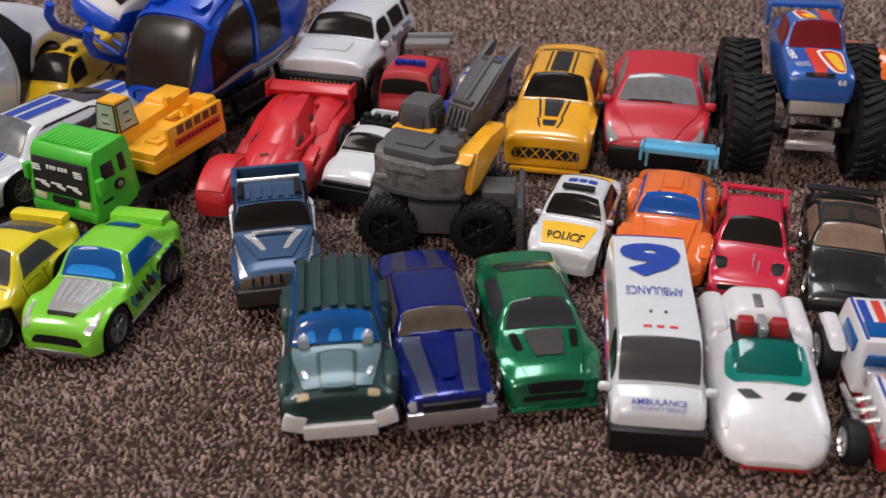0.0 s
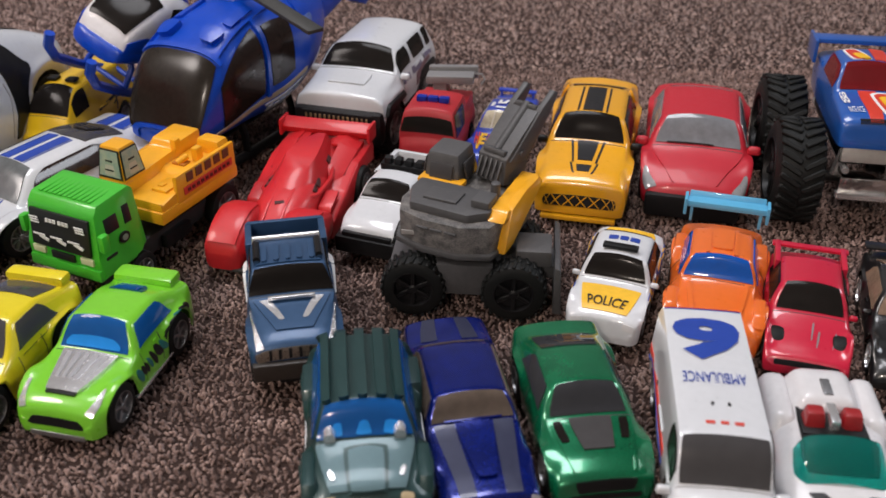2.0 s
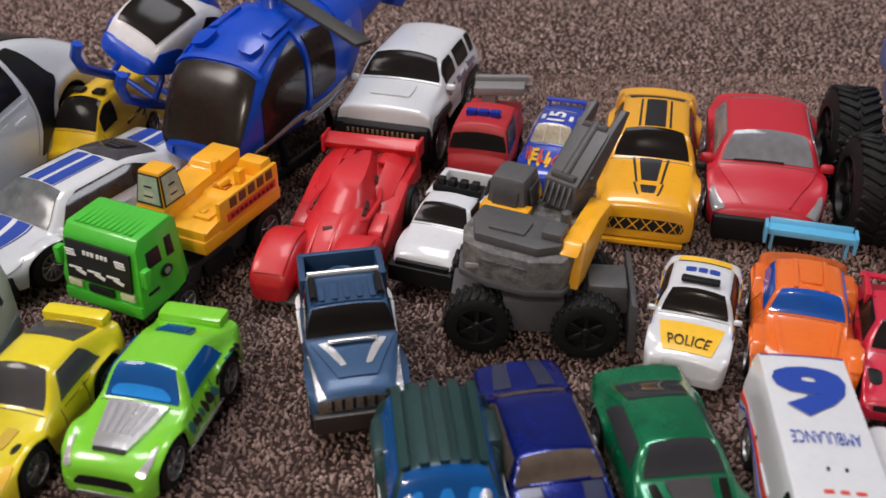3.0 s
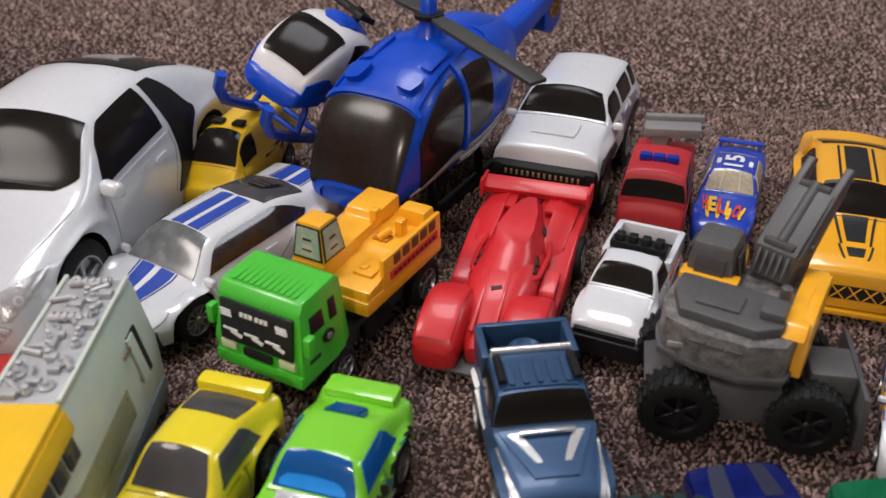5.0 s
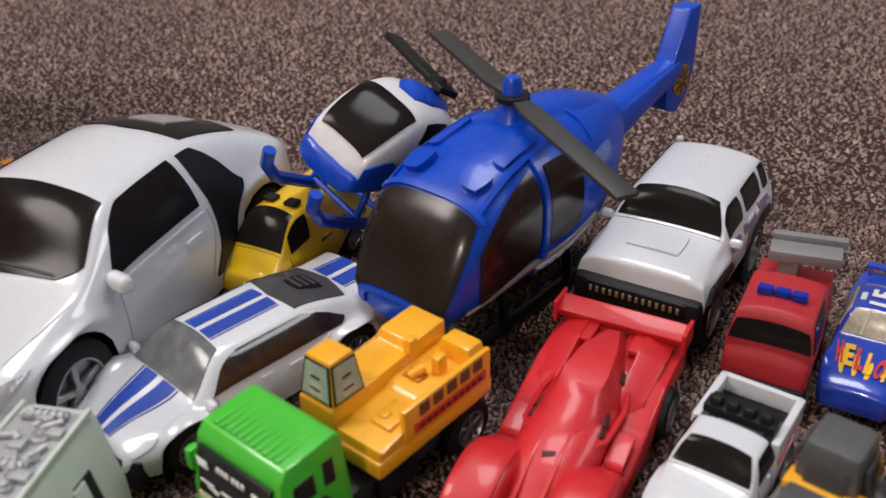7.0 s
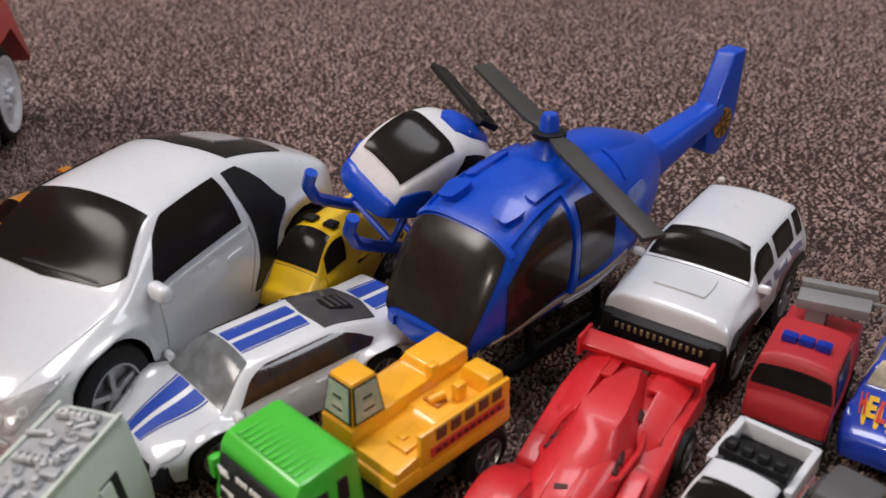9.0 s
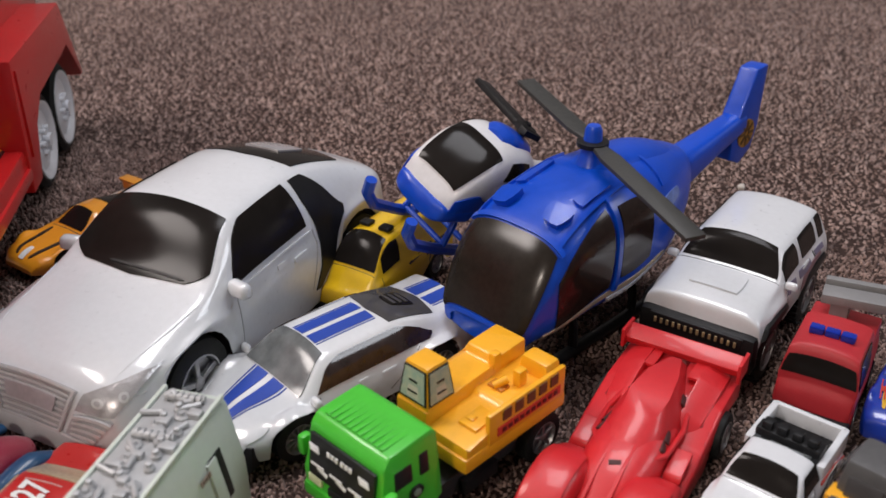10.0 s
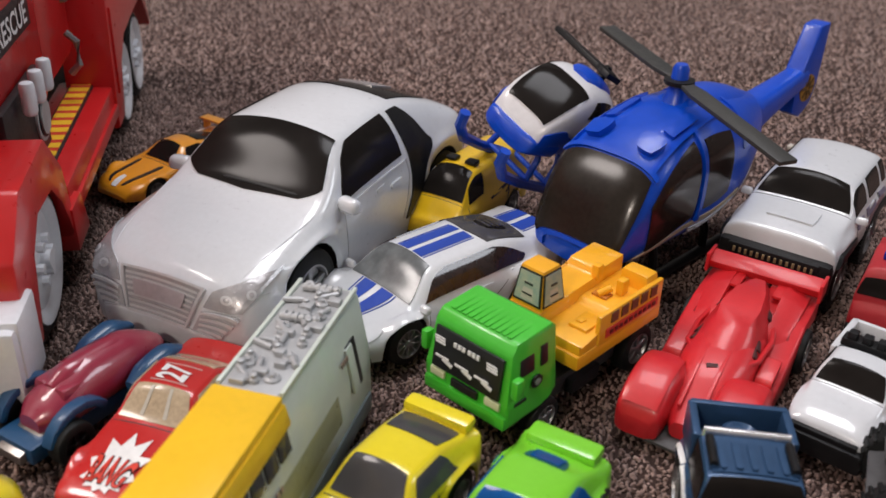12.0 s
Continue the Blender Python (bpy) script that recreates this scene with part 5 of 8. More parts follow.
for k in (-1, 1):
    part("side_window", s.band([(k * 0.345, 4.05, 4.83), (k * 0.38, 3.78, 4.85), (k * 0.44, 3.58, 4.87), (k * 0.50, 3.48, 4.87)], 0.0006, 16, 12), SMOKE, ob, "black side window")
    part("side_blade", s.band([(k * 0.35, 4.95, 5.12), (k * 0.42, 4.96, 5.28), (k * 0.52, 5.01, 5.40), (k * 0.62, 5.02, 5.36), (k * 0.76, 5.00, 5.20), (k * 0.90, 4.90, 4.98)], 0.0006, 10, 22), BLACK, ob, "tall black side blade")
    lamp = part("headlight", s.band([(k * 0.275, 0.60, 1.02), (k * 0.36, 0.64, 1.45), (k * 0.44, 0.74, 1.95), (k * 0.53, 0.95, 2.28)], 0.0007, 10, 14), FROST, ob, "moulded ribbed clear headlight")
    for w, u in ((0.38, 0.98), (0.48, 1.42)):
        for i in range(3):
            r = 0.018 + 0.018 * i
            part("lens_ring", s.patch(u - r * 3.2, u + r * 3.2, k * (w - r), k * (w + r), None, None, 0.0009 + 0.0002 * (2 - i), 1.0, 9, 9), SLAT if i % 2 else FROST, lamp)
    part("air_intake", s.band([(k * 0.275, 0.06, 0.50), (k * 0.57, 0.12, 0.86)], 0.0005, 8, 12), LAMPGLASS, ob, "moulded grey intake")
    for i in range(4):
        u = 0.10 + i * 0.115
        part("intake_slat", s.band([(k * (0.285 + 0.012 * (3 - i)), u, u + 0.055), (k * 0.56, u * 1.5 + 0.05, u * 1.5 + 0.125)], 0.0015, 3, 10), SLAT, ob)
    part("bonnet_crease", s.band([(k * 0.352, 1.30, 1.31), (k * 0.357, 2.2, 2.95)], 0.0002, 3, 3), WHITE, ob)
    part("door_line", s.band([(k * 0.545, 3.50, 3.515), (k * 0.88, 3.50, 3.515)], 0.0002, 2, 8), SEAM, ob)
    part("door_line", s.band([(k * 0.53, 4.94, 4.955), (k * 0.62, 4.97, 4.985), (k * 0.88, 4.84, 4.855)], 0.0002, 2, 12), SEAM, ob)
    part("belt_crease", s.band([(k * 0.528, 3.6, 4.9), (k * 0.538, 3.6, 4.9)], 0.0005, 14, 3), WHITE, ob)
    part("door_handle", s.patch(4.58, 4.80, k * 0.60, k * 0.63, None, None, 0.0009, 0.4, 5, 4), WHITE, ob)
    part("fender_line", s.band([(k * 0.56, 1.62, 1.64), (k * 0.60, 1.85, 1.87)], 0.0002, 2, 6), SEAM, ob)
    p = s.at([3.47], [k * 0.52])[0]
    arm = part("mirror", box((p[0] + k * 0.0040, p[1] - 0.0010, p[2] + 0.0030), (0.0110, 0.0062, 0.0062), 0.0027, 0.86, 0.8, pose(0, 0, 0, 0, 0, k * -14), 3), WHITE, ob, "rounded white door mirror")
    part("mirror_stalk", box((p[0] + k * 0.0010, p[1], p[2] - 0.0002), (0.0050, 0.0035, 0.0020), 0.0008), WHITE, arm)
grille = part("grille", s.patch(0.06, 1.0, -0.225, 0.225, -0.225, 0.225, 0.0006, 0.12, 10, 14), LAMPGLASS, ob, "moulded grey grille")
for u0, u1, a, b in ((0.04, 0.10, -0.235, 0.235), (0.96, 1.02, -0.235, 0.235), (0.05, 1.01, -0.238, -0.222), (0.05, 1.01, 0.222, 0.238)):
    part("grille_frame", s.patch(u0, u1, a, b, None, None, 0.0018, 0.05, 8, 8), SLAT, grille)
for i in range(7):
    u = 0.14 + i * 0.115
    part("grille_slat", s.patch(u, u + 0.05, -0.215, 0.215, None, None, 0.0014, 0.1, 3, 10), SLAT, grille)
part("number_plate", s.patch(0.42, 0.74, -0.16, 0.16, None, None, 0.0019, 0.1), mat("grey_plate", (0.46, 0.42, 0.44), 0.35, 0.3, vary=0.2, scale=60), ob)
part("front_lip", s.patch(0.0, 0.05, -0.50, 0.50, None, None, 0.0008, 0.0, 3, 20), WHITE, ob)
part("wiper", s.patch(3.12, 3.15, -0.1, 0.2, None, None, 0.001, 0.3, 3, 8), BLACK, ob)

# yellow van
ob, s = car("van", "small yellow van with black windows and roof lights", (-0.1785, 0.4060), (-0.1640, 0.4680), 0.0235, 0.0315, paint("warm_yellow_paint", (0.82, 0.52, 0.012)), SMOKE, form(nose_z=0.44, hood_z=0.5, cowl=0.13, rf=0.34, rr=0.92, deck=0.97, deck_z=0.8, tail_z=0.7, belt=0.60, roof_w=0.72, cowl_z=0.66, nose_w=0.94, low=0.24, roof_r=0.98, hood_y=0.06), (0.2, 0.79, 0.006, 0.005), STEEL, "five", 0.0, category="toy van", rear_glass=False, side=False)
for k in (-1, 1):
    part("side_window", s.patch(3.5, 4.12, k * 0.35, k * 0.5), SMOKE, ob)
    part("roof_light", box((k * s.W * 0.19, s.at([4.12], [0])[0][1], s.H * 1.02), (s.W * 0.2, s.L * 0.07, 0.0018), 0.0007), BLACK, ob)
    for i in range(3):
        part("side_print", s.patch(4.25 + i * 0.25, 4.6 + i * 0.25, k * (0.6 + i * 0.05), k * (0.64 + i * 0.05), k * (0.52 + i * 0.05), k * (0.57 + i * 0.05), 0.0003, 0.3, 6, 3), INKBLACK, ob)
part("bumper", box((0, -s.L * 0.49, s.H * 0.17), (s.W * 0.94, 0.004, s.H * 0.14), 0.0008), BLACK, ob)

# police suv
ob, s = car("suv", "white police off-road SUV with black wheel arches and bumper", (-0.0493, 0.4145), (-0.0280, 0.4880), 0.0420, 0.0438, WHITE, SMOKE, form(nose_z=0.70, hood_z=0.74, cowl=0.295, rf=0.445, rr=0.93, deck=0.97, deck_z=0.85, tail_z=0.75, belt=0.74, roof_w=0.70, cowl_z=0.79, nose_w=0.97, tail_w=0.95, low=0.52, roof_r=0.985, hood_w=0.72), (0.2, 0.79, 0.0118, 0.009), STEEL, "chunky", 0.02, 0.40, category="toy SUV", rear_glass=False, side=False)
L, W, H = s.L, s.W, s.H
for k in (-1, 1):
    part("side_window", s.patch(3.45, 4.25, k * 0.35, k * 0.5), SMOKE, ob)
    part("side_window", s.patch(4.33, 4.68, k * 0.35, k * 0.5), SMOKE, ob)
    part("side_window", s.patch(4.76, 5.0, k * 0.35, k * 0.5), SMOKE, ob)
    for y in (-0.3, 0.29):
        part("wheel_arch", box((k * W * 0.48, y * L, H * 0.56), (W * 0.11, L * 0.36, H * 0.1), 0.002, 0.9, 0.7), BLACK, ob, "black wheel arch")
    for i in range(4):
        u = 3.5 + i * 0.36
        part("side_print", s.patch(u, u + 0.25, k * 0.56, k * 0.66, k * 0.58, k * 0.68, 0.0003, 0.1, 4, 4), mat("grey_print", (0.15, 0.13, 0.2), 0.4), ob)
    part("side_print", s.patch(4.3, 4.7, k * 0.68, k * 0.9, k * 0.66, k * 0.8, 0.0003, 0.3), mat("plum_print", (0.22, 0.12, 0.14), 0.4), ob)
part("bumper", box((0, -L * 0.492, H * 0.40), (W * 0.97, L * 0.10, H * 0.34), 0.003), BLACK, ob, "black plastic bumper")
part("grille", box((0, -L * 0.532, H * 0.50), (W * 0.78, L * 0.03, H * 0.11), 0.001), BLACK, ob)
for i in range(14):
    part("grille_bar", box((W * (-0.33 + i * 0.051), -L * 0.548, H * 0.50), (W * 0.022, 0.0008, H * 0.045), 0.0002), mat("brass_bar", (0.4, 0.3, 0.16), 0.4, 0.5), ob)
part("bonnet_scoop", s.patch(2.2, 2.8, -0.16, 0.16, -0.14, 0.14, 0.0009, 0.15), WHITE, ob)
mirrors(ob, s, WHITE, 3.4, 0.0026)

# small orange racing car behind the big coupe
ob, s = car("supercar", "small orange racing coupe with black and white prints", (-0.3190, 0.3960), (-0.3000, 0.4620), 0.0270, 0.018, paint("amber_paint", (0.85, 0.34, 0.02)), SMOKE, form(nose_z=0.4, hood_z=0.55, cowl=0.36, rf=0.52, rr=0.62, deck=0.9, deck_z=0.75, roof_w=0.5, nose_w=0.75), (0.2, 0.79, 0.006, 0.005), STEEL, "five", 0.05)
for k in (-1, 1):
    part("bonnet_print", s.patch(1.5, 2.9, k * 0.14, k * 0.2, k * 0.22, k * 0.3, 0.0003, 0.5), INKBLACK, ob)
    part("side_print", s.patch(5.1, 6.2, k * 0.4, k * 0.5, None, None, 0.0003, 0.4), INKWHITE, ob)
part("nose_print", s.patch(1.2, 2.2, -0.08, 0.08, -0.05, 0.05, 0.0003, 0.4), INKWHITE, ob)
spoiler(ob, s, 1.0, paint("amber_paint", (0.85, 0.34, 0.02)), 0.95, 0.9, 0.08, 0.0012)


# ---- toys with a shape of their own ----
class Blob(Shell):
    """A rounded hull over stations (y, middle height, half width, rise, drop, squareness)."""

    def __init__(self, stations, H=0.05):
        self.st = np.array(stations, float)
        self.n = len(stations)
        self.uk = np.arange(self.n, dtype=float)
        self.sl = slopes(self.uk, self.st)
        self.H = H

    def at(self, u, w):
        u, w = np.asarray(u, float).ravel(), np.asarray(w, float).ravel()
        p = smooth_at(self.uk, self.st, self.sl, u)
        a = np.pi * w
        c, s, e = np.cos(a), np.sin(a), 2 / p[:, 5]
        x = p[:, 2] * np.sign(s) * np.abs(s) ** e
        z = p[:, 1] + np.where(c > 0, p[:, 3], p[:, 4]) * np.sign(c) * np.abs(c) ** e
        return np.stack([x, p[:, 0], z], -1)

    def lifted(self, u, w, off):
        e = 2e-3
        u, w = np.asarray(u, float), np.asarray(w, float)
        p = self.at(u, w)
        n = np.cross(self.at(u, w + e) - self.at(u, w - e), self.at(u + e, w) - self.at(u - e, w))
        n /= np.linalg.norm(n, axis=1, keepdims=True) + 1e-12
        q = smooth_at(self.uk, self.st, self.sl, u)
        out = p - np.stack([0 * u, q[:, 0], q[:, 1]], -1)
        n *= np.where((n * out).sum(1) < 0, -1, 1)[:, None]
        return p + n * off


def toy(name, label, category, x, y, turn, z=0.0, tilt=0.0, lean=0.0, size=1.0):
    """A toy at a place of the plan; its parts are measured in the plan's own unit."""
    return thing(name, label, category, pose(x * K, y * K, z * K, 0, 0, turn) @ pose(0, 0, 0, tilt, lean) @ Matrix.Scale(K * size, 4), "toy vehicles on the carpet")


def heading(fx, fy, rx, ry):
    return math.degrees(math.atan2(-(rx - fx), ry - fy))


def wheel_at(ob, x, y, z, r, w, rim_mat, style, side):
    tyre, rim = wheel_meshes(r, w, style, rim_mat)
    t = part("wheel", tyre, RUBBER, ob, "", pose(x, y, z, 0, 0, 0 if side < 0 else 180))
    part("rim", rim, rim_mat, t, "moulded spoked rim")
    add_lugs(t, r, w, style)


# red wing car
TOYRED = mat("toy_red_plastic", (0.58, 0.017, 0.024), 0.42, coat=0.25, vary=0.1, scale=70, bump=0.03, bscale=200)
ob = toy("race_car", "glossy red plastic race car with rear wing and scuffed canopy", "toy car", -0.0700, 0.3215, heading(-0.0700, 0.3215, -0.0505, 0.4030))
hull = Blob([(0.002, 0.005, 0.004, 0.003, 0.003, 2.6), (0.010, 0.007, 0.0080, 0.005, 0.005, 2.6), (0.020, 0.010, 0.0100, 0.0075, 0.006, 2.6), (0.030, 0.011, 0.0115, 0.0090, 0.007, 2.6), (0.042, 0.012, 0.0115, 0.0095, 0.008, 2.6), (0.055, 0.012, 0.0095, 0.0095, 0.008, 2.6), (0.070, 0.012, 0.0060, 0.0090, 0.008, 2.4), (0.078, 0.012, 0.0040, 0.0080, 0.006, 2.4)])
SCUFF = mat("scuff", (0.06, 0.012, 0.012), 0.6, vary=0.5, scale=500)
part("hull", hull.skin(8, 16), TOYRED, ob)
CANOPY = [((0.0040, 0.0240, 0.0172), (0.0024, 0.0290, 0.0198)), ((0.0098, 0.0335, 0.0165), (0.0052, 0.0385, 0.0236)), ((0.0104, 0.0455, 0.0170), (0.0062, 0.0470, 0.0258)), ((0.0080, 0.0580, 0.0190), (0.0048, 0.0580, 0.0264)), ((0.0040, 0.0730, 0.0190), (0.0016, 0.0700, 0.0246))]


def canopy_shell():
    bm = bmesh.new()
    ring = [[bm.verts.new((p[0], p[1], p[2] - drop)) for p, drop in ((low, 0.004), (low, 0), (top, 0))] for low, top in CANOPY]
    back = [[bm.verts.new((-p[0], p[1], p[2] - drop)) for p, drop in ((low, 0.004), (low, 0), (top, 0))] for low, top in CANOPY]
    for rows in (ring, back):
        for a, b in zip(rows, rows[1:]):
            for i in range(2):
                bm.faces.new((a[i], b[i], b[i + 1], a[i + 1]))
    for (a, b), (c, d) in zip(zip(ring, ring[1:]), zip(back, back[1:])):
        bm.faces.new((a[2], b[2], d[2], c[2]))
    for a, c in ((ring[0], back[0]), (ring[-1], back[-1])):
        for i in range(2):
            bm.faces.new((a[i], a[i + 1], c[i + 1], c[i]))
    bmesh.ops.bevel(bm, geom=[e for e in bm.edges if len(e.link_faces) == 2 and e.calc_face_angle(0) > 0.2], offset=0.0005, segments=2, profile=0.6, affect="EDGES", clamp_overlap=True)
    return bm


part("canopy", canopy_shell(), TOYRED, ob, "faceted red canopy with scuffed edges")
for k in (-1, 1):
    side = [(k * (low[0] + 0.0004), low[1], low[2] + 0.0003) for low, top in CANOPY[:4]]
    part("canopy_rim", tube([tuple(Vector(p) + Vector((k * 0.0010, 0, -0.0004))) for p in side], 0.0009, 8), TOYRED, ob, "raised rim beside the canopy")
    for f in (0.15, 0.42, 0.78):
        i = 1 if f < 0.5 else 2
        a, b = Vector(CANOPY[i][0]).lerp(Vector(CANOPY[i][1]), 0.30 * f + 0.1), Vector(CANOPY[i + 1][0]).lerp(Vector(CANOPY[i + 1][1]), 0.2)
        p = a.lerp(b, f)
        part("canopy_scuff", box((k * (p.x + 0.0001), p.y, p.z), (0.0011, 0.0066 - 0.0030 * f, 0.0020), 0.0003, m=pose(0, 0, 0, 10, k * -35, k * 8)), SCUFF, ob, "dark scuff on the canopy edge")
    part("nose_crease", prism([(0.006, 0.0115), (0.020, 0.0178), (0.030, 0.0200), (0.030, 0.0188), (0.020, 0.0166), (0.006, 0.0105)], k * 0.0028, k * 0.0040, 0.0003), TOYRED, ob)
part("nose_scuff", box((0.0005, 0.0215, 0.0178), (0.0036, 0.0016, 0.0008), 0.0002, m=pose(0, 0, 0, 14, 0, 25)), SCUFF, ob, "dark scuff on the nose")
for k in (-1, 1):
    fen = Blob([(-0.0035, 0.0060, 0.0045, 0.0020, 0.004, 5), (-0.0020, 0.0070, 0.0068, 0.0045, 0.006, 5), (0.005, 0.0085, 0.0074, 0.0080, 0.007, 4.6), (0.013, 0.0095, 0.0076, 0.0088, 0.007, 4.4), (0.021, 0.0090, 0.0070, 0.0074, 0.006, 4.2), (0.029, 0.0080, 0.0055, 0.0040, 0.005, 4), (0.032, 0.007, 0.0035, 0.0015, 0.003, 4)])
    bm = fen.skin(6, 14)
    bmesh.ops.translate(bm, vec=(k * 0.0128, 0, 0), verts=bm.verts)
    part("front_fender", bm, TOYRED, ob)
    bm = fen.band([(-0.17, 1.1, 3.9), (0.17, 1.1, 3.9)], 0.0008, 10, 8)
    bmesh.ops.translate(bm, vec=(k * 0.0128, 0, 0), verts=bm.verts)
    part("fender_panel", bm, TOYRED, ob)
    wheel_at(ob, k * 0.0160, 0.013, 0.006, 0.0062, 0.005, STEEL, "five", k)
    wheel_at(ob, k * 0.0178, 0.062, 0.0075, 0.0078, 0.006, STEEL, "five", k)
    pod = prism([(0.026, 0.004), (0.028, 0.0105), (0.044, 0.0155), (0.060, 0.0205), (0.079, 0.0215), (0.0805, 0.0190), (0.0805, 0.012), (0.070, 0.016), (0.054, 0.013), (0.050, 0.004)], k * 0.003, k * 0.0188, 0.0010)
    for v in pod.verts:
        v.co.z -= max(0, abs(v.co.x) - 0.010) * 0.30
    part("side_pod", pod, TOYRED, ob)
    facet = prism([(0.040, 0.0120), (0.052, 0.0195), (0.066, 0.0235), (0.076, 0.0235), (0.076, 0.016)], k * 0.0085, k * 0.0165, 0.0010)
    for v in facet.verts:
        v.co.z -= (abs(v.co.x) - 0.0085) * 0.35
        v.co.x *= 1.0 - max(0, 0.060 - v.co.y) * 9 * (1 if abs(v.co.x) > 0.0125 else 0)
    part("side_facet", facet, TOYRED, ob)
    # The slot's shade is painted in as a darker red.
    part("facet_slot", box((k * 0.0148, 0.0540, 0.0163), (0.0022, 0.0052, 0.0012), 0.0003, m=pose(0, 0, 0, 20, k * 18, k * 16)), mat("shadow_red", (0.30, 0.010, 0.014), 0.4), ob)
    part("deck_panel", box((k * 0.0078, 0.0705, 0.0222), (0.0046, 0.0110, 0.0012), 0.0004), TOYRED, ob)
    part("side_step", prism([(0.030, 0.0108), (0.040, 0.0135), (0.040, 0.0155), (0.031, 0.0128)], k * 0.0118, k * 0.0172, 0.0005), TOYRED, ob)
    part("wing_strut", box((k * 0.0095, 0.0765, 0.0215), (0.0012, 0.005, 0.006), 0.0003), TOYRED, ob)
    part("wing_end", box((k * 0.0192, 0.0765, 0.0240), (0.0012, 0.009, 0.0068), 0.0004), TOYRED, ob)
part("wing", box((0, 0.0765, 0.0243), (0.0375, 0.0062, 0.0036), 0.0006, m=pose(0, 0, 0, 25)), TOYRED, ob, "red rear wing")
part("splitter", plate([(-0.019, 0.018), (-0.015, -0.003), (0.004, -0.004), (0.015, -0.003), (0.019, 0.018)], 0.0012, 0.0024), mat("dull_grey_base", (0.06, 0.06, 0.06), 0.5), ob, "dull grey splitter")
part("base", box((0, 0.042, 0.005), (0.022, 0.07, 0.004), 0.0008), BLACK, ob)

# red rescue jeep with a grey winch
JEEP = mat("jeep_red", (0.42, 0.02, 0.028), 0.45, vary=0.1, scale=60, bump=0.12)
ob = toy("fire_truck", "small red rescue truck with blue light bar and grey rear arm", "toy truck", -0.0115, 0.3950, heading(-0.0135, 0.4010, -0.0030, 0.4460))
s = Shell(form(nose_z=0.5, hood_z=0.62, cowl=0.055, rf=0.13, rr=0.58, deck=0.62, deck_z=0.7, tail_z=0.65, belt=0.56, roof_w=0.84, cowl_z=0.66, nose_w=0.95, tail_w=0.95, low=0.3, belt_w=0.97, hood_y=0.05), 0.047, 0.0245, 0.031, ((-0.014, 0.006), (0.013, 0.006)), 0.2, 0.0)
bm = s.skin()
bmesh.ops.translate(bm, vec=(0, 0.0235, 0), verts=bm.verts)
body = part("body", bm, JEEP, ob)
bm = s.patch(3.12, 3.62, -0.28, 0.28)
bmesh.ops.translate(bm, vec=(0, 0.0235, 0), verts=bm.verts)
part("windscreen", bm, SMOKE, ob)
for k in (-1, 1):
    bm = s.patch(4.05, 4.7, k * 0.36, k * 0.5)
    bmesh.ops.translate(bm, vec=(0, 0.0235, 0), verts=bm.verts)
    part("side_window", bm, SMOKE, ob)
    for y in (0.0095, 0.0365):
        wheel_at(ob, k * 0.0098, y, 0.006, 0.006, 0.005, STEEL, "five", k)
bm = bmesh.new()
for i in range(3):
    rbox(bm, ((i - 1) * 0.0048, 0.0140, 0.0318), (0.0046, 0.0034, 0.0026), 0.0008)
part("light_bar", bm, glass("beacon_blue", (0.012, 0.03, 0.30)), ob, "blue plastic light bar")
part("bumper", box((0, 0.0005, 0.007), (0.024, 0.004, 0.006), 0.001), BLACK, ob)
ZINC = mat("grey_plastic_arm", (0.24, 0.24, 0.245), 0.42, 0.2, vary=0.15, scale=90, bump=0.15)
part("arm", box((0.002, 0.0380, 0.0325), (0.021, 0.008, 0.0035), 0.0006, m=pose(0, 0, 0, 0, -2, 6)), ZINC, ob, "grey winch arm")
part("arm", box((0.002, 0.0445, 0.0330), (0.022, 0.003, 0.0055), 0.0006, m=pose(0, 0, 0, 0, -2, 6)), ZINC, ob, "grey winch arm")
part("winch_post", box((-0.002, 0.038, 0.0295), (0.006, 0.007, 0.008), 0.0008), ZINC, ob)
part("winch_hook", tube([(0.011, 0.043, 0.033), (0.015, 0.044, 0.033), (0.0165, 0.043, 0.031), (0.0150, 0.042, 0.029)], 0.0005, 6), ZINC, ob)
part("rear_bed", box((0, 0.036, 0.021), (0.022, 0.018, 0.007), 0.001), JEEP, ob)

# green lorry with a yellow digger body
GREEN = mat("green_toy_plastic", (0.06, 0.50, 0.035), 0.34, coat=0.5, vary=0.08, scale=50, bump=0.03, bscale=200)
AMBER = mat("amber_toy_plastic", (0.86, 0.41, 0.014), 0.36, coat=0.5, vary=0.07, scale=50, bump=0.03, bscale=200)
ob = toy("lorry", "green cab toy lorry carrying a yellow excavator body", "toy truck", -0.1305, 0.3030, -25)
part("chassis", box((0, 0.041, 0.0105), (0.0235, 0.074, 0.007), 0.001), mat("dark_chassis", (0.025, 0.024, 0.024), 0.5, vary=0.2), ob, "dark grey chassis")
cab = prism([(0.0, 0.0075), (0.0002, 0.018), (0.0022, 0.0375), (0.0045, 0.0415), (0.0195, 0.0425), (0.0215, 0.0405), (0.0225, 0.012), (0.0185, 0.0115), (0.0170, 0.0080)], -0.0158, 0.0158, 0.0013)
for v in cab.verts:
    v.co.x *= 1.0 - max(0, v.co.z - 0.018) * 4.0
    v.co.z = 0.0075 + (v.co.z - 0.0075) * 0.91
part("cab", cab, GREEN, ob)
for i in range(11):
    part("roof_rib", box((-0.0105 + i * 0.0021, 0.0120, 0.0388), (0.0016, 0.0140, 0.0006), 0.00025), GREEN, ob)
slope = pose(0, 0, 0, 90 - 5.9)
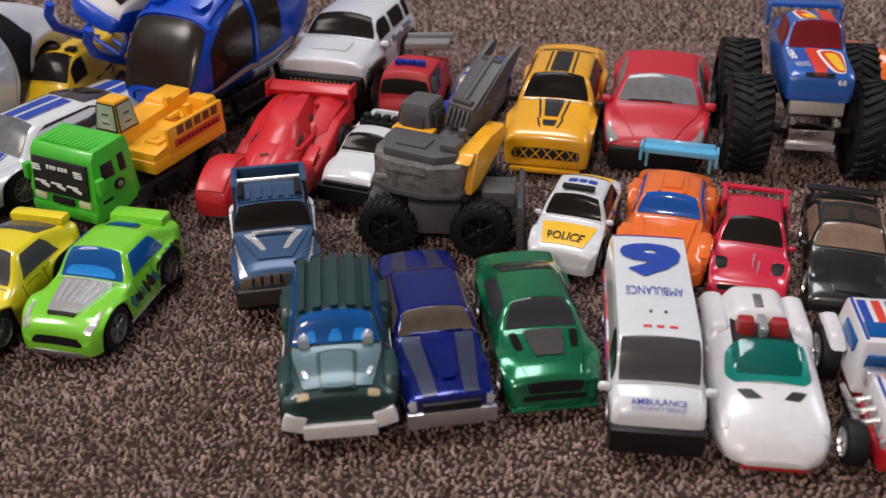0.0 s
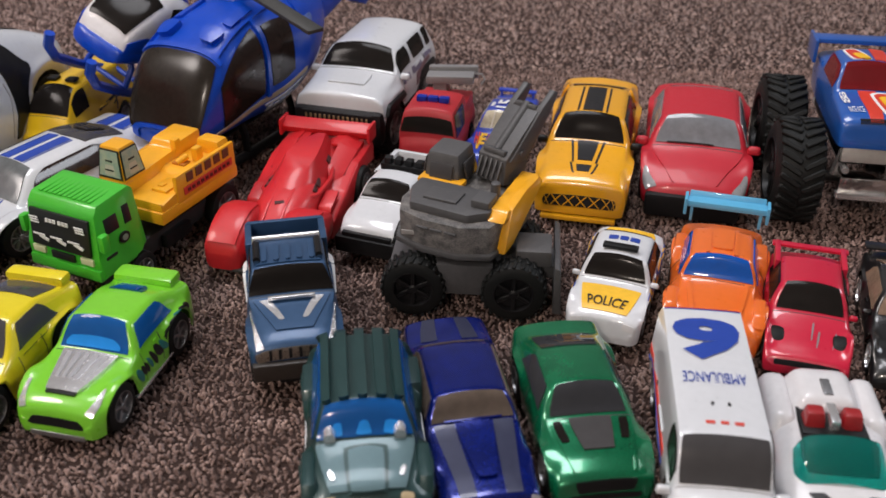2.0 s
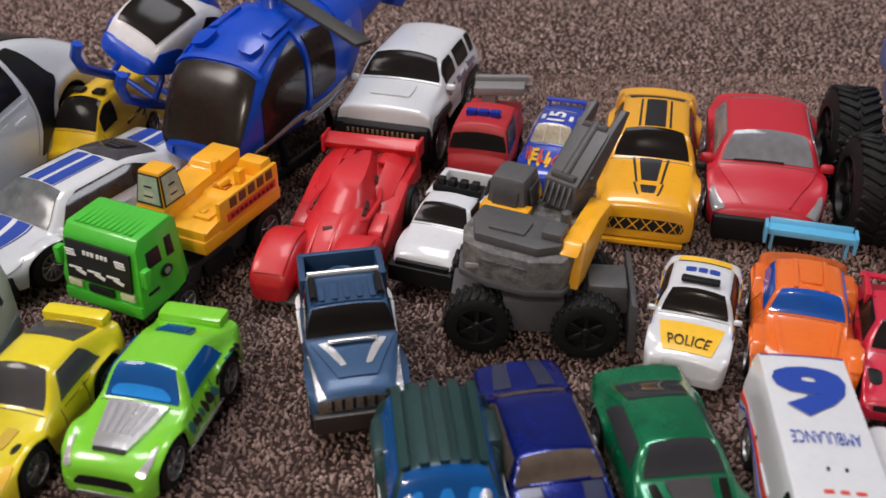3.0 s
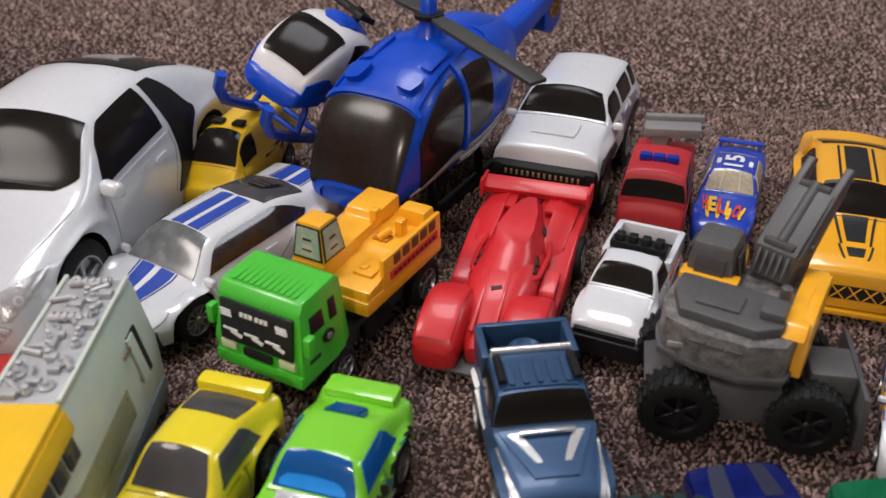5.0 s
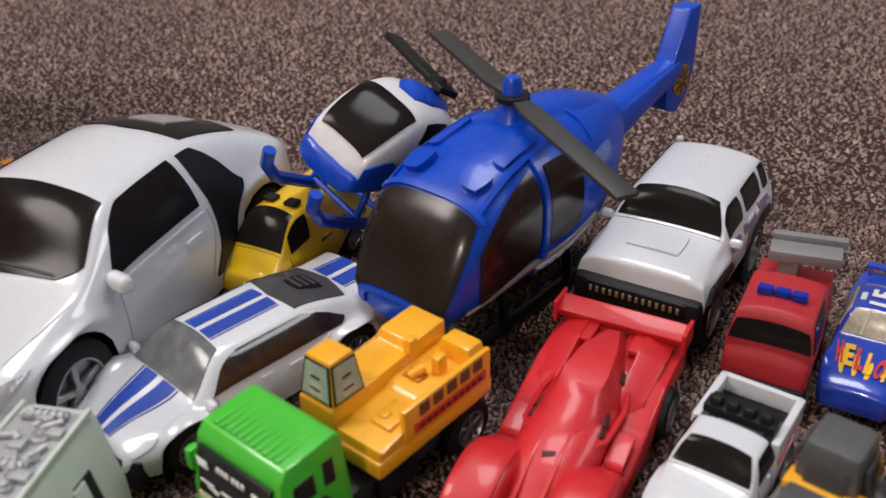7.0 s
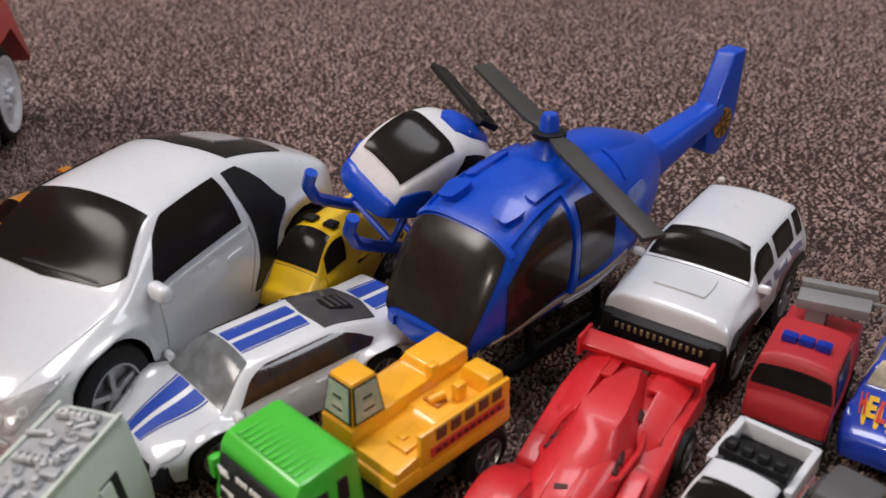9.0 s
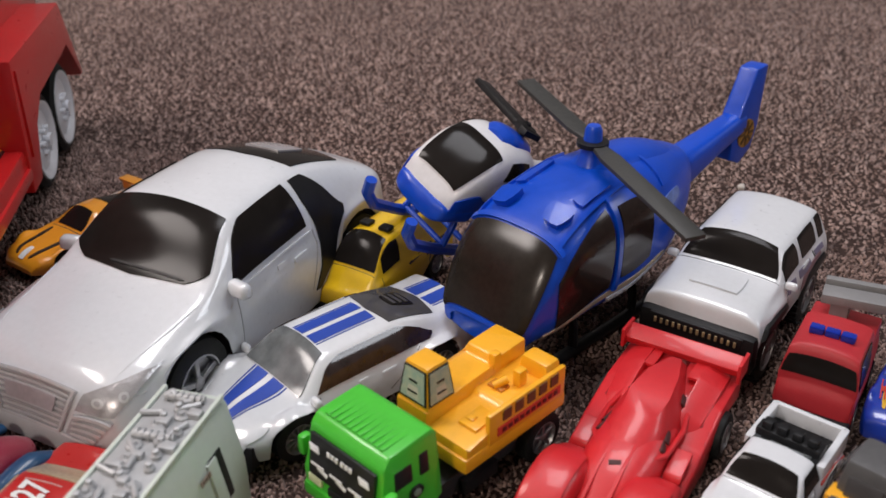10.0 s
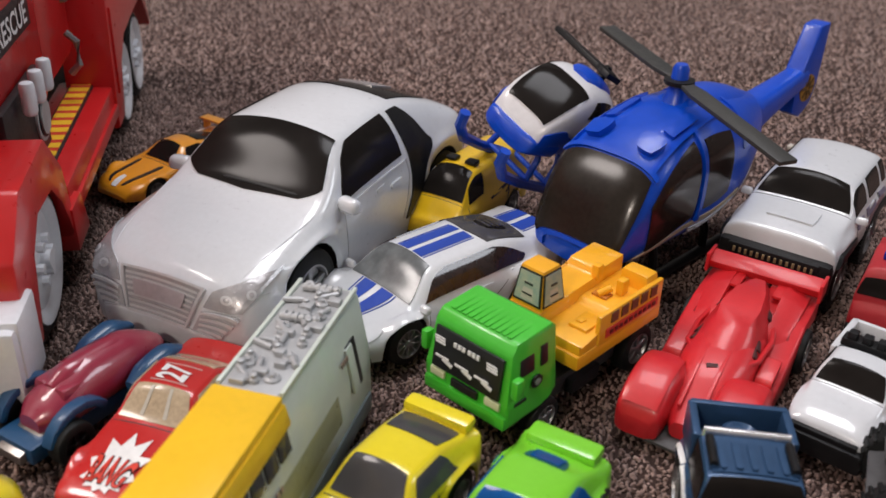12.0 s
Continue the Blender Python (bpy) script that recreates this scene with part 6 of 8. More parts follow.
part("front_screen", box((0, 0.0005, 0.0255), (0.0255, 0.0155, 0.0010), 0.0003, m=slope), INKBLACK, ob, "black printed windscreen")
for k in (-1, 1):
    for j in range(3):
        part("screen_print", box((k * 0.0098, -0.0006 + 0.0001 * j, 0.0305 - j * 0.0012), (0.0038, 0.0005, 0.0003), 0, m=slope), INKWHITE, ob)
for i, x in enumerate((-0.0042, -0.0026, -0.0010, 0.0012, 0.0028, 0.0044)):
    part("maker_mark", box((x, -0.0003, 0.0302), (0.0011, 0.0016, 0.0003), 0, m=slope), INKWHITE, ob)
for i, x in enumerate((-0.0085, -0.001, 0.0065)):
    part("screen_print", box((x, -0.0009, 0.0232), (0.0052, 0.0008, 0.0004), 0.0002, m=slope), INKWHITE, ob)
    part("screen_print", box((x + 0.002, -0.0009, 0.0219), (0.0042, 0.0013, 0.0004), 0.0002, m=slope @ pose(0, 0, 0, 0, 0, -20)), INKWHITE, ob)
for k in (-1, 1):
    part("headlight", box((k * 0.0105, -0.0002, 0.0155), (0.0055, 0.0012, 0.0030), 0.0004), mat("cream_lens", (0.62, 0.66, 0.42), 0.4), ob)
    part("cab_window", box((k * 0.01475, 0.0085, 0.0285), (0.0008, 0.0062, 0.0066), 0.0003, m=pose(0, 0, 0, 0, k * -5)), INKBLACK, ob)
    part("cab_window", box((k * 0.01475, 0.0160, 0.0290), (0.0008, 0.0032, 0.0078), 0.0003, m=pose(0, 0, 0, 0, k * -5)), INKBLACK, ob)
    part("door_badge", lathe(bmesh.new(), [(-0.0003, 0.0001), (-0.0003, 0.0024), (0.0003, 0.0024), (0.0003, 0.0001)], 20, "x", (k * 0.01575, 0.0125, 0.0205)), INKBLACK, ob)
    part("badge_core", lathe(bmesh.new(), [(-0.0003, 0.0001), (-0.0003, 0.0013), (0.0003, 0.0013), (0.0003, 0.0001)], 16, "x", (k * 0.0160, 0.0125, 0.0205)), mat("grey_mark", (0.25, 0.3, 0.25), 0.4), ob)
    part("side_mark", box((k * 0.0158, 0.0055, 0.0160), (0.0004, 0.005, 0.0012), 0), INKBLACK, ob)
    part("mirror", box((k * 0.0172, 0.0020, 0.0245), (0.0026, 0.0035, 0.0075), 0.001), GREEN, ob)
    for y, r in ((0.0190, 0.0066), (0.0670, 0.0085)):
        wheel_at(ob, k * 0.0128, y, r, r, 0.0058, STEEL, "five", k)
    part("tool_box", box((k * 0.0125, 0.040, 0.0095), (0.004, 0.014, 0.005), 0.0006), BLACK, ob)
part("front_panel", box((0, -0.0004, 0.0150), (0.0100, 0.0010, 0.0032), 0.0003), INKBLACK, ob)
part("bumper", box((0, 0.0006, 0.0098), (0.0310, 0.0030, 0.0050), 0.0008), GREEN, ob)
SQUAT = Matrix.Translation((0, 0, 0.00618)) @ Matrix.Diagonal((1, 1, 0.843, 1))
for piece in ob.children:
    if piece.name.split(".")[0] in ("cab", "roof_rib", "front_screen", "screen_print", "maker_mark", "headlight", "cab_window", "door_badge", "badge_core", "side_mark", "mirror", "front_panel", "bumper"):
        piece.matrix_basis = SQUAT @ piece.matrix_basis
RIG = Matrix.Translation((0.0036, 0.0070, 0.0)) @ Matrix.Diagonal((0.89, 0.85, 0.96, 1))
part("digger_bed", box((0.0010, 0.0520, 0.0225), (0.0300, 0.0520, 0.0052), 0.0010), AMBER, ob, "yellow plastic bed", RIG)
part("digger_deck", prism([(0.0270, 0.0235), (0.0270, 0.0285), (0.0480, 0.0300), (0.0500, 0.0315), (0.0775, 0.0325), (0.0775, 0.0235)], -0.0145, 0.0155, 0.0010), AMBER, ob, "", RIG)
part("digger_shoulder", prism([(0.0262, 0.0250), (0.0262, 0.0335), (0.0440, 0.0345), (0.0600, 0.0345), (0.0615, 0.0375), (0.0770, 0.0380), (0.0770, 0.0250)], -0.0148, -0.0012, 0.0010), AMBER, ob, "raised yellow shoulder", RIG)
part("digger_cab", box((-0.0078, 0.0335, 0.0400), (0.0138, 0.0135, 0.0135), 0.0008, 0.70, 0.70), AMBER, ob, "yellow operator cab", RIG)
PRINT = mat("picture_print", (0.26, 0.48, 0.50), 0.4, vary=0.35, scale=420, second=(0.52, 0.50, 0.34))
for turn in (0, 90):
    face = Matrix.Translation((-0.0078, 0.0335, 0.0)) @ pose(0, 0, 0, 0, 0, turn)
    part("cab_print", box((0, -0.00585, 0.0402), (0.0122, 0.0004, 0.0112), 0, 0.76, m=pose(0, 0, 0, -8.3)), INKBLACK, ob, "black outlined window print", RIG @ face)
    part("cab_picture", box((0, -0.00600, 0.0403), (0.0106, 0.0005, 0.0098), 0, 0.78, m=pose(0, 0, 0, -8.3)), PRINT, ob, "pale teal printed window", RIG @ face)
    part("seat_print", box((0, -0.00640, 0.0380), (0.0052, 0.0004, 0.0040), 0, 0.8, m=pose(0, 0, 0, -8.3)), mat("cream_bar", (0.5, 0.47, 0.4), 0.4), ob, "", RIG @ face)
    part("seat_line", box((0, -0.00670, 0.0380), (0.0040, 0.0003, 0.0005), 0, m=pose(0, 0, 0, -8.3)), INKBLACK, ob, "", RIG @ face)
    part("seat_line", box((0, -0.00615, 0.0415), (0.0034, 0.0004, 0.0006), 0, m=pose(0, 0, 0, -8.3)), INKBLACK, ob, "", RIG @ face)
part("engine_block", box((0.0085, 0.0725, 0.0345), (0.0120, 0.0090, 0.0060), 0.0012, 0.9, 0.8), AMBER, ob, "", RIG)
# Deck slot laid on flat, with its shadow put in as darker amber.
part("crane_slot", box((0.0040, 0.0560, 0.0319), (0.0062, 0.0046, 0.0010), 0.0002), mat("slot_shadow_amber", (0.45, 0.16, 0.01), 0.5), ob, "", RIG)
part("socket_lever", rod(bmesh.new(), (0.0035, 0.0540, 0.0325), (0.0062, 0.0580, 0.0345), 0.0014, 10), AMBER, ob, "", RIG)
part("crane_post", box((0.0082, 0.0620, 0.0345), (0.0030, 0.0042, 0.0055), 0.0006), AMBER, ob, "", RIG)
part("crane_post", box((-0.0020, 0.0610, 0.0365), (0.0030, 0.0036, 0.0055), 0.0006), AMBER, ob, "", RIG)
part("step_panel", box((0.0088, 0.0400, 0.0296), (0.0075, 0.0110, 0.0012), 0.0004), AMBER, ob, "", RIG)
part("panel_latch", box((0.0075, 0.0385, 0.0302), (0.0026, 0.0030, 0.0012), 0.0003), AMBER, ob, "", RIG)
part("side_panel", box((0.0152, 0.0570, 0.0300), (0.0020, 0.0400, 0.0110), 0.0007), AMBER, ob, "", RIG)
for i in range(5):
    part("panel_window", box((0.0164, 0.0455 + i * 0.0062, 0.0330), (0.0004, 0.0040, 0.0036), 0), mat("brown_print", (0.12, 0.05, 0.02), 0.4), ob, "", RIG)
part("panel_stripe", box((0.0164, 0.0575, 0.0282), (0.0004, 0.0330, 0.0030), 0), INKRED, ob, "", RIG)
for i in range(10):
    part("panel_mark", box((0.0167, 0.0440 + i * 0.0030, 0.0282), (0.0003, 0.0018, 0.0013), 0), mat("dark_red_mark", (0.10, 0.01, 0.01), 0.4), ob, "", RIG)

# grey and yellow wheeled excavator
GREY = mat("charcoal_plastic", (0.078, 0.078, 0.081), 0.45, vary=0.25, scale=60, bump=0.2)
GREYW = mat("worn_charcoal_plastic", (0.078, 0.078, 0.081), 0.5, vary=0.3, scale=260, bump=0.25, second=(0.22, 0.21, 0.20), sharp=0.25)
ob = toy("excavator", "charcoal and yellow wheeled toy excavator with raised boom", "toy excavator", 0.0025, 0.3165, -25)
UP = Matrix.Translation((0, 0, 0.0047)) @ Matrix.Diagonal((1, 1, 0.74, 1))
UPB = Matrix.Translation((0, 0, 0.0108)) @ Matrix.Diagonal((1, 1, 0.58, 1))
under = pose(0.0040, -0.0040, 0, 0, 0, -70.4)
part("undercarriage", prism([(-0.024, 0.008), (-0.026, 0.014), (-0.012, 0.019), (0.012, 0.019), (0.026, 0.015), (0.026, 0.008), (0.010, 0.006), (-0.010, 0.006)], -0.0105, 0.0105, 0.001), GREY, ob, "", under)
part("slew_base", lathe(bmesh.new(), [(0.0185, 0.010), (0.0235, 0.012), (0.0245, 0.012)], 26, "z"), GREY, ob)
for sx in (-1, 1):
    part("side_plate", prism([(-0.009, 0.0195), (-0.006, 0.008), (0.006, 0.008), (0.010, 0.0195)], sx * 0.0108, sx * 0.0150, 0.0007), GREY, ob, "", under)
    for y in (-0.0165, 0.0170):
        tyre, rim = wheel_meshes(0.0106, 0.0085, "chunky", BLACK)
        t = part("wheel", tyre, RUBBER, ob, "big black treaded wheel", under @ pose(sx * 0.0135, y, 0.0106, 0, 0, 0 if sx < 0 else 180))
        part("rim", rim, BLACK, t)
        add_lugs(t, 0.0106, 0.0085, "chunky")
part("blade", prism([(0.0300, 0.003), (0.0330, 0.0025), (0.0320, 0.0200), (0.0300, 0.0210)], -0.0160, 0.0160, 0.0006), GREY, ob, "charcoal dozer blade", under)
part("blade_arm", box((0, 0.0265, 0.0130), (0.012, 0.010, 0.005), 0.0008), GREY, ob, "", under)
part("rear_box", box((0.004, 0.0230, 0.0205), (0.0130, 0.0120, 0.0060), 0.001), GREY, ob, "", under)
upper = plate([(-0.0185, -0.0080), (-0.0150, -0.0165), (-0.0050, -0.0195), (0.0080, -0.0195), (0.0170, -0.0155), (0.0190, -0.0060), (0.0180, 0.0190), (-0.0180, 0.0190)], 0.0250, 0.0400, 0.0012)
part("house", upper, GREYW, ob, "worn charcoal counterweight body", UP)
part("house_skirt", plate([(-0.0195, -0.0080), (-0.0160, -0.0175), (-0.0050, -0.0208), (0.0080, -0.0208), (0.0180, -0.0165), (0.0200, -0.0060), (0.0190, 0.0180), (-0.0190, 0.0180)], 0.0240, 0.0268, 0.0007), GREY, ob, "", UP)
part("bonnet", plate([(-0.0165, -0.0050), (-0.0120, -0.0150), (0.0090, -0.0160), (0.0150, -0.0110), (0.0150, 0.0030), (-0.0165, 0.0030)], 0.0395, 0.0440, 0.0013), GREY, ob, "", UP)
part("bonnet_hatch", box((-0.0030, -0.0070, 0.0444), (0.0120, 0.0080, 0.0014), 0.0005), GREY, ob, "", UP)
part("bonnet_block", box((0.0110, -0.0060, 0.0455), (0.0065, 0.0080, 0.0040), 0.0008), GREY, ob, "", UP)
part("exhaust", lathe(bmesh.new(), [(0.044, 0.0018), (0.050, 0.0016), (0.0505, 0.001)], 12, "z", (0.0120, 0.0010, 0)), GREY, ob, "", UP)
for i in range(3):
    part("grab_rail", box((-0.0050 + i * 0.005, -0.0198, 0.0362), (0.0042, 0.001, 0.001), 0.0003), GREY, ob, "", UP)
part("wear_patch", box((-0.0105, -0.0186, 0.0310), (0.0050, 0.0006, 0.0022), 0.0002, m=pose(0, 0, 0, 0, 0, 16)), mat("grey_scrape", (0.32, 0.31, 0.30), 0.6, vary=0.3, scale=300), ob, "pale scraped patch", UP)
part("side_cover", prism([(-0.0120, 0.0250), (-0.0060, 0.0440), (0.0060, 0.0460), (0.0190, 0.0450), (0.0230, 0.0400), (0.0130, 0.0360), (-0.0040, 0.0250)], 0.0180, 0.0212, 0.0008), AMBER, ob, "yellow side cover", UP)
part("deck_trim", box((-0.0095, 0.0050, 0.0422), (0.0165, 0.0060, 0.0030), 0.0008), AMBER, ob, "yellow deck trim", UP)
part("deck_cover", prism([(-0.0120, 0.0400), (-0.0080, 0.0440), (0.0200, 0.0455), (0.0200, 0.0400)], 0.0140, 0.0205, 0.0010), AMBER, ob, "yellow deck cover", UP)
part("cab", box((-0.0100, 0.0130, 0.0465), (0.0145, 0.0165, 0.0180), 0.0020, 0.82, 0.78), GREY, ob, "charcoal operator cab", UP)
part("cab_window", box((-0.0100, 0.0053, 0.0470), (0.0085, 0.0008, 0.0070), 0.0003, m=pose(0, 0, 0, -11)), GREYGLASS, ob, "", UP)
part("cab_window", box((-0.0024, 0.0130, 0.0470), (0.0008, 0.0090, 0.0080), 0.0003, m=pose(0, 0, 0, 0, -9)), GREYGLASS, ob, "", UP)
part("cab_window", box((-0.0176, 0.0130, 0.0470), (0.0008, 0.0090, 0.0080), 0.0003, m=pose(0, 0, 0, 0, 9)), GREYGLASS, ob, "", UP)
# the boom is folded up, its back towards the counterweight
boom = UPB @ pose(0.0065, 0.0180, 0.0400, -14, 0, -14)
part("boom", prism([(-0.0060, 0.000), (-0.0075, 0.0150), (0.0060, 0.0420), (0.0095, 0.0410), (0.0060, 0.0150), (0.0060, 0.000)], -0.0060, 0.0060, 0.0007), GREY, ob, "charcoal ribbed boom", boom)
for i in range(5):
    part("boom_rib", box((-0.0042 + i * 0.0021, -0.0078, 0.0080), (0.0008, 0.0010, 0.0110), 0.0002, m=pose(0, 0, 0, -6)), GREY, ob, "", boom)
for k in (-1, 1):
    part("boom_cheek", prism([(-0.0060, 0.0140), (0.0075, 0.0440), (0.0130, 0.0540), (0.0160, 0.0530), (0.0130, 0.0420), (0.0040, 0.0140)], k * 0.0045, k * 0.0068, 0.0006), GREY, ob, "boom side cheek", boom)
    part("pin", lathe(bmesh.new(), [(-0.0006, 0.0005), (-0.0006, 0.0017), (0.0006, 0.0017), (0.0006, 0.0005)], 12, "x", (k * 0.0070, 0.0000, 0.0190)), GREY, ob, "", boom)
part("piston", rod(bmesh.new(), (0, -0.0050, 0.0190), (0, 0.0085, 0.0450), 0.0017, 12), GREY, ob, "", boom)
part("piston_clamp", box((0, -0.0060, 0.0180), (0.0090, 0.0030, 0.0030), 0.0006), GREY, ob, "", boom)
part("piston_clamp", box((0, 0.0080, 0.0430), (0.0090, 0.0030, 0.0030), 0.0006), GREY, ob, "", boom)

# monster truck
MBLUE = paint("race_blue_paint", (0.015, 0.10, 0.42))
ob = toy("monster_truck", "blue and red monster truck on huge black treaded tyres", "toy truck", 0.1550, 0.3480, heading(0.1500, 0.3480, 0.1620, 0.4200))
for y in (0.0160, 0.0620):
    for k in (-1, 1):
        tyre, rim = wheel_meshes(0.0195, 0.0175, "monster", BLACK)
        t = part("wheel", tyre, RUBBER, ob, "huge black chevron-treaded tyre", pose(k * 0.0248, y, 0.0195, 0, 0, 0 if k < 0 else 180))
        part("rim", rim, BLACK, t)
        add_lugs(t, 0.0195, 0.0175, "monster")
    part("axle_tube", rod(bmesh.new(), (-0.024, y, 0.018), (0.024, y, 0.018), 0.0022, 12), BLACK, ob)
s = Shell(form(nose_z=0.42, hood_z=0.52, cowl=0.34, rf=0.46, rr=0.66, deck=0.74, deck_z=0.66, tail_z=0.64, belt=0.54, roof_w=0.70, cowl_z=0.58, nose_w=0.92, low=0.16, hood_w=0.7, belt_w=0.94), 0.068, 0.0272, 0.0240, (), 0.02, 0.0)
LIFT = Matrix.Translation((0, 0.040, 0.0340))


def on_truck(name, bm, material, label=""):
    if isinstance(bm, bmesh.types.BMesh):
        bmesh.ops.transform(bm, matrix=LIFT, verts=bm.verts)
    else:
        bm.transform(LIFT)
    return part(name, bm, material, ob, label)


on_truck("body", s.skin(), MBLUE)
on_truck("windscreen", s.patch(3.1, 3.92, -0.29, 0.29), glass("red_window", (0.16, 0.012, 0.015)), "dark red windscreen")
for k in (-1, 1):
    on_truck("side_window", s.patch(3.5, 5.2, k * 0.36, k * 0.5), glass("red_window", (0.16, 0.012, 0.015)))
on_truck("bonnet_stripe", s.patch(1.1, 3.05, -0.10, 0.06, -0.10, 0.06, 0.0003, 0), INKRED)
on_truck("roof_stripe", s.patch(4.0, 5.0, 0.06, 0.24, None, None, 0.0003, 0), INKRED)
on_truck("flame_print", s.patch(1.5, 2.98, 0.14, 0.33, -0.04, 0.27, 0.0004, 0.6), INKWHITE)
on_truck("flame_print", s.patch(1.6, 2.9, 0.17, 0.315, 0.0, 0.24, 0.0006, 0.6), INKRED)
on_truck("flame_print", s.patch(1.7, 2.75, 0.20, 0.30, 0.05, 0.19, 0.0008, 0.5), INKYELLOW)
on_truck("flame_print", s.patch(4.02, 4.9, -0.2, 0.05, -0.27, -0.1, 0.0004, 0.5), INKWHITE)
on_truck("flame_print", s.patch(4.02, 4.8, -0.17, 0.02, -0.24, -0.12, 0.0006, 0.5), INKRED)
on_truck("flame_print", s.patch(4.02, 4.45, -0.12, 0.02, -0.18, -0.06, 0.0008, 0.5), INKYELLOW)
on_truck("bonnet_number", s.text("68", 2.45, 2.95, -0.32, -0.22, 0.0005, False, 0.02), INKWHITE, "white number sixty-eight")
on_truck("bonnet_sign", s.text("RACE ACE", 2.0, 2.3, -0.31, -0.13, 0.0005, False), INKWHITE, "white lettering")
on_truck("nose_number", s.text("68", 0.5, 0.9, 0.2, 0.34, 0.0005, False, 0.02), INKWHITE, "white number sixty-eight")
for i in range(4):
    on_truck("nose_slot", s.patch(0.98 + i * 0.13, 1.04 + i * 0.13, -0.22, 0.16, None, None, 0.0005, 0.1, 3, 8), INKBLACK)
part("rear_wing", box((0, 0.0720, 0.0545), (0.0310, 0.0080, 0.0020), 0.0006), MBLUE, ob)
for k in (-1, 1):
    part("wing_end", box((k * 0.0150, 0.0700, 0.0515), (0.0014, 0.0150, 0.0095), 0.0005), MBLUE, ob)
    part("shock", rod(bmesh.new(), (k * 0.010, 0.014, 0.020), (k * 0.0085, 0.010, 0.036), 0.0015, 10), CHROME, ob, "silver shock absorber")
    part("frame_rail", rod(bmesh.new(), (k * 0.0085, 0.004, 0.026), (k * 0.0085, 0.074, 0.026), 0.0014, 8), CHROME, ob)
part("skid_plate", box((0, 0.0080, 0.0315), (0.0210, 0.0030, 0.0065), 0.0006, m=pose(0, 0, 0, -12)), mat("silver_plastic", (0.55, 0.53, 0.50), 0.35, 0.6, vary=0.1), ob, "silver plastic skid plate")
part("front_axle_case", box((0, 0.0100, 0.0190), (0.0185, 0.0080, 0.0065), 0.0012), mat("crumpled_chrome", (0.7, 0.68, 0.66), 0.18, 1.0, vary=0.2, scale=300, bump=0.9, bscale=500), ob, "chrome axle case")
part("axle_bar", box((0, 0.0060, 0.0150), (0.0200, 0.0030, 0.0030), 0.0008), CHROME, ob)
part("belly", box((0, 0.040, 0.0300), (0.020, 0.060, 0.008), 0.001), BLACK, ob)

# blue helicopter
HBLUE = mat("helicopter_blue_plastic", (0.0, 0.058, 0.50), 0.34, coat=0.2, vary=0.12, scale=40, bump=0.03, bscale=200)
ob = toy("helicopter", "large royal blue plastic helicopter with smoked canopy and grey rotor", "toy helicopter", -0.1105, 0.4020, heading(-0.1110, 0.4030, -0.0445, 0.5390))
hull = Blob([(-0.0180, 0.0240, 0.0110, 0.003, 0.004, 2.8), (-0.0165, 0.0255, 0.0172, 0.005, 0.006, 3.0), (-0.0100, 0.0325, 0.0200, 0.0120, 0.0125, 3.2), (-0.0030, 0.0372, 0.0218, 0.0165, 0.018, 3.2), (0.0065, 0.0410, 0.0228, 0.0192, 0.023, 3.0), (0.022, 0.043, 0.0230, 0.0220, 0.026, 2.8), (0.038, 0.043, 0.0235, 0.0240, 0.027, 2.7), (0.058, 0.043, 0.0220, 0.0235, 0.025, 2.5), (0.078, 0.044, 0.0165, 0.0190, 0.018, 2.4), (0.090, 0.046, 0.0105, 0.013, 0.009, 2.4), (0.094, 0.047, 0.0070, 0.009, 0.005, 2.4)])
part("hull", hull.skin(8, 20), HBLUE, ob)
part("windscreen", hull.patch(0.70, 3.25, -0.47, 0.47, -0.27, 0.27, 0.0006, 0.12, 20, 18), mat("canopy_smoke", (0.018, 0.014, 0.011), 0.20, 0, 0.0, 0.4, 60, spec=0.3), ob, "glossy smoked windscreen")
part("brow", hull.patch(3.32, 3.50, -0.30, 0.30, None, None, 0.0012, 0.1, 4, 18), HBLUE, ob, "blue brow above the windscreen")
part("belly_lip", hull.patch(0.15, 0.62, -0.62, 0.62, -0.56, 0.56, 0.0010, 0.2), HBLUE, ob)
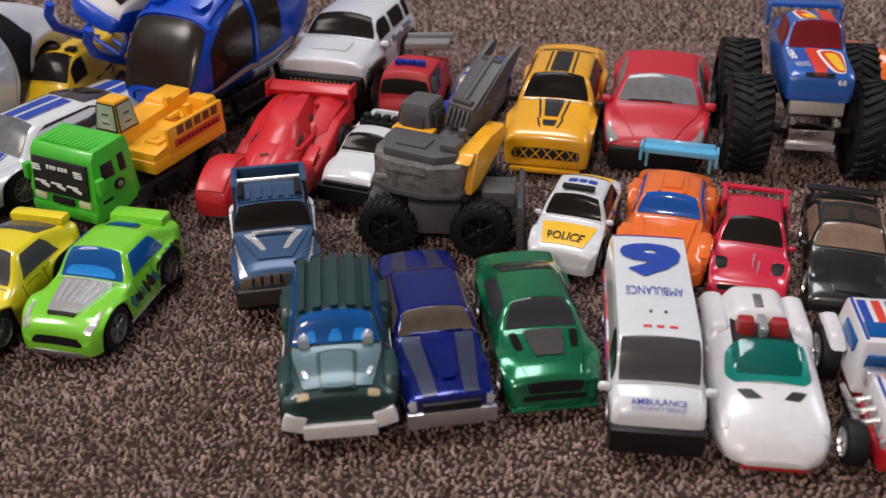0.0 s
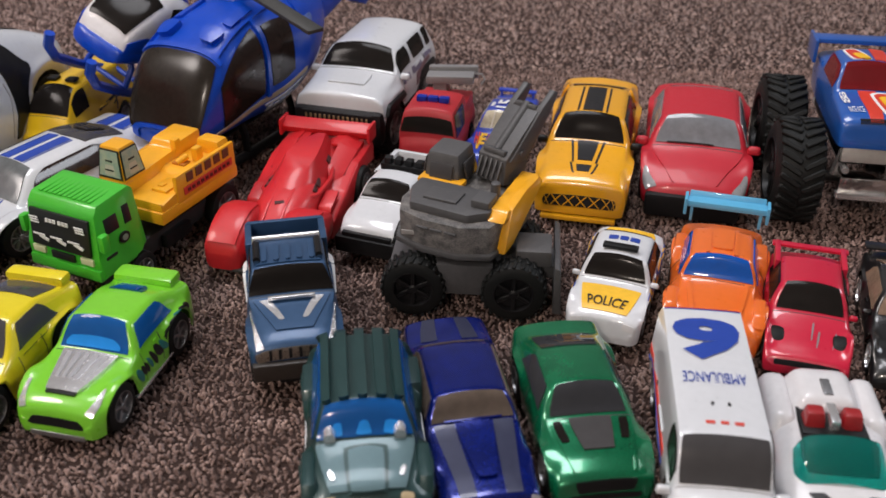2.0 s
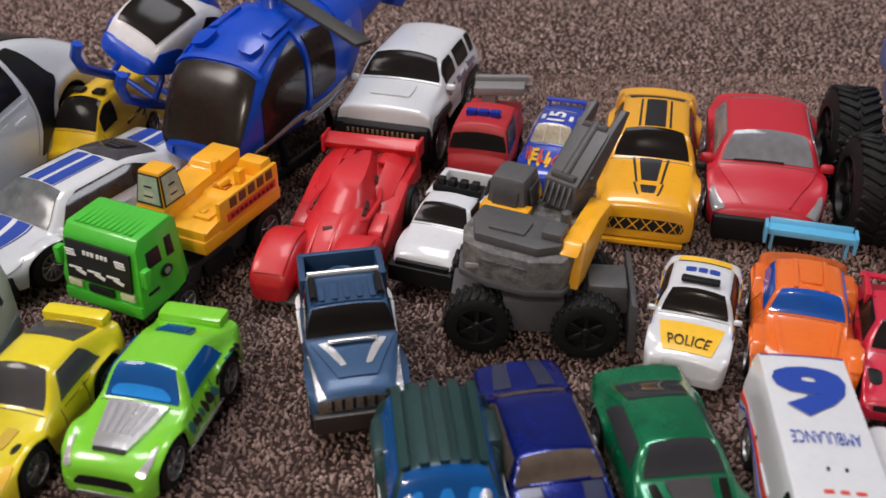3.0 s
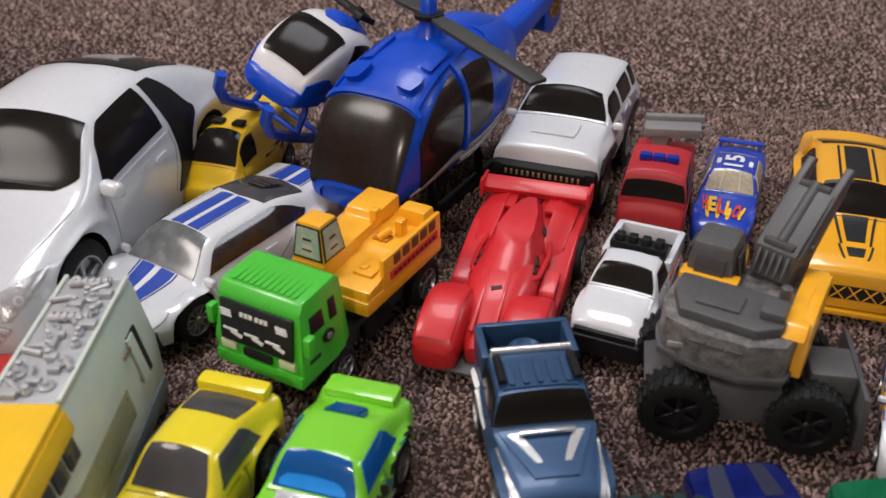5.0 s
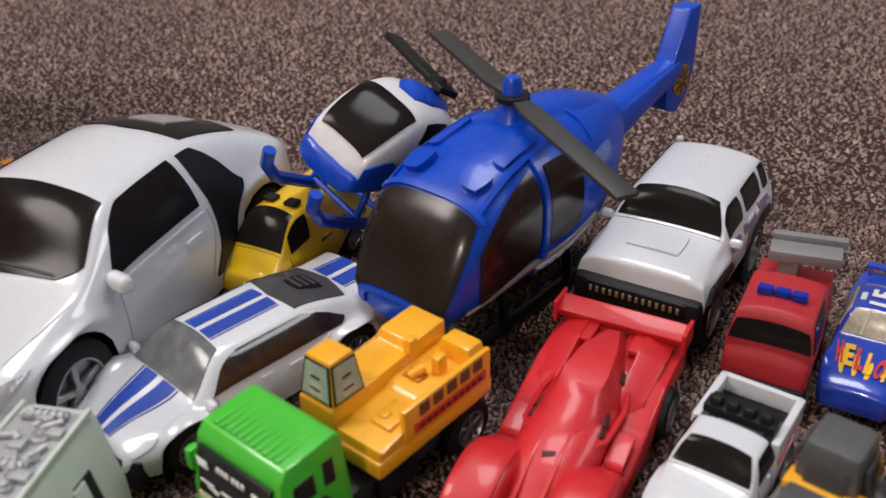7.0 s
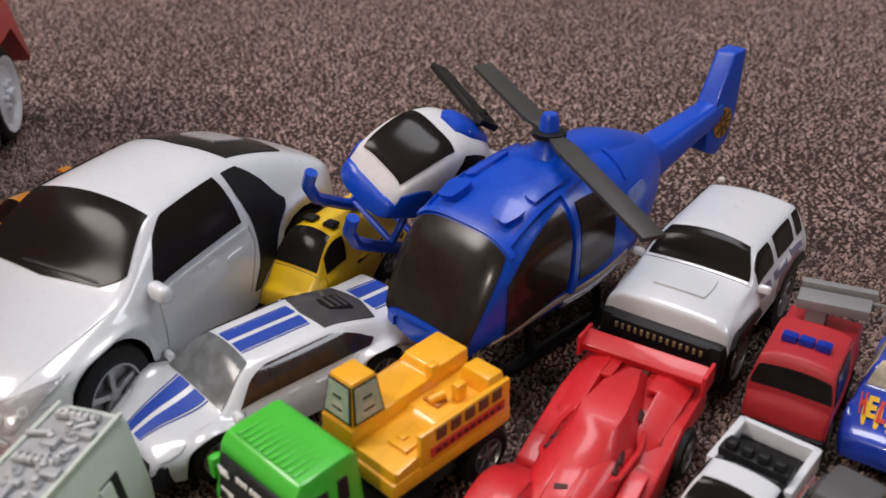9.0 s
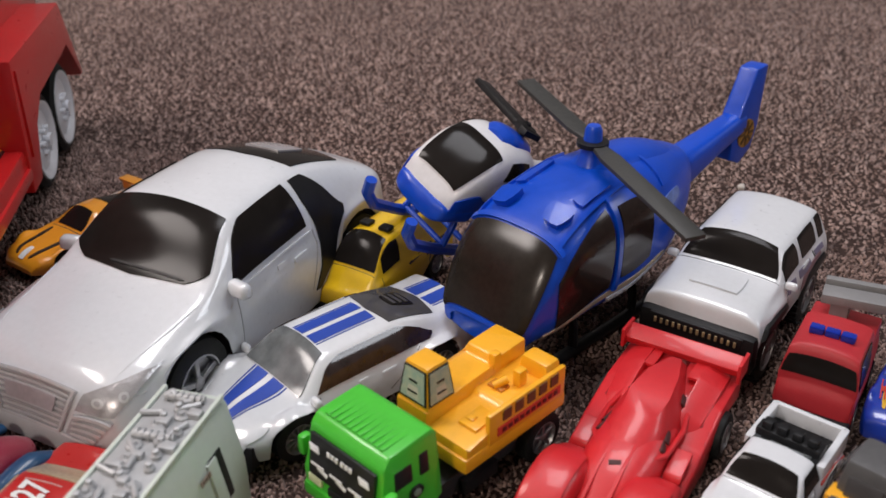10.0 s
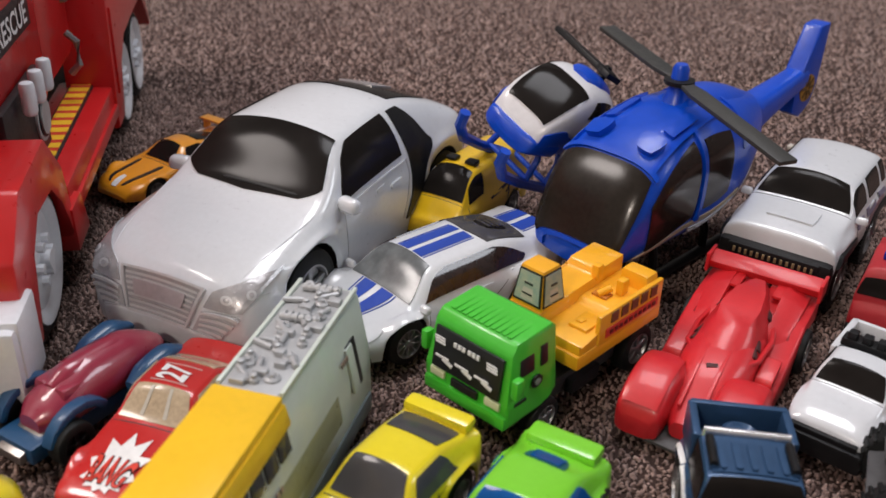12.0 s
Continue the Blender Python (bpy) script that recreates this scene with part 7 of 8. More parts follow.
for k in (-1, 1):
    part("door_window", hull.patch(2.9, 5.1, k * 0.42, k * 0.64, k * 0.24, k * 0.60, 0.0005, 0.2, 14, 12), mat("door_smoke", (0.022, 0.014, 0.012), 0.16, 0, 0.0, 0.4, 40, spec=0.3), ob, "brown smoked door window")
    part("door_frame", hull.patch(5.18, 5.32, k * 0.20, k * 0.62, None, None, 0.0012, 0, 4, 14), HBLUE, ob)
    part("rear_window", hull.patch(5.4, 6.4, k * 0.27, k * 0.58, k * 0.29, k * 0.56, 0.0005, 0.2, 10, 10), mat("door_smoke", (0.022, 0.014, 0.012), 0.16), ob)
    part("stripe", hull.patch(2.4, 7.0, k * 0.66, k * 0.70, k * 0.60, k * 0.63, 0.0004, 0.05, 20, 3), mat("tan_print", (0.50, 0.40, 0.28), 0.4), ob)
    part("stripe", hull.patch(5.2, 8.0, k * 0.68, k * 0.70, k * 0.64, k * 0.66, 0.0004, 0.05, 16, 3), INKWHITE, ob)
    part("roof_intake", hull.patch(3.75, 4.35, k * 0.06, k * 0.15, k * 0.04, k * 0.18, 0.0026, 0.5, 8, 8), HBLUE, ob, "blue moulded roof intake")
    part("roof_ridge", hull.patch(3.45, 6.2, k * 0.225, k * 0.245, k * 0.17, k * 0.19, 0.0011, 0, 18, 3), HBLUE, ob)
    part("roof_step", hull.patch(4.6, 5.6, k * 0.10, k * 0.17, k * 0.10, k * 0.16, 0.0012, 0.2, 8, 6), HBLUE, ob)
    part("roof_vent", box((k * 0.0085, 0.0160, 0.0615), (0.0045, 0.0055, 0.0030), 0.0008, 0.6, 0.6, pose(0, 0, 0, 30)), HBLUE, ob)
    part("skid", tube([(k * 0.0120, 0.002, 0.008), (k * 0.0120, 0.008, 0.003), (k * 0.0120, 0.050, 0.0025), (k * 0.0120, 0.078, 0.0025)], 0.0022, 10), BLACK, ob)
    for y in (0.020, 0.056):
        part("skid_leg", tube([(k * 0.009, y, 0.022), (k * 0.0115, y, 0.012), (k * 0.012, y, 0.003)], 0.0017, 8), BLACK, ob)
for i in range(5):
    y0 = 5.4 + i * 0.3
    part("side_letter", hull.patch(y0, y0 + 0.2, 0.72, 0.77, 0.71, 0.76, 0.0004, 0.1, 4, 4), INKWHITE, ob)
part("side_emblem", hull.patch(6.8, 7.4, 0.36, 0.44, 0.34, 0.40, 0.0004, 0.6, 6, 6), mat("pale_emblem", (0.12, 0.19, 0.48), 0.4, vary=0.4, scale=400), ob)
part("roof_seam", hull.patch(6.85, 6.92, -0.3, 0.3, None, None, 0.0008, 0, 3, 16), HBLUE, ob)
part("engine_cowl", Blob([(0.030, 0.060, 0.006, 0.004, 0.006, 2.2), (0.040, 0.060, 0.011, 0.0095, 0.008, 2.2), (0.060, 0.059, 0.012, 0.0095, 0.008, 2.2), (0.080, 0.055, 0.010, 0.008, 0.008, 2.2), (0.092, 0.051, 0.006, 0.005, 0.006, 2.2)]).skin(6, 14), HBLUE, ob)
part("tail_boom", Blob([(0.084, 0.046, 0.0095, 0.010, 0.009, 3), (0.096, 0.047, 0.0075, 0.008, 0.0075, 3), (0.120, 0.051, 0.0060, 0.0060, 0.0055, 3), (0.140, 0.0545, 0.0050, 0.0050, 0.0050, 3)]).skin(5, 12), HBLUE, ob)
fin = prism([(0.132, 0.0400), (0.131, 0.0500), (0.136, 0.0600), (0.144, 0.0770), (0.153, 0.0775), (0.150, 0.0620), (0.152, 0.0520), (0.148, 0.0410), (0.140, 0.0365)], -0.0042, 0.0042, 0.0012)
part("tail_fin", fin, HBLUE, ob)
for k in (-1, 1):
    part("tail_rotor", lathe(bmesh.new(), [(-0.0005, 0.001), (-0.0005, 0.0060), (0.0005, 0.0062), (0.0005, 0.001)], 24, "x", (k * 0.0042, 0.1415, 0.0500)), mat("ochre_sticker", (0.35, 0.17, 0.02), 0.45, vary=0.5, scale=300), ob, "ochre fan sticker")
    for i in range(8):
        t = i * math.pi / 4
        part("fan_blade", box((k * 0.0048, 0.1415 + 0.0034 * math.cos(t), 0.0500 + 0.0034 * math.sin(t)), (0.0005, 0.0042, 0.0009), 0, m=pose(0, 0, 0, math.degrees(t))), mat("brown_fan", (0.10, 0.05, 0.012), 0.5), ob)
part("mast", lathe(bmesh.new(), [(0.066, 0.0060), (0.0695, 0.0042), (0.0725, 0.0034), (0.0790, 0.0030), (0.0805, 0.0022)], 20, "z", (0, 0.0385, 0)), HBLUE, ob)
part("rotor_hub", lathe(bmesh.new(), [(0.0728, 0.0045), (0.0732, 0.0056), (0.0748, 0.0056), (0.0752, 0.0036)], 24, "z", (0, 0.0385, 0)), BLACK, ob, "black rotor ring")
ROTOR = mat("rotor_grey_plastic", (0.035, 0.035, 0.033), 0.5, vary=0.2, scale=60, bump=0.15)
spin = heading(-0.094, 0.438, -0.125, 0.474) - heading(-0.1110, 0.4030, -0.0445, 0.5390)
for turn, length in ((spin, 0.0530), (spin + 180, 0.0620)):
    blade = plate([(-0.0022, 0.003), (-0.0036, 0.012), (-0.0038, length), (0.0034, length), (0.0036, 0.012), (0.0022, 0.003)], -0.0008, 0.0008, 0.0004)
    part("rotor_blade", blade, ROTOR, ob, "dark grey rotor blade", pose(0, 0.0385, 0.0742, 0, 0, turn) @ pose(0, 0, 0, 6 if turn == spin else -6.5))

# small white helicopter, nose up on its tail
ob = toy("helicopter", "small white and blue helicopter tipped back on its tail", "toy helicopter", -0.1410, 0.4500, -28.0, 0.0490, -27, 22, 1.02)
hull = Blob([(-0.0245, -0.0085, 0.0060, 0.0015, 0.003, 3.0), (-0.0228, -0.0060, 0.0125, 0.0065, 0.007, 3.6), (-0.012, 0.000, 0.0150, 0.0145, 0.011, 3.8), (0.000, 0.002, 0.0155, 0.0175, 0.013, 3.8), (0.012, 0.003, 0.0145, 0.016, 0.012, 3.4), (0.022, 0.005, 0.009, 0.010, 0.007, 2.8), (0.042, 0.008, 0.0035, 0.0035, 0.003, 2.4), (0.062, 0.010, 0.0028, 0.0030, 0.003, 2.4)])
part("hull", hull.skin(7, 18), WHITEPL, ob)
part("windscreen", hull.patch(0.86, 2.25, -0.255, 0.255, -0.20, 0.20, 0.0005, 0.10, 18, 16), SMOKE, ob, "large flat smoked windscreen")
part("belly", hull.patch(1.0, 4.6, 0.47, 1.53, 0.58, 1.42, 0.0007, 0.0, 26, 18), HBLUE, ob, "blue belly shell")
part("nose_shell", Blob([(-0.0254, -0.0105, 0.0070, 0.0014, 0.0030, 3.0), (-0.0240, -0.0100, 0.0122, 0.0026, 0.0060, 3.4), (-0.0180, -0.0085, 0.0146, 0.0026, 0.0060, 3.6), (-0.0115, -0.0070, 0.0157, 0.0020, 0.0060, 3.8)]).skin(6, 16), HBLUE, ob, "blue nose shell")
for k in (-1, 1):
    part("door_window", hull.band([(k * 0.265, 2.62, 3.55), (k * 0.43, 2.45, 3.60)], 0.0005, 12, 10), SMOKE, ob, "black door window")
    part("skid", tube([(k * 0.0115, -0.038, -0.0150), (k * 0.0115, -0.0355, -0.0205), (k * 0.0115, -0.028, -0.0250), (k * 0.0115, -0.013, -0.0265), (k * 0.0115, 0.016, -0.0270)], 0.0022, 8), HBLUE, ob, "blue landing skid")
    for y in (-0.008, 0.010):
        part("skid_leg", tube([(k * 0.006, y, -0.009), (k * 0.0100, y, -0.016), (k * 0.0115, y, -0.0260)], 0.0014, 8), HBLUE, ob)
for y in (-0.008, 0.010):
    part("skid_bar", rod(bmesh.new(), (-0.0115, y, -0.0245), (0.0115, y, -0.0245), 0.0012, 8), HBLUE, ob)
part("belly_sticker", hull.patch(1.2, 1.6, 0.75, 0.9, None, None, 0.001, 0.8, 5, 6), mat("cream_sticker", (0.6, 0.5, 0.2), 0.4), ob)
part("engine_cowl", Blob([(-0.004, 0.018, 0.004, 0.002, 0.004, 2.4), (0.002, 0.018, 0.008, 0.0045, 0.005, 2.4), (0.014, 0.017, 0.007, 0.004, 0.006, 2.4), (0.022, 0.013, 0.004, 0.002, 0.005, 2.4)]).skin(5, 10), HBLUE, ob)
part("mast", lathe(bmesh.new(), [(0.020, 0.0020), (0.0265, 0.0016), (0.027, 0.001)], 12, "z", (0, 0.012, 0)), BLACK, ob)
part("rotor_blade", plate([(-0.0042, -0.006), (-0.0042, 0.034), (0.0038, 0.035), (0.0042, -0.006)], 0.0230, 0.0254, 0.0003), BLACK, ob, "black rotor blade", pose(0, 0.012, 0, 0, 0, 72))
part("rotor_hub", lathe(bmesh.new(), [(0.0228, 0.0034), (0.0232, 0.0046), (0.0256, 0.0046), (0.0260, 0.0030)], 18, "z", (0, 0.012, 0)), BLACK, ob)

# white and yellow train with a grey moulded roof
MINT = mat("pale_mint_plastic", (0.58, 0.64, 0.58), 0.34, coat=0.5, vary=0.06, scale=40, bump=0.03, bscale=200)
ob = toy("train", "pale white and yellow train engine with grey moulded roof details", "toy train", -0.1660, 0.1900, heading(-0.1660, 0.1900, -0.1735, 0.3060))
LT = 0.1162
outline = [(-0.0130, 0.006), (-0.0125, 0.022), (-0.0088, 0.0410), (-0.0078, 0.0425), (0.0078, 0.0425), (0.0088, 0.0410), (0.0125, 0.022), (0.0130, 0.006)]
bm = bmesh.new()
rows = []
for y, k in ((0.0, 0.80), (0.004, 0.93), (0.012, 1.0), (LT - 0.004, 1.0), (LT, 0.965)):
    rows.append([bm.verts.new((x * k, y, 0.006 + (z - 0.006) * (0.75 if y == 0 else 0.95 if y == 0.004 else k))) for x, z in outline])
for a, b in zip(rows, rows[1:]):
    for i in range(len(outline)):
        j = (i + 1) % len(outline)
        bm.faces.new((a[i], a[j], b[j], b[i]))
bm.faces.new(rows[0])
bm.faces.new(rows[-1][::-1])
bmesh.ops.bevel(bm, geom=[e for e in bm.edges if e.calc_face_angle(0) > 0.25], offset=0.0007, segments=2, profile=0.6, affect="EDGES", clamp_overlap=True)
part("body", bm, MINT, ob)
part("skirt", box((0, LT / 2, 0.0055), (0.0275, LT - 0.004, 0.0070), 0.0015), mat("blue_grey_plastic", (0.16, 0.20, 0.22), 0.4, vary=0.15), ob, "blue-grey lower skirt")
TRAINYEL = plastic("train_yellow", (0.86, 0.52, 0.02), 0.32)
part("front_roof", plate([(-0.0092, 0.010), (-0.0092, 0.062), (0.0092, 0.062), (0.0092, 0.010)], 0.0395, 0.0436, 0.0009), TRAINYEL, ob, "yellow front roof")
for k in (-1, 1):
    part("roof_edge", box((k * 0.0097, 0.036, 0.0385), (0.0016, 0.052, 0.0060), 0.0006, m=pose(0, 0, 0, 0, k * -13)), TRAINYEL, ob)
    lean = pose(0, 0, 0, 0, k * -11)
    for i in range(7):
        part("side_pane", box((k * 0.01075, 0.014 + i * 0.0072, 0.0325), (0.0010, 0.0058, 0.0060), 0.0002, m=lean), GREYGLASS, ob)
    part("side_recess", box((k * 0.01235, 0.066, 0.0195), (0.0010, 0.0480, 0.0090), 0.0004, m=pose(0, 0, 0, 0, k * -8)), mat("olive_window", (0.26, 0.27, 0.16), 0.3, vary=0.2), ob, "olive tinted side window")
    part("side_door", box((k * 0.0117, 0.1030, 0.0255), (0.0010, 0.0070, 0.0150), 0.0004, m=lean), INKBLACK, ob)
    part("door_leaf", box((k * 0.0122, 0.1010, 0.0255), (0.0010, 0.0045, 0.0145), 0.0006, m=lean), MINT, ob)
    for i in range(8):
        part("serial_mark", box((k * 0.0126, 0.036 + i * 0.0022, 0.0245), (0.0004, 0.0013, 0.0014), 0, m=lean), mat("faint_mark", (0.30, 0.22, 0.18), 0.5), ob)
    for i in range(4):
        part("serial_mark", box((k * 0.0117, 0.0945 + i * 0.0013, 0.0305), (0.0004, 0.0009, 0.0014), 0, m=lean), mat("faint_mark", (0.30, 0.22, 0.18), 0.5), ob)
SILVER = mat("silver_paint", (0.42, 0.43, 0.44), 0.42, 0.25, vary=0.15, scale=250)
part("roof_tray", plate([(-0.0075, 0.0625), (-0.0075, LT - 0.003), (0.0075, LT - 0.003), (0.0075, 0.0625)], 0.0420, 0.0428, 0.0002), SILVER, ob, "silver roof tray")
for k in (-1, 1):
    part("roof_rail", box((k * 0.0083, 0.089, 0.0428), (0.0012, 0.052, 0.0014), 0.0004), MINT, ob)
rng = random.Random(21)
for i in range(42):
    x, y = rng.uniform(-0.0058, 0.0058), 0.065 + i * 0.00112
    kind = i % 4
    if kind == 0:
        bm = box((x, y, 0.0436), (rng.uniform(0.0025, 0.0048), rng.uniform(0.002, 0.0035), 0.0018), 0.0004)
    elif kind == 1:
        bm = lathe(bmesh.new(), [(0.0425, 0.0014), (0.0438, 0.0014), (0.0442, 0.0009), (0.0452, 0.0009), (0.0454, 0.0005)], 10, "z", (x, y, 0))
    elif kind == 2:
        a = rng.uniform(0, 3)
        bm = rod(bmesh.new(), (x - 0.003 * math.cos(a), y - 0.003 * math.sin(a), 0.0436), (x + 0.003 * math.cos(a), y + 0.003 * math.sin(a), 0.0436), 0.0008, 8)
    else:
        bm = lathe(bmesh.new(), [(0.0425, 0.0019), (0.0434, 0.0021), (0.0439, 0.0014), (0.0434, 0.0009), (0.0444, 0.0006)], 14, "z", (x, y, 0))
    part("roof_fitting", bm, SILVER, ob, "silver moulded machine part")
for y in (0.094, 0.110):
    part("roof_pipe", rod(bmesh.new(), (-0.0055, y, 0.0438), (0.0055, y + 0.001, 0.0438), 0.0011, 10), SILVER, ob)
    for i in range(6):
        part("pipe_ring", lathe(bmesh.new(), [(-0.0004, 0.001), (-0.0004, 0.0015), (0.0004, 0.0015), (0.0004, 0.001)], 10, "x", (-0.0045 + i * 0.0018, y + 0.0005, 0.0438)), SILVER, ob)

# purple-red car with blue arches
ob = toy("race_car", "plum red car with blue wheel arches and metal nose", "toy car", -0.2430, 0.2480, heading(-0.2430, 0.2480, -0.2320, 0.3000))
PLUM = paint("plum_paint", (0.30, 0.025, 0.055))
ARCH = plastic("arch_blue", (0.010, 0.065, 0.16), 0.4)
hull = Blob([(0.006, 0.010, 0.004, 0.003, 0.004, 2.4), (0.012, 0.011, 0.008, 0.006, 0.006, 2.2), (0.026, 0.012, 0.0085, 0.010, 0.007, 2.0), (0.040, 0.012, 0.0080, 0.0095, 0.007, 2.0), (0.050, 0.011, 0.0055, 0.006, 0.006, 2.2), (0.054, 0.011, 0.003, 0.003, 0.003, 2.2)])
part("hull", hull.skin(7, 14), PLUM, ob)
part("canopy", Blob([(0.014, 0.017, 0.002, 0.002, 0.003, 2), (0.022, 0.018, 0.0042, 0.0042, 0.004, 2), (0.036, 0.018, 0.0042, 0.0042, 0.004, 2), (0.048, 0.015, 0.002, 0.002, 0.003, 2)]).skin(6, 10), PLUM, ob)
part("nose_plate", prism([(-0.002, 0.003), (-0.002, 0.006), (0.014, 0.011), (0.016, 0.004)], -0.0050, 0.0050, 0.0006), mat("brushed_nose", (0.32, 0.30, 0.28), 0.3, 0.9, vary=0.3, scale=200), ob, "bare metal nose plate")
part("base", box((0, 0.026, 0.0055), (0.0150, 0.052, 0.0055), 0.0008), ARCH, ob, "dark blue base")
for k in (-1, 1):
    for y in (0.010, 0.042):
        wheel_at(ob, k * 0.0118, y, 0.0066, 0.0066, 0.0055, BLACK, "five", k)
    arc = Blob([(-0.002, 0.012, 0.002, 0.001, 0.002, 2.2), (0.004, 0.0145, 0.0032, 0.0022, 0.003, 2.2), (0.012, 0.0155, 0.0034, 0.0024, 0.003, 2.2), (0.020, 0.013, 0.002, 0.001, 0.002, 2.2)])
    bm = arc.skin(6, 8)
    bmesh.ops.translate(bm, vec=(k * 0.0118, 0.034, 0), verts=bm.verts)
    part("rear_arch", bm, ARCH, ob, "blue rear arch")
    for i in range(6):
        t = 0.5 + i * 0.36
        part("arch_rib", box((k * 0.0105, 0.014 - 0.0105 * math.cos(t), 0.0055 + 0.0100 * math.sin(t)), (0.0040, 0.0050, 0.0026), 0.0008, m=pose(0, 0, 0, 90 - math.degrees(t))), ARCH, ob, "blue ribbed arch segment")
    part("seat_plate", box((k * 0.004, 0.0175, 0.0165), (0.0055, 0.0085, 0.0040), 0.0012, 0.8, 0.8), PLUM, ob)

# big red fire engine
FIRE = mat("fire_red_plastic", (0.58, 0.016, 0.018), 0.30, coat=0.5, vary=0.08, scale=30, bump=0.03, bscale=200)
ob = toy("fire_engine", "large red plastic fire engine with white wheels and lamps", "toy fire engine", -0.272, 0.300, 27.8)
WHEELWHITE = plastic("wheel_white", (0.74, 0.76, 0.80), 0.35)
for y, grow in ((0.0110, 1.12), (0.2010, 0.98), (0.2480, 0.98)):
    for x, sgn in ((-0.0085, 1), (-0.0930, -1)):
        tyre = lathe(bmesh.new(), [(-0.0070, 0.0194), (-0.0075, 0.0212), (-0.0058, 0.0236), (0.0058, 0.0236), (0.0075, 0.0212), (0.0070, 0.0194)], 36, caps=False)
        t = part("wheel", tyre, RUBBER, ob, "black tyre on a white dished rim", pose(x, y, 0.0236 * grow, 0, 0, 0 if sgn < 0 else 180) @ Matrix.Diagonal((1, grow, grow, 1)))
        bm = lathe(bmesh.new(), [(-0.0066, 0.0010), (-0.0066, 0.0060), (-0.0056, 0.0150), (-0.0078, 0.0182), (-0.0078, 0.0196), (0.0060, 0.0196), (0.0060, 0.0010)], 32)
        for i in range(6):
            a = i * math.pi / 3
            rod(bm, (-0.0030, 0.0062 * math.cos(a), 0.0062 * math.sin(a)), (-0.0088, 0.0062 * math.cos(a), 0.0062 * math.sin(a)), 0.0016, 8)
        rod(bm, (-0.003, 0, 0), (-0.0098, 0, 0), 0.0030, 12)
        part("rim", bm, WHEELWHITE, t, "white dished plastic rim")
part("chassis", box((-0.0510, 0.1150, 0.0220), (0.0600, 0.2900, 0.0150), 0.002), BLACK, ob)
part("front_fender", prism([(-0.0330, 0.0120), (-0.0300, 0.0470), (-0.0130, 0.0620), (0.0230, 0.0640), (0.0400, 0.0470), (0.0480, 0.0180), (0.0420, 0.0170), (0.0330, 0.0380), (0.0220, 0.0480), (0.0010, 0.0490), (-0.0110, 0.0400), (-0.0150, 0.0120)], -0.0180, 0.0020, 0.0014), FIRE, ob, "red front wheel arch")
part("running_board", box((-0.0120, 0.1080, 0.0270), (0.0250, 0.1160, 0.0160), 0.0020), FIRE, ob, "red running board")
part("board_edge", box((0.0000, 0.1080, 0.0240), (0.0040, 0.1160, 0.0060), 0.0012), FIRE, ob)
part("board_tip", prism([(0.0420, 0.0120), (0.0400, 0.0300), (0.0560, 0.0300), (0.0640, 0.0120)], -0.0140, 0.0030, 0.0012), FIRE, ob)
part("rear_fender", prism([(0.1560, 0.0150), (0.1600, 0.0750), (0.2620, 0.0750), (0.2900, 0.0300), (0.2860, 0.0280), (0.2640, 0.0540), (0.2520, 0.0500), (0.2240, 0.0500), (0.1960, 0.0500), (0.1800, 0.0400), (0.1730, 0.0150)], -0.0200, 0.0020, 0.0014), FIRE, ob, "red rear wheel housing")
part("fender_plate", box((0.0025, 0.1630, 0.0500), (0.0012, 0.0010, 0.0400), 0.0003), FIRE, ob)
part("tread_plate", box((-0.0130, 0.1180, 0.0354), (0.0105, 0.0900, 0.0010), 0.0002), INKBLACK, ob, "striped tread sticker")
for i in range(11):
    part("tread_stripe", box((-0.0130, 0.0770 + i * 0.0082, 0.0361), (0.0086, 0.0050, 0.0006), 0), INKYELLOW, ob)
    if i < 10:
        part("tread_stripe", box((-0.0130, 0.0811 + i * 0.0082, 0.0361), (0.0086, 0.0030, 0.0006), 0), INKRED, ob)
part("cab_side", box((-0.0500, 0.0380, 0.0950), (0.0740, 0.1300, 0.0900), 0.0040), FIRE, ob, "red cab body")
part("body_side", box((-0.0500, 0.2000, 0.0950), (0.0700, 0.1800, 0.0900), 0.0040), FIRE, ob, "red equipment body")
part("door_panel", box((-0.0112, 0.0520, 0.0560), (0.0030, 0.0540, 0.0300), 0.0006), INKBLACK, ob, "black sticker panel")
part("panel_wheel", lathe(bmesh.new(), [(-0.0004, 0.001), (-0.0004, 0.0088), (0.0006, 0.0090), (0.0006, 0.001)], 28, "x", (-0.0095, 0.0700, 0.0540)), mat("grey_sticker", (0.42, 0.42, 0.42), 0.45, vary=0.3, scale=150), ob, "printed grey hose wheel")
part("panel_wheel", lathe(bmesh.new(), [(-0.0004, 0.001), (-0.0004, 0.0072), (0.0006, 0.0074), (0.0006, 0.001)], 28, "x", (-0.0090, 0.0700, 0.0540)), INKBLACK, ob)
part("panel_wheel", lathe(bmesh.new(), [(-0.0004, 0.001), (-0.0004, 0.0062), (0.0006, 0.0064), (0.0006, 0.001)], 28, "x", (-0.0085, 0.0700, 0.0540)), mat("grey_sticker", (0.42, 0.42, 0.42), 0.45), ob)
for i in range(3):
    y = 0.0440 + i * 0.0130
    part("side_bottle", lathe(bmesh.new(), [(0.0640, 0.0014), (0.0646, 0.0022), (0.0658, 0.0026), (0.0745, 0.0026), (0.0756, 0.0022), (0.0760, 0.0013)], 18, "z", (-0.0060, y, 0.0)), WHEELWHITE, ob, "white plastic bottle")
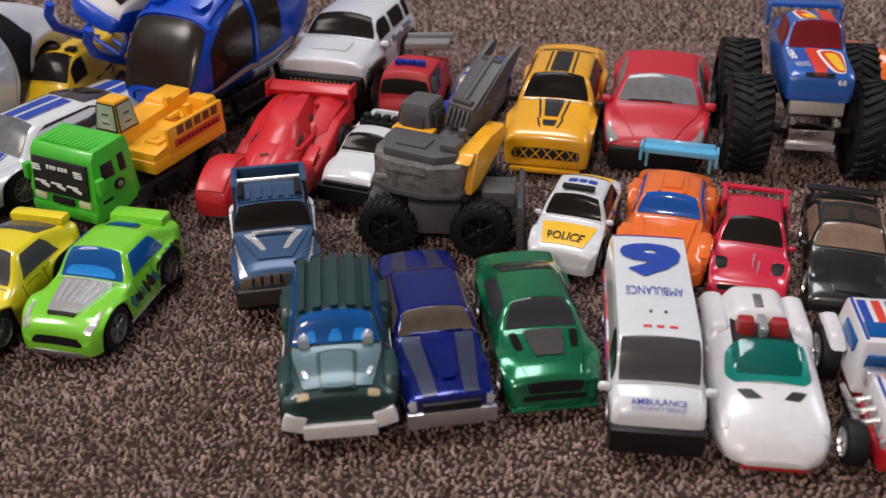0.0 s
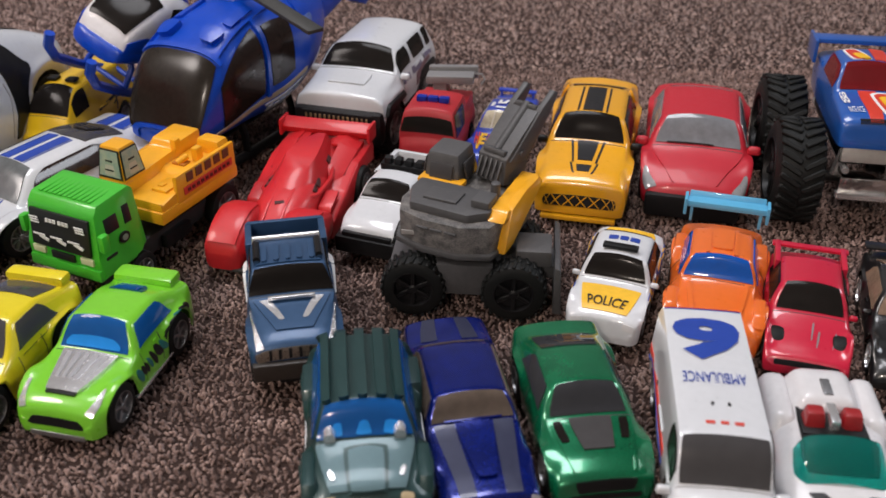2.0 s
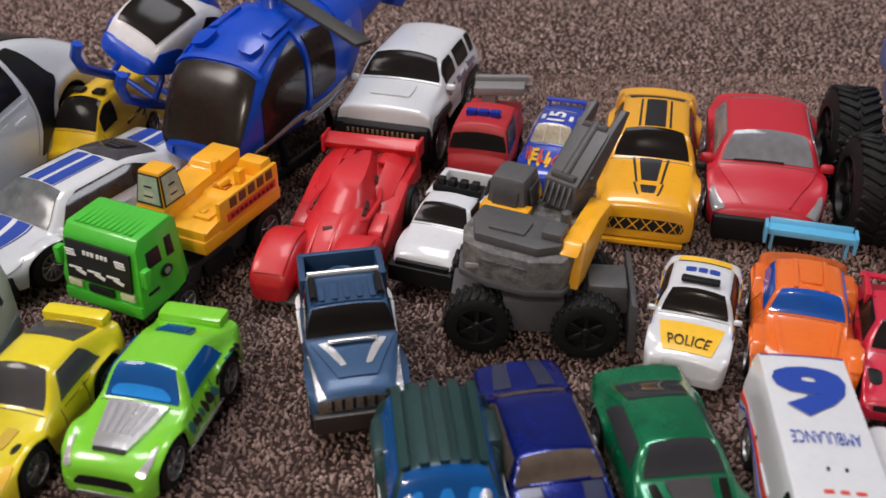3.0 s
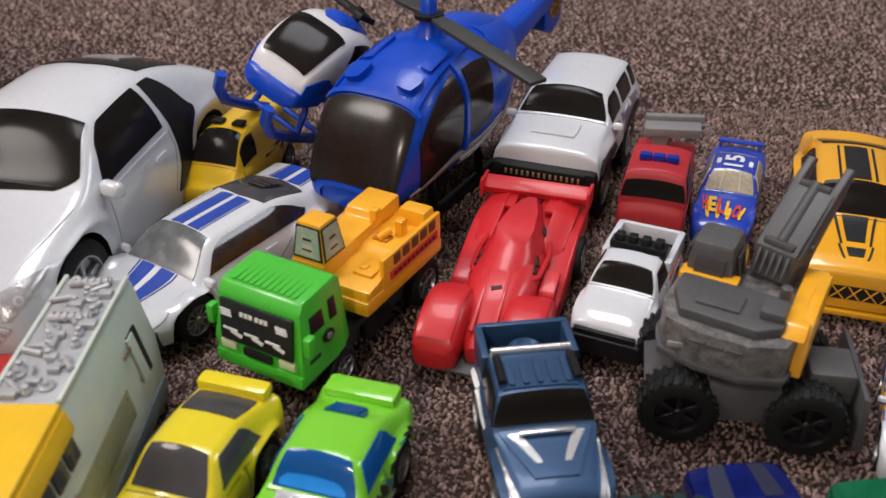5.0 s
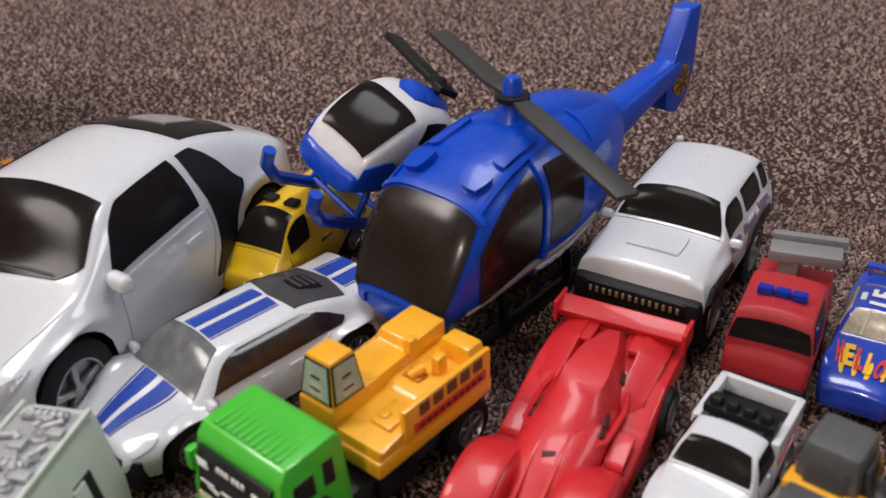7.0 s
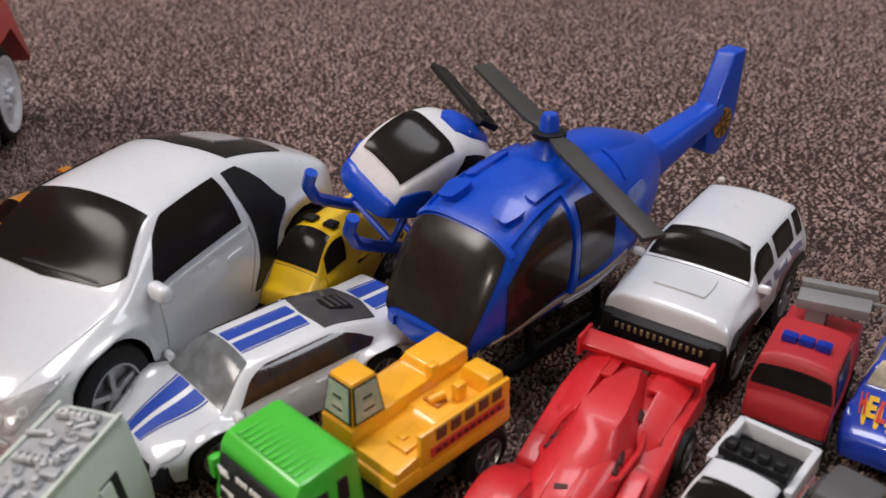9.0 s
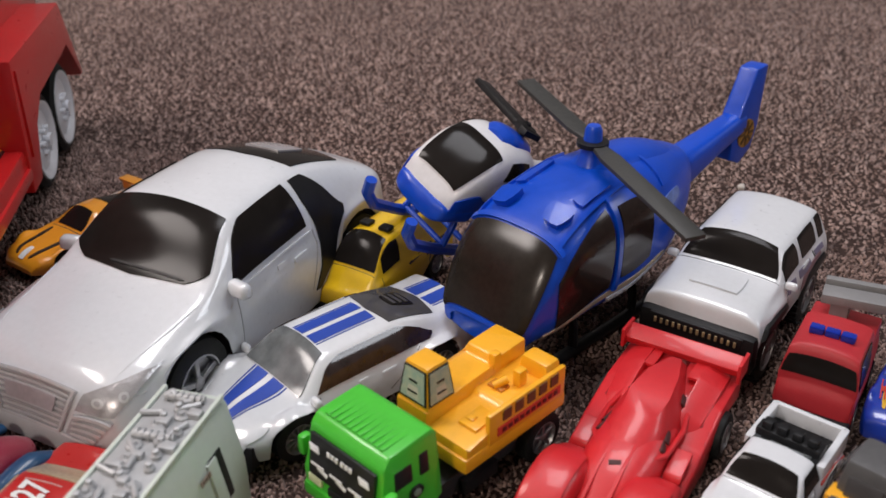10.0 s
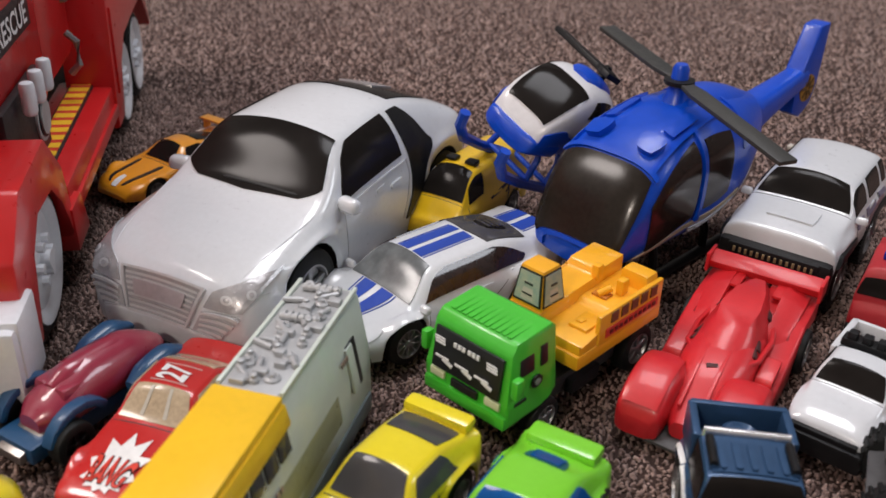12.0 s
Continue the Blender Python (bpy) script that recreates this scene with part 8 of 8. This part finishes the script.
flat_text("side_sign", "FIRE RESCUE", 0.0660, 0.0080, pose(-0.0120, 0.0500, 0.0900, 90, 0, 90), INKWHITE, ob, "white lettering", 0.02)
part("sign_edge", box((-0.0130, 0.0500, 0.0900), (0.0010, 0.0780, 0.0130), 0.0002), INKBLACK, ob)
part("shutter", box((-0.0140, 0.1750, 0.0980), (0.0030, 0.0500, 0.0450), 0.0005), STEEL, ob, "grey roller shutter")
for i in range(9):
    part("shutter_slat", rod(bmesh.new(), (-0.0122, 0.1510, 0.0790 + i * 0.0050), (-0.0122, 0.1990, 0.0790 + i * 0.0050), 0.0016, 8), STEEL, ob)
part("grab_rail", tube([(-0.0120, 0.1380, 0.0480), (-0.0080, 0.1380, 0.0520), (-0.0080, 0.1380, 0.0620), (-0.0120, 0.1380, 0.0660)], 0.0016, 8), STEEL, ob, "silver grab rail")
part("bumper", box((-0.0420, -0.0380, 0.0220), (0.0900, 0.0160, 0.0240), 0.0020), WHEELWHITE, ob, "white front bumper")
part("bumper_end", box((-0.0020, -0.0330, 0.0230), (0.0120, 0.0200, 0.0260), 0.0020), WHEELWHITE, ob, "white bumper corner")
part("windscreen", box((-0.0500, -0.0275, 0.1100), (0.0640, 0.0020, 0.0450), 0.0005), SMOKE, ob)

# bits at the edges
ob = toy("toy_car", "small orange toy car partly seen behind the monster truck", "toy car", 0.2215, 0.4150, 12)
part("body", Blob([(0.000, 0.008, 0.005, 0.003, 0.005, 2.6), (0.004, 0.009, 0.0120, 0.006, 0.006, 2.8), (0.020, 0.010, 0.0135, 0.008, 0.006, 2.8), (0.034, 0.012, 0.0120, 0.012, 0.008, 2.6), (0.056, 0.011, 0.0125, 0.009, 0.007, 2.8), (0.062, 0.010, 0.008, 0.005, 0.005, 2.6)]).skin(6, 14), ORG, ob)
for k in (-1, 1):
    for y in (0.012, 0.048):
        wheel_at(ob, k * 0.0115, y, 0.006, 0.006, 0.005, STEEL, "five", k)
ob = toy("toy_car", "yellow toy car nose beside the red stock car", "toy car", -0.2330, 0.2180, heading(-0.2330, 0.1760, -0.2280, 0.2330), 0, 0, 0)
part("body", Blob([(-0.040, 0.009, 0.008, 0.003, 0.005, 2.6), (-0.034, 0.010, 0.0110, 0.006, 0.006, 2.8), (-0.018, 0.011, 0.0120, 0.011, 0.007, 2.6), (0.000, 0.011, 0.0120, 0.010, 0.007, 2.6), (0.010, 0.010, 0.0110, 0.007, 0.006, 2.8), (0.0145, 0.009, 0.006, 0.004, 0.005, 2.6)]).skin(6, 14), YEL, ob)
for k in (-1, 1):
    for y in (-0.028, 0.004):
        wheel_at(ob, k * 0.0105, y, 0.006, 0.006, 0.005, STEEL, "five", k)
bm = bmesh.new()
bmesh.ops.create_icosphere(bm, subdivisions=2, radius=0.0022)
for v in bm.verts:
    v.co *= 1 + 0.25 * noise.noise(v.co * 700)
tagged(part("crumb", bm, mat("crumb_white", (0.7, 0.66, 0.6), 0.7), None, "", pose(-0.0490, 0.6760, 0.001)), "small pale crumb lying on the carpet", "crumb")
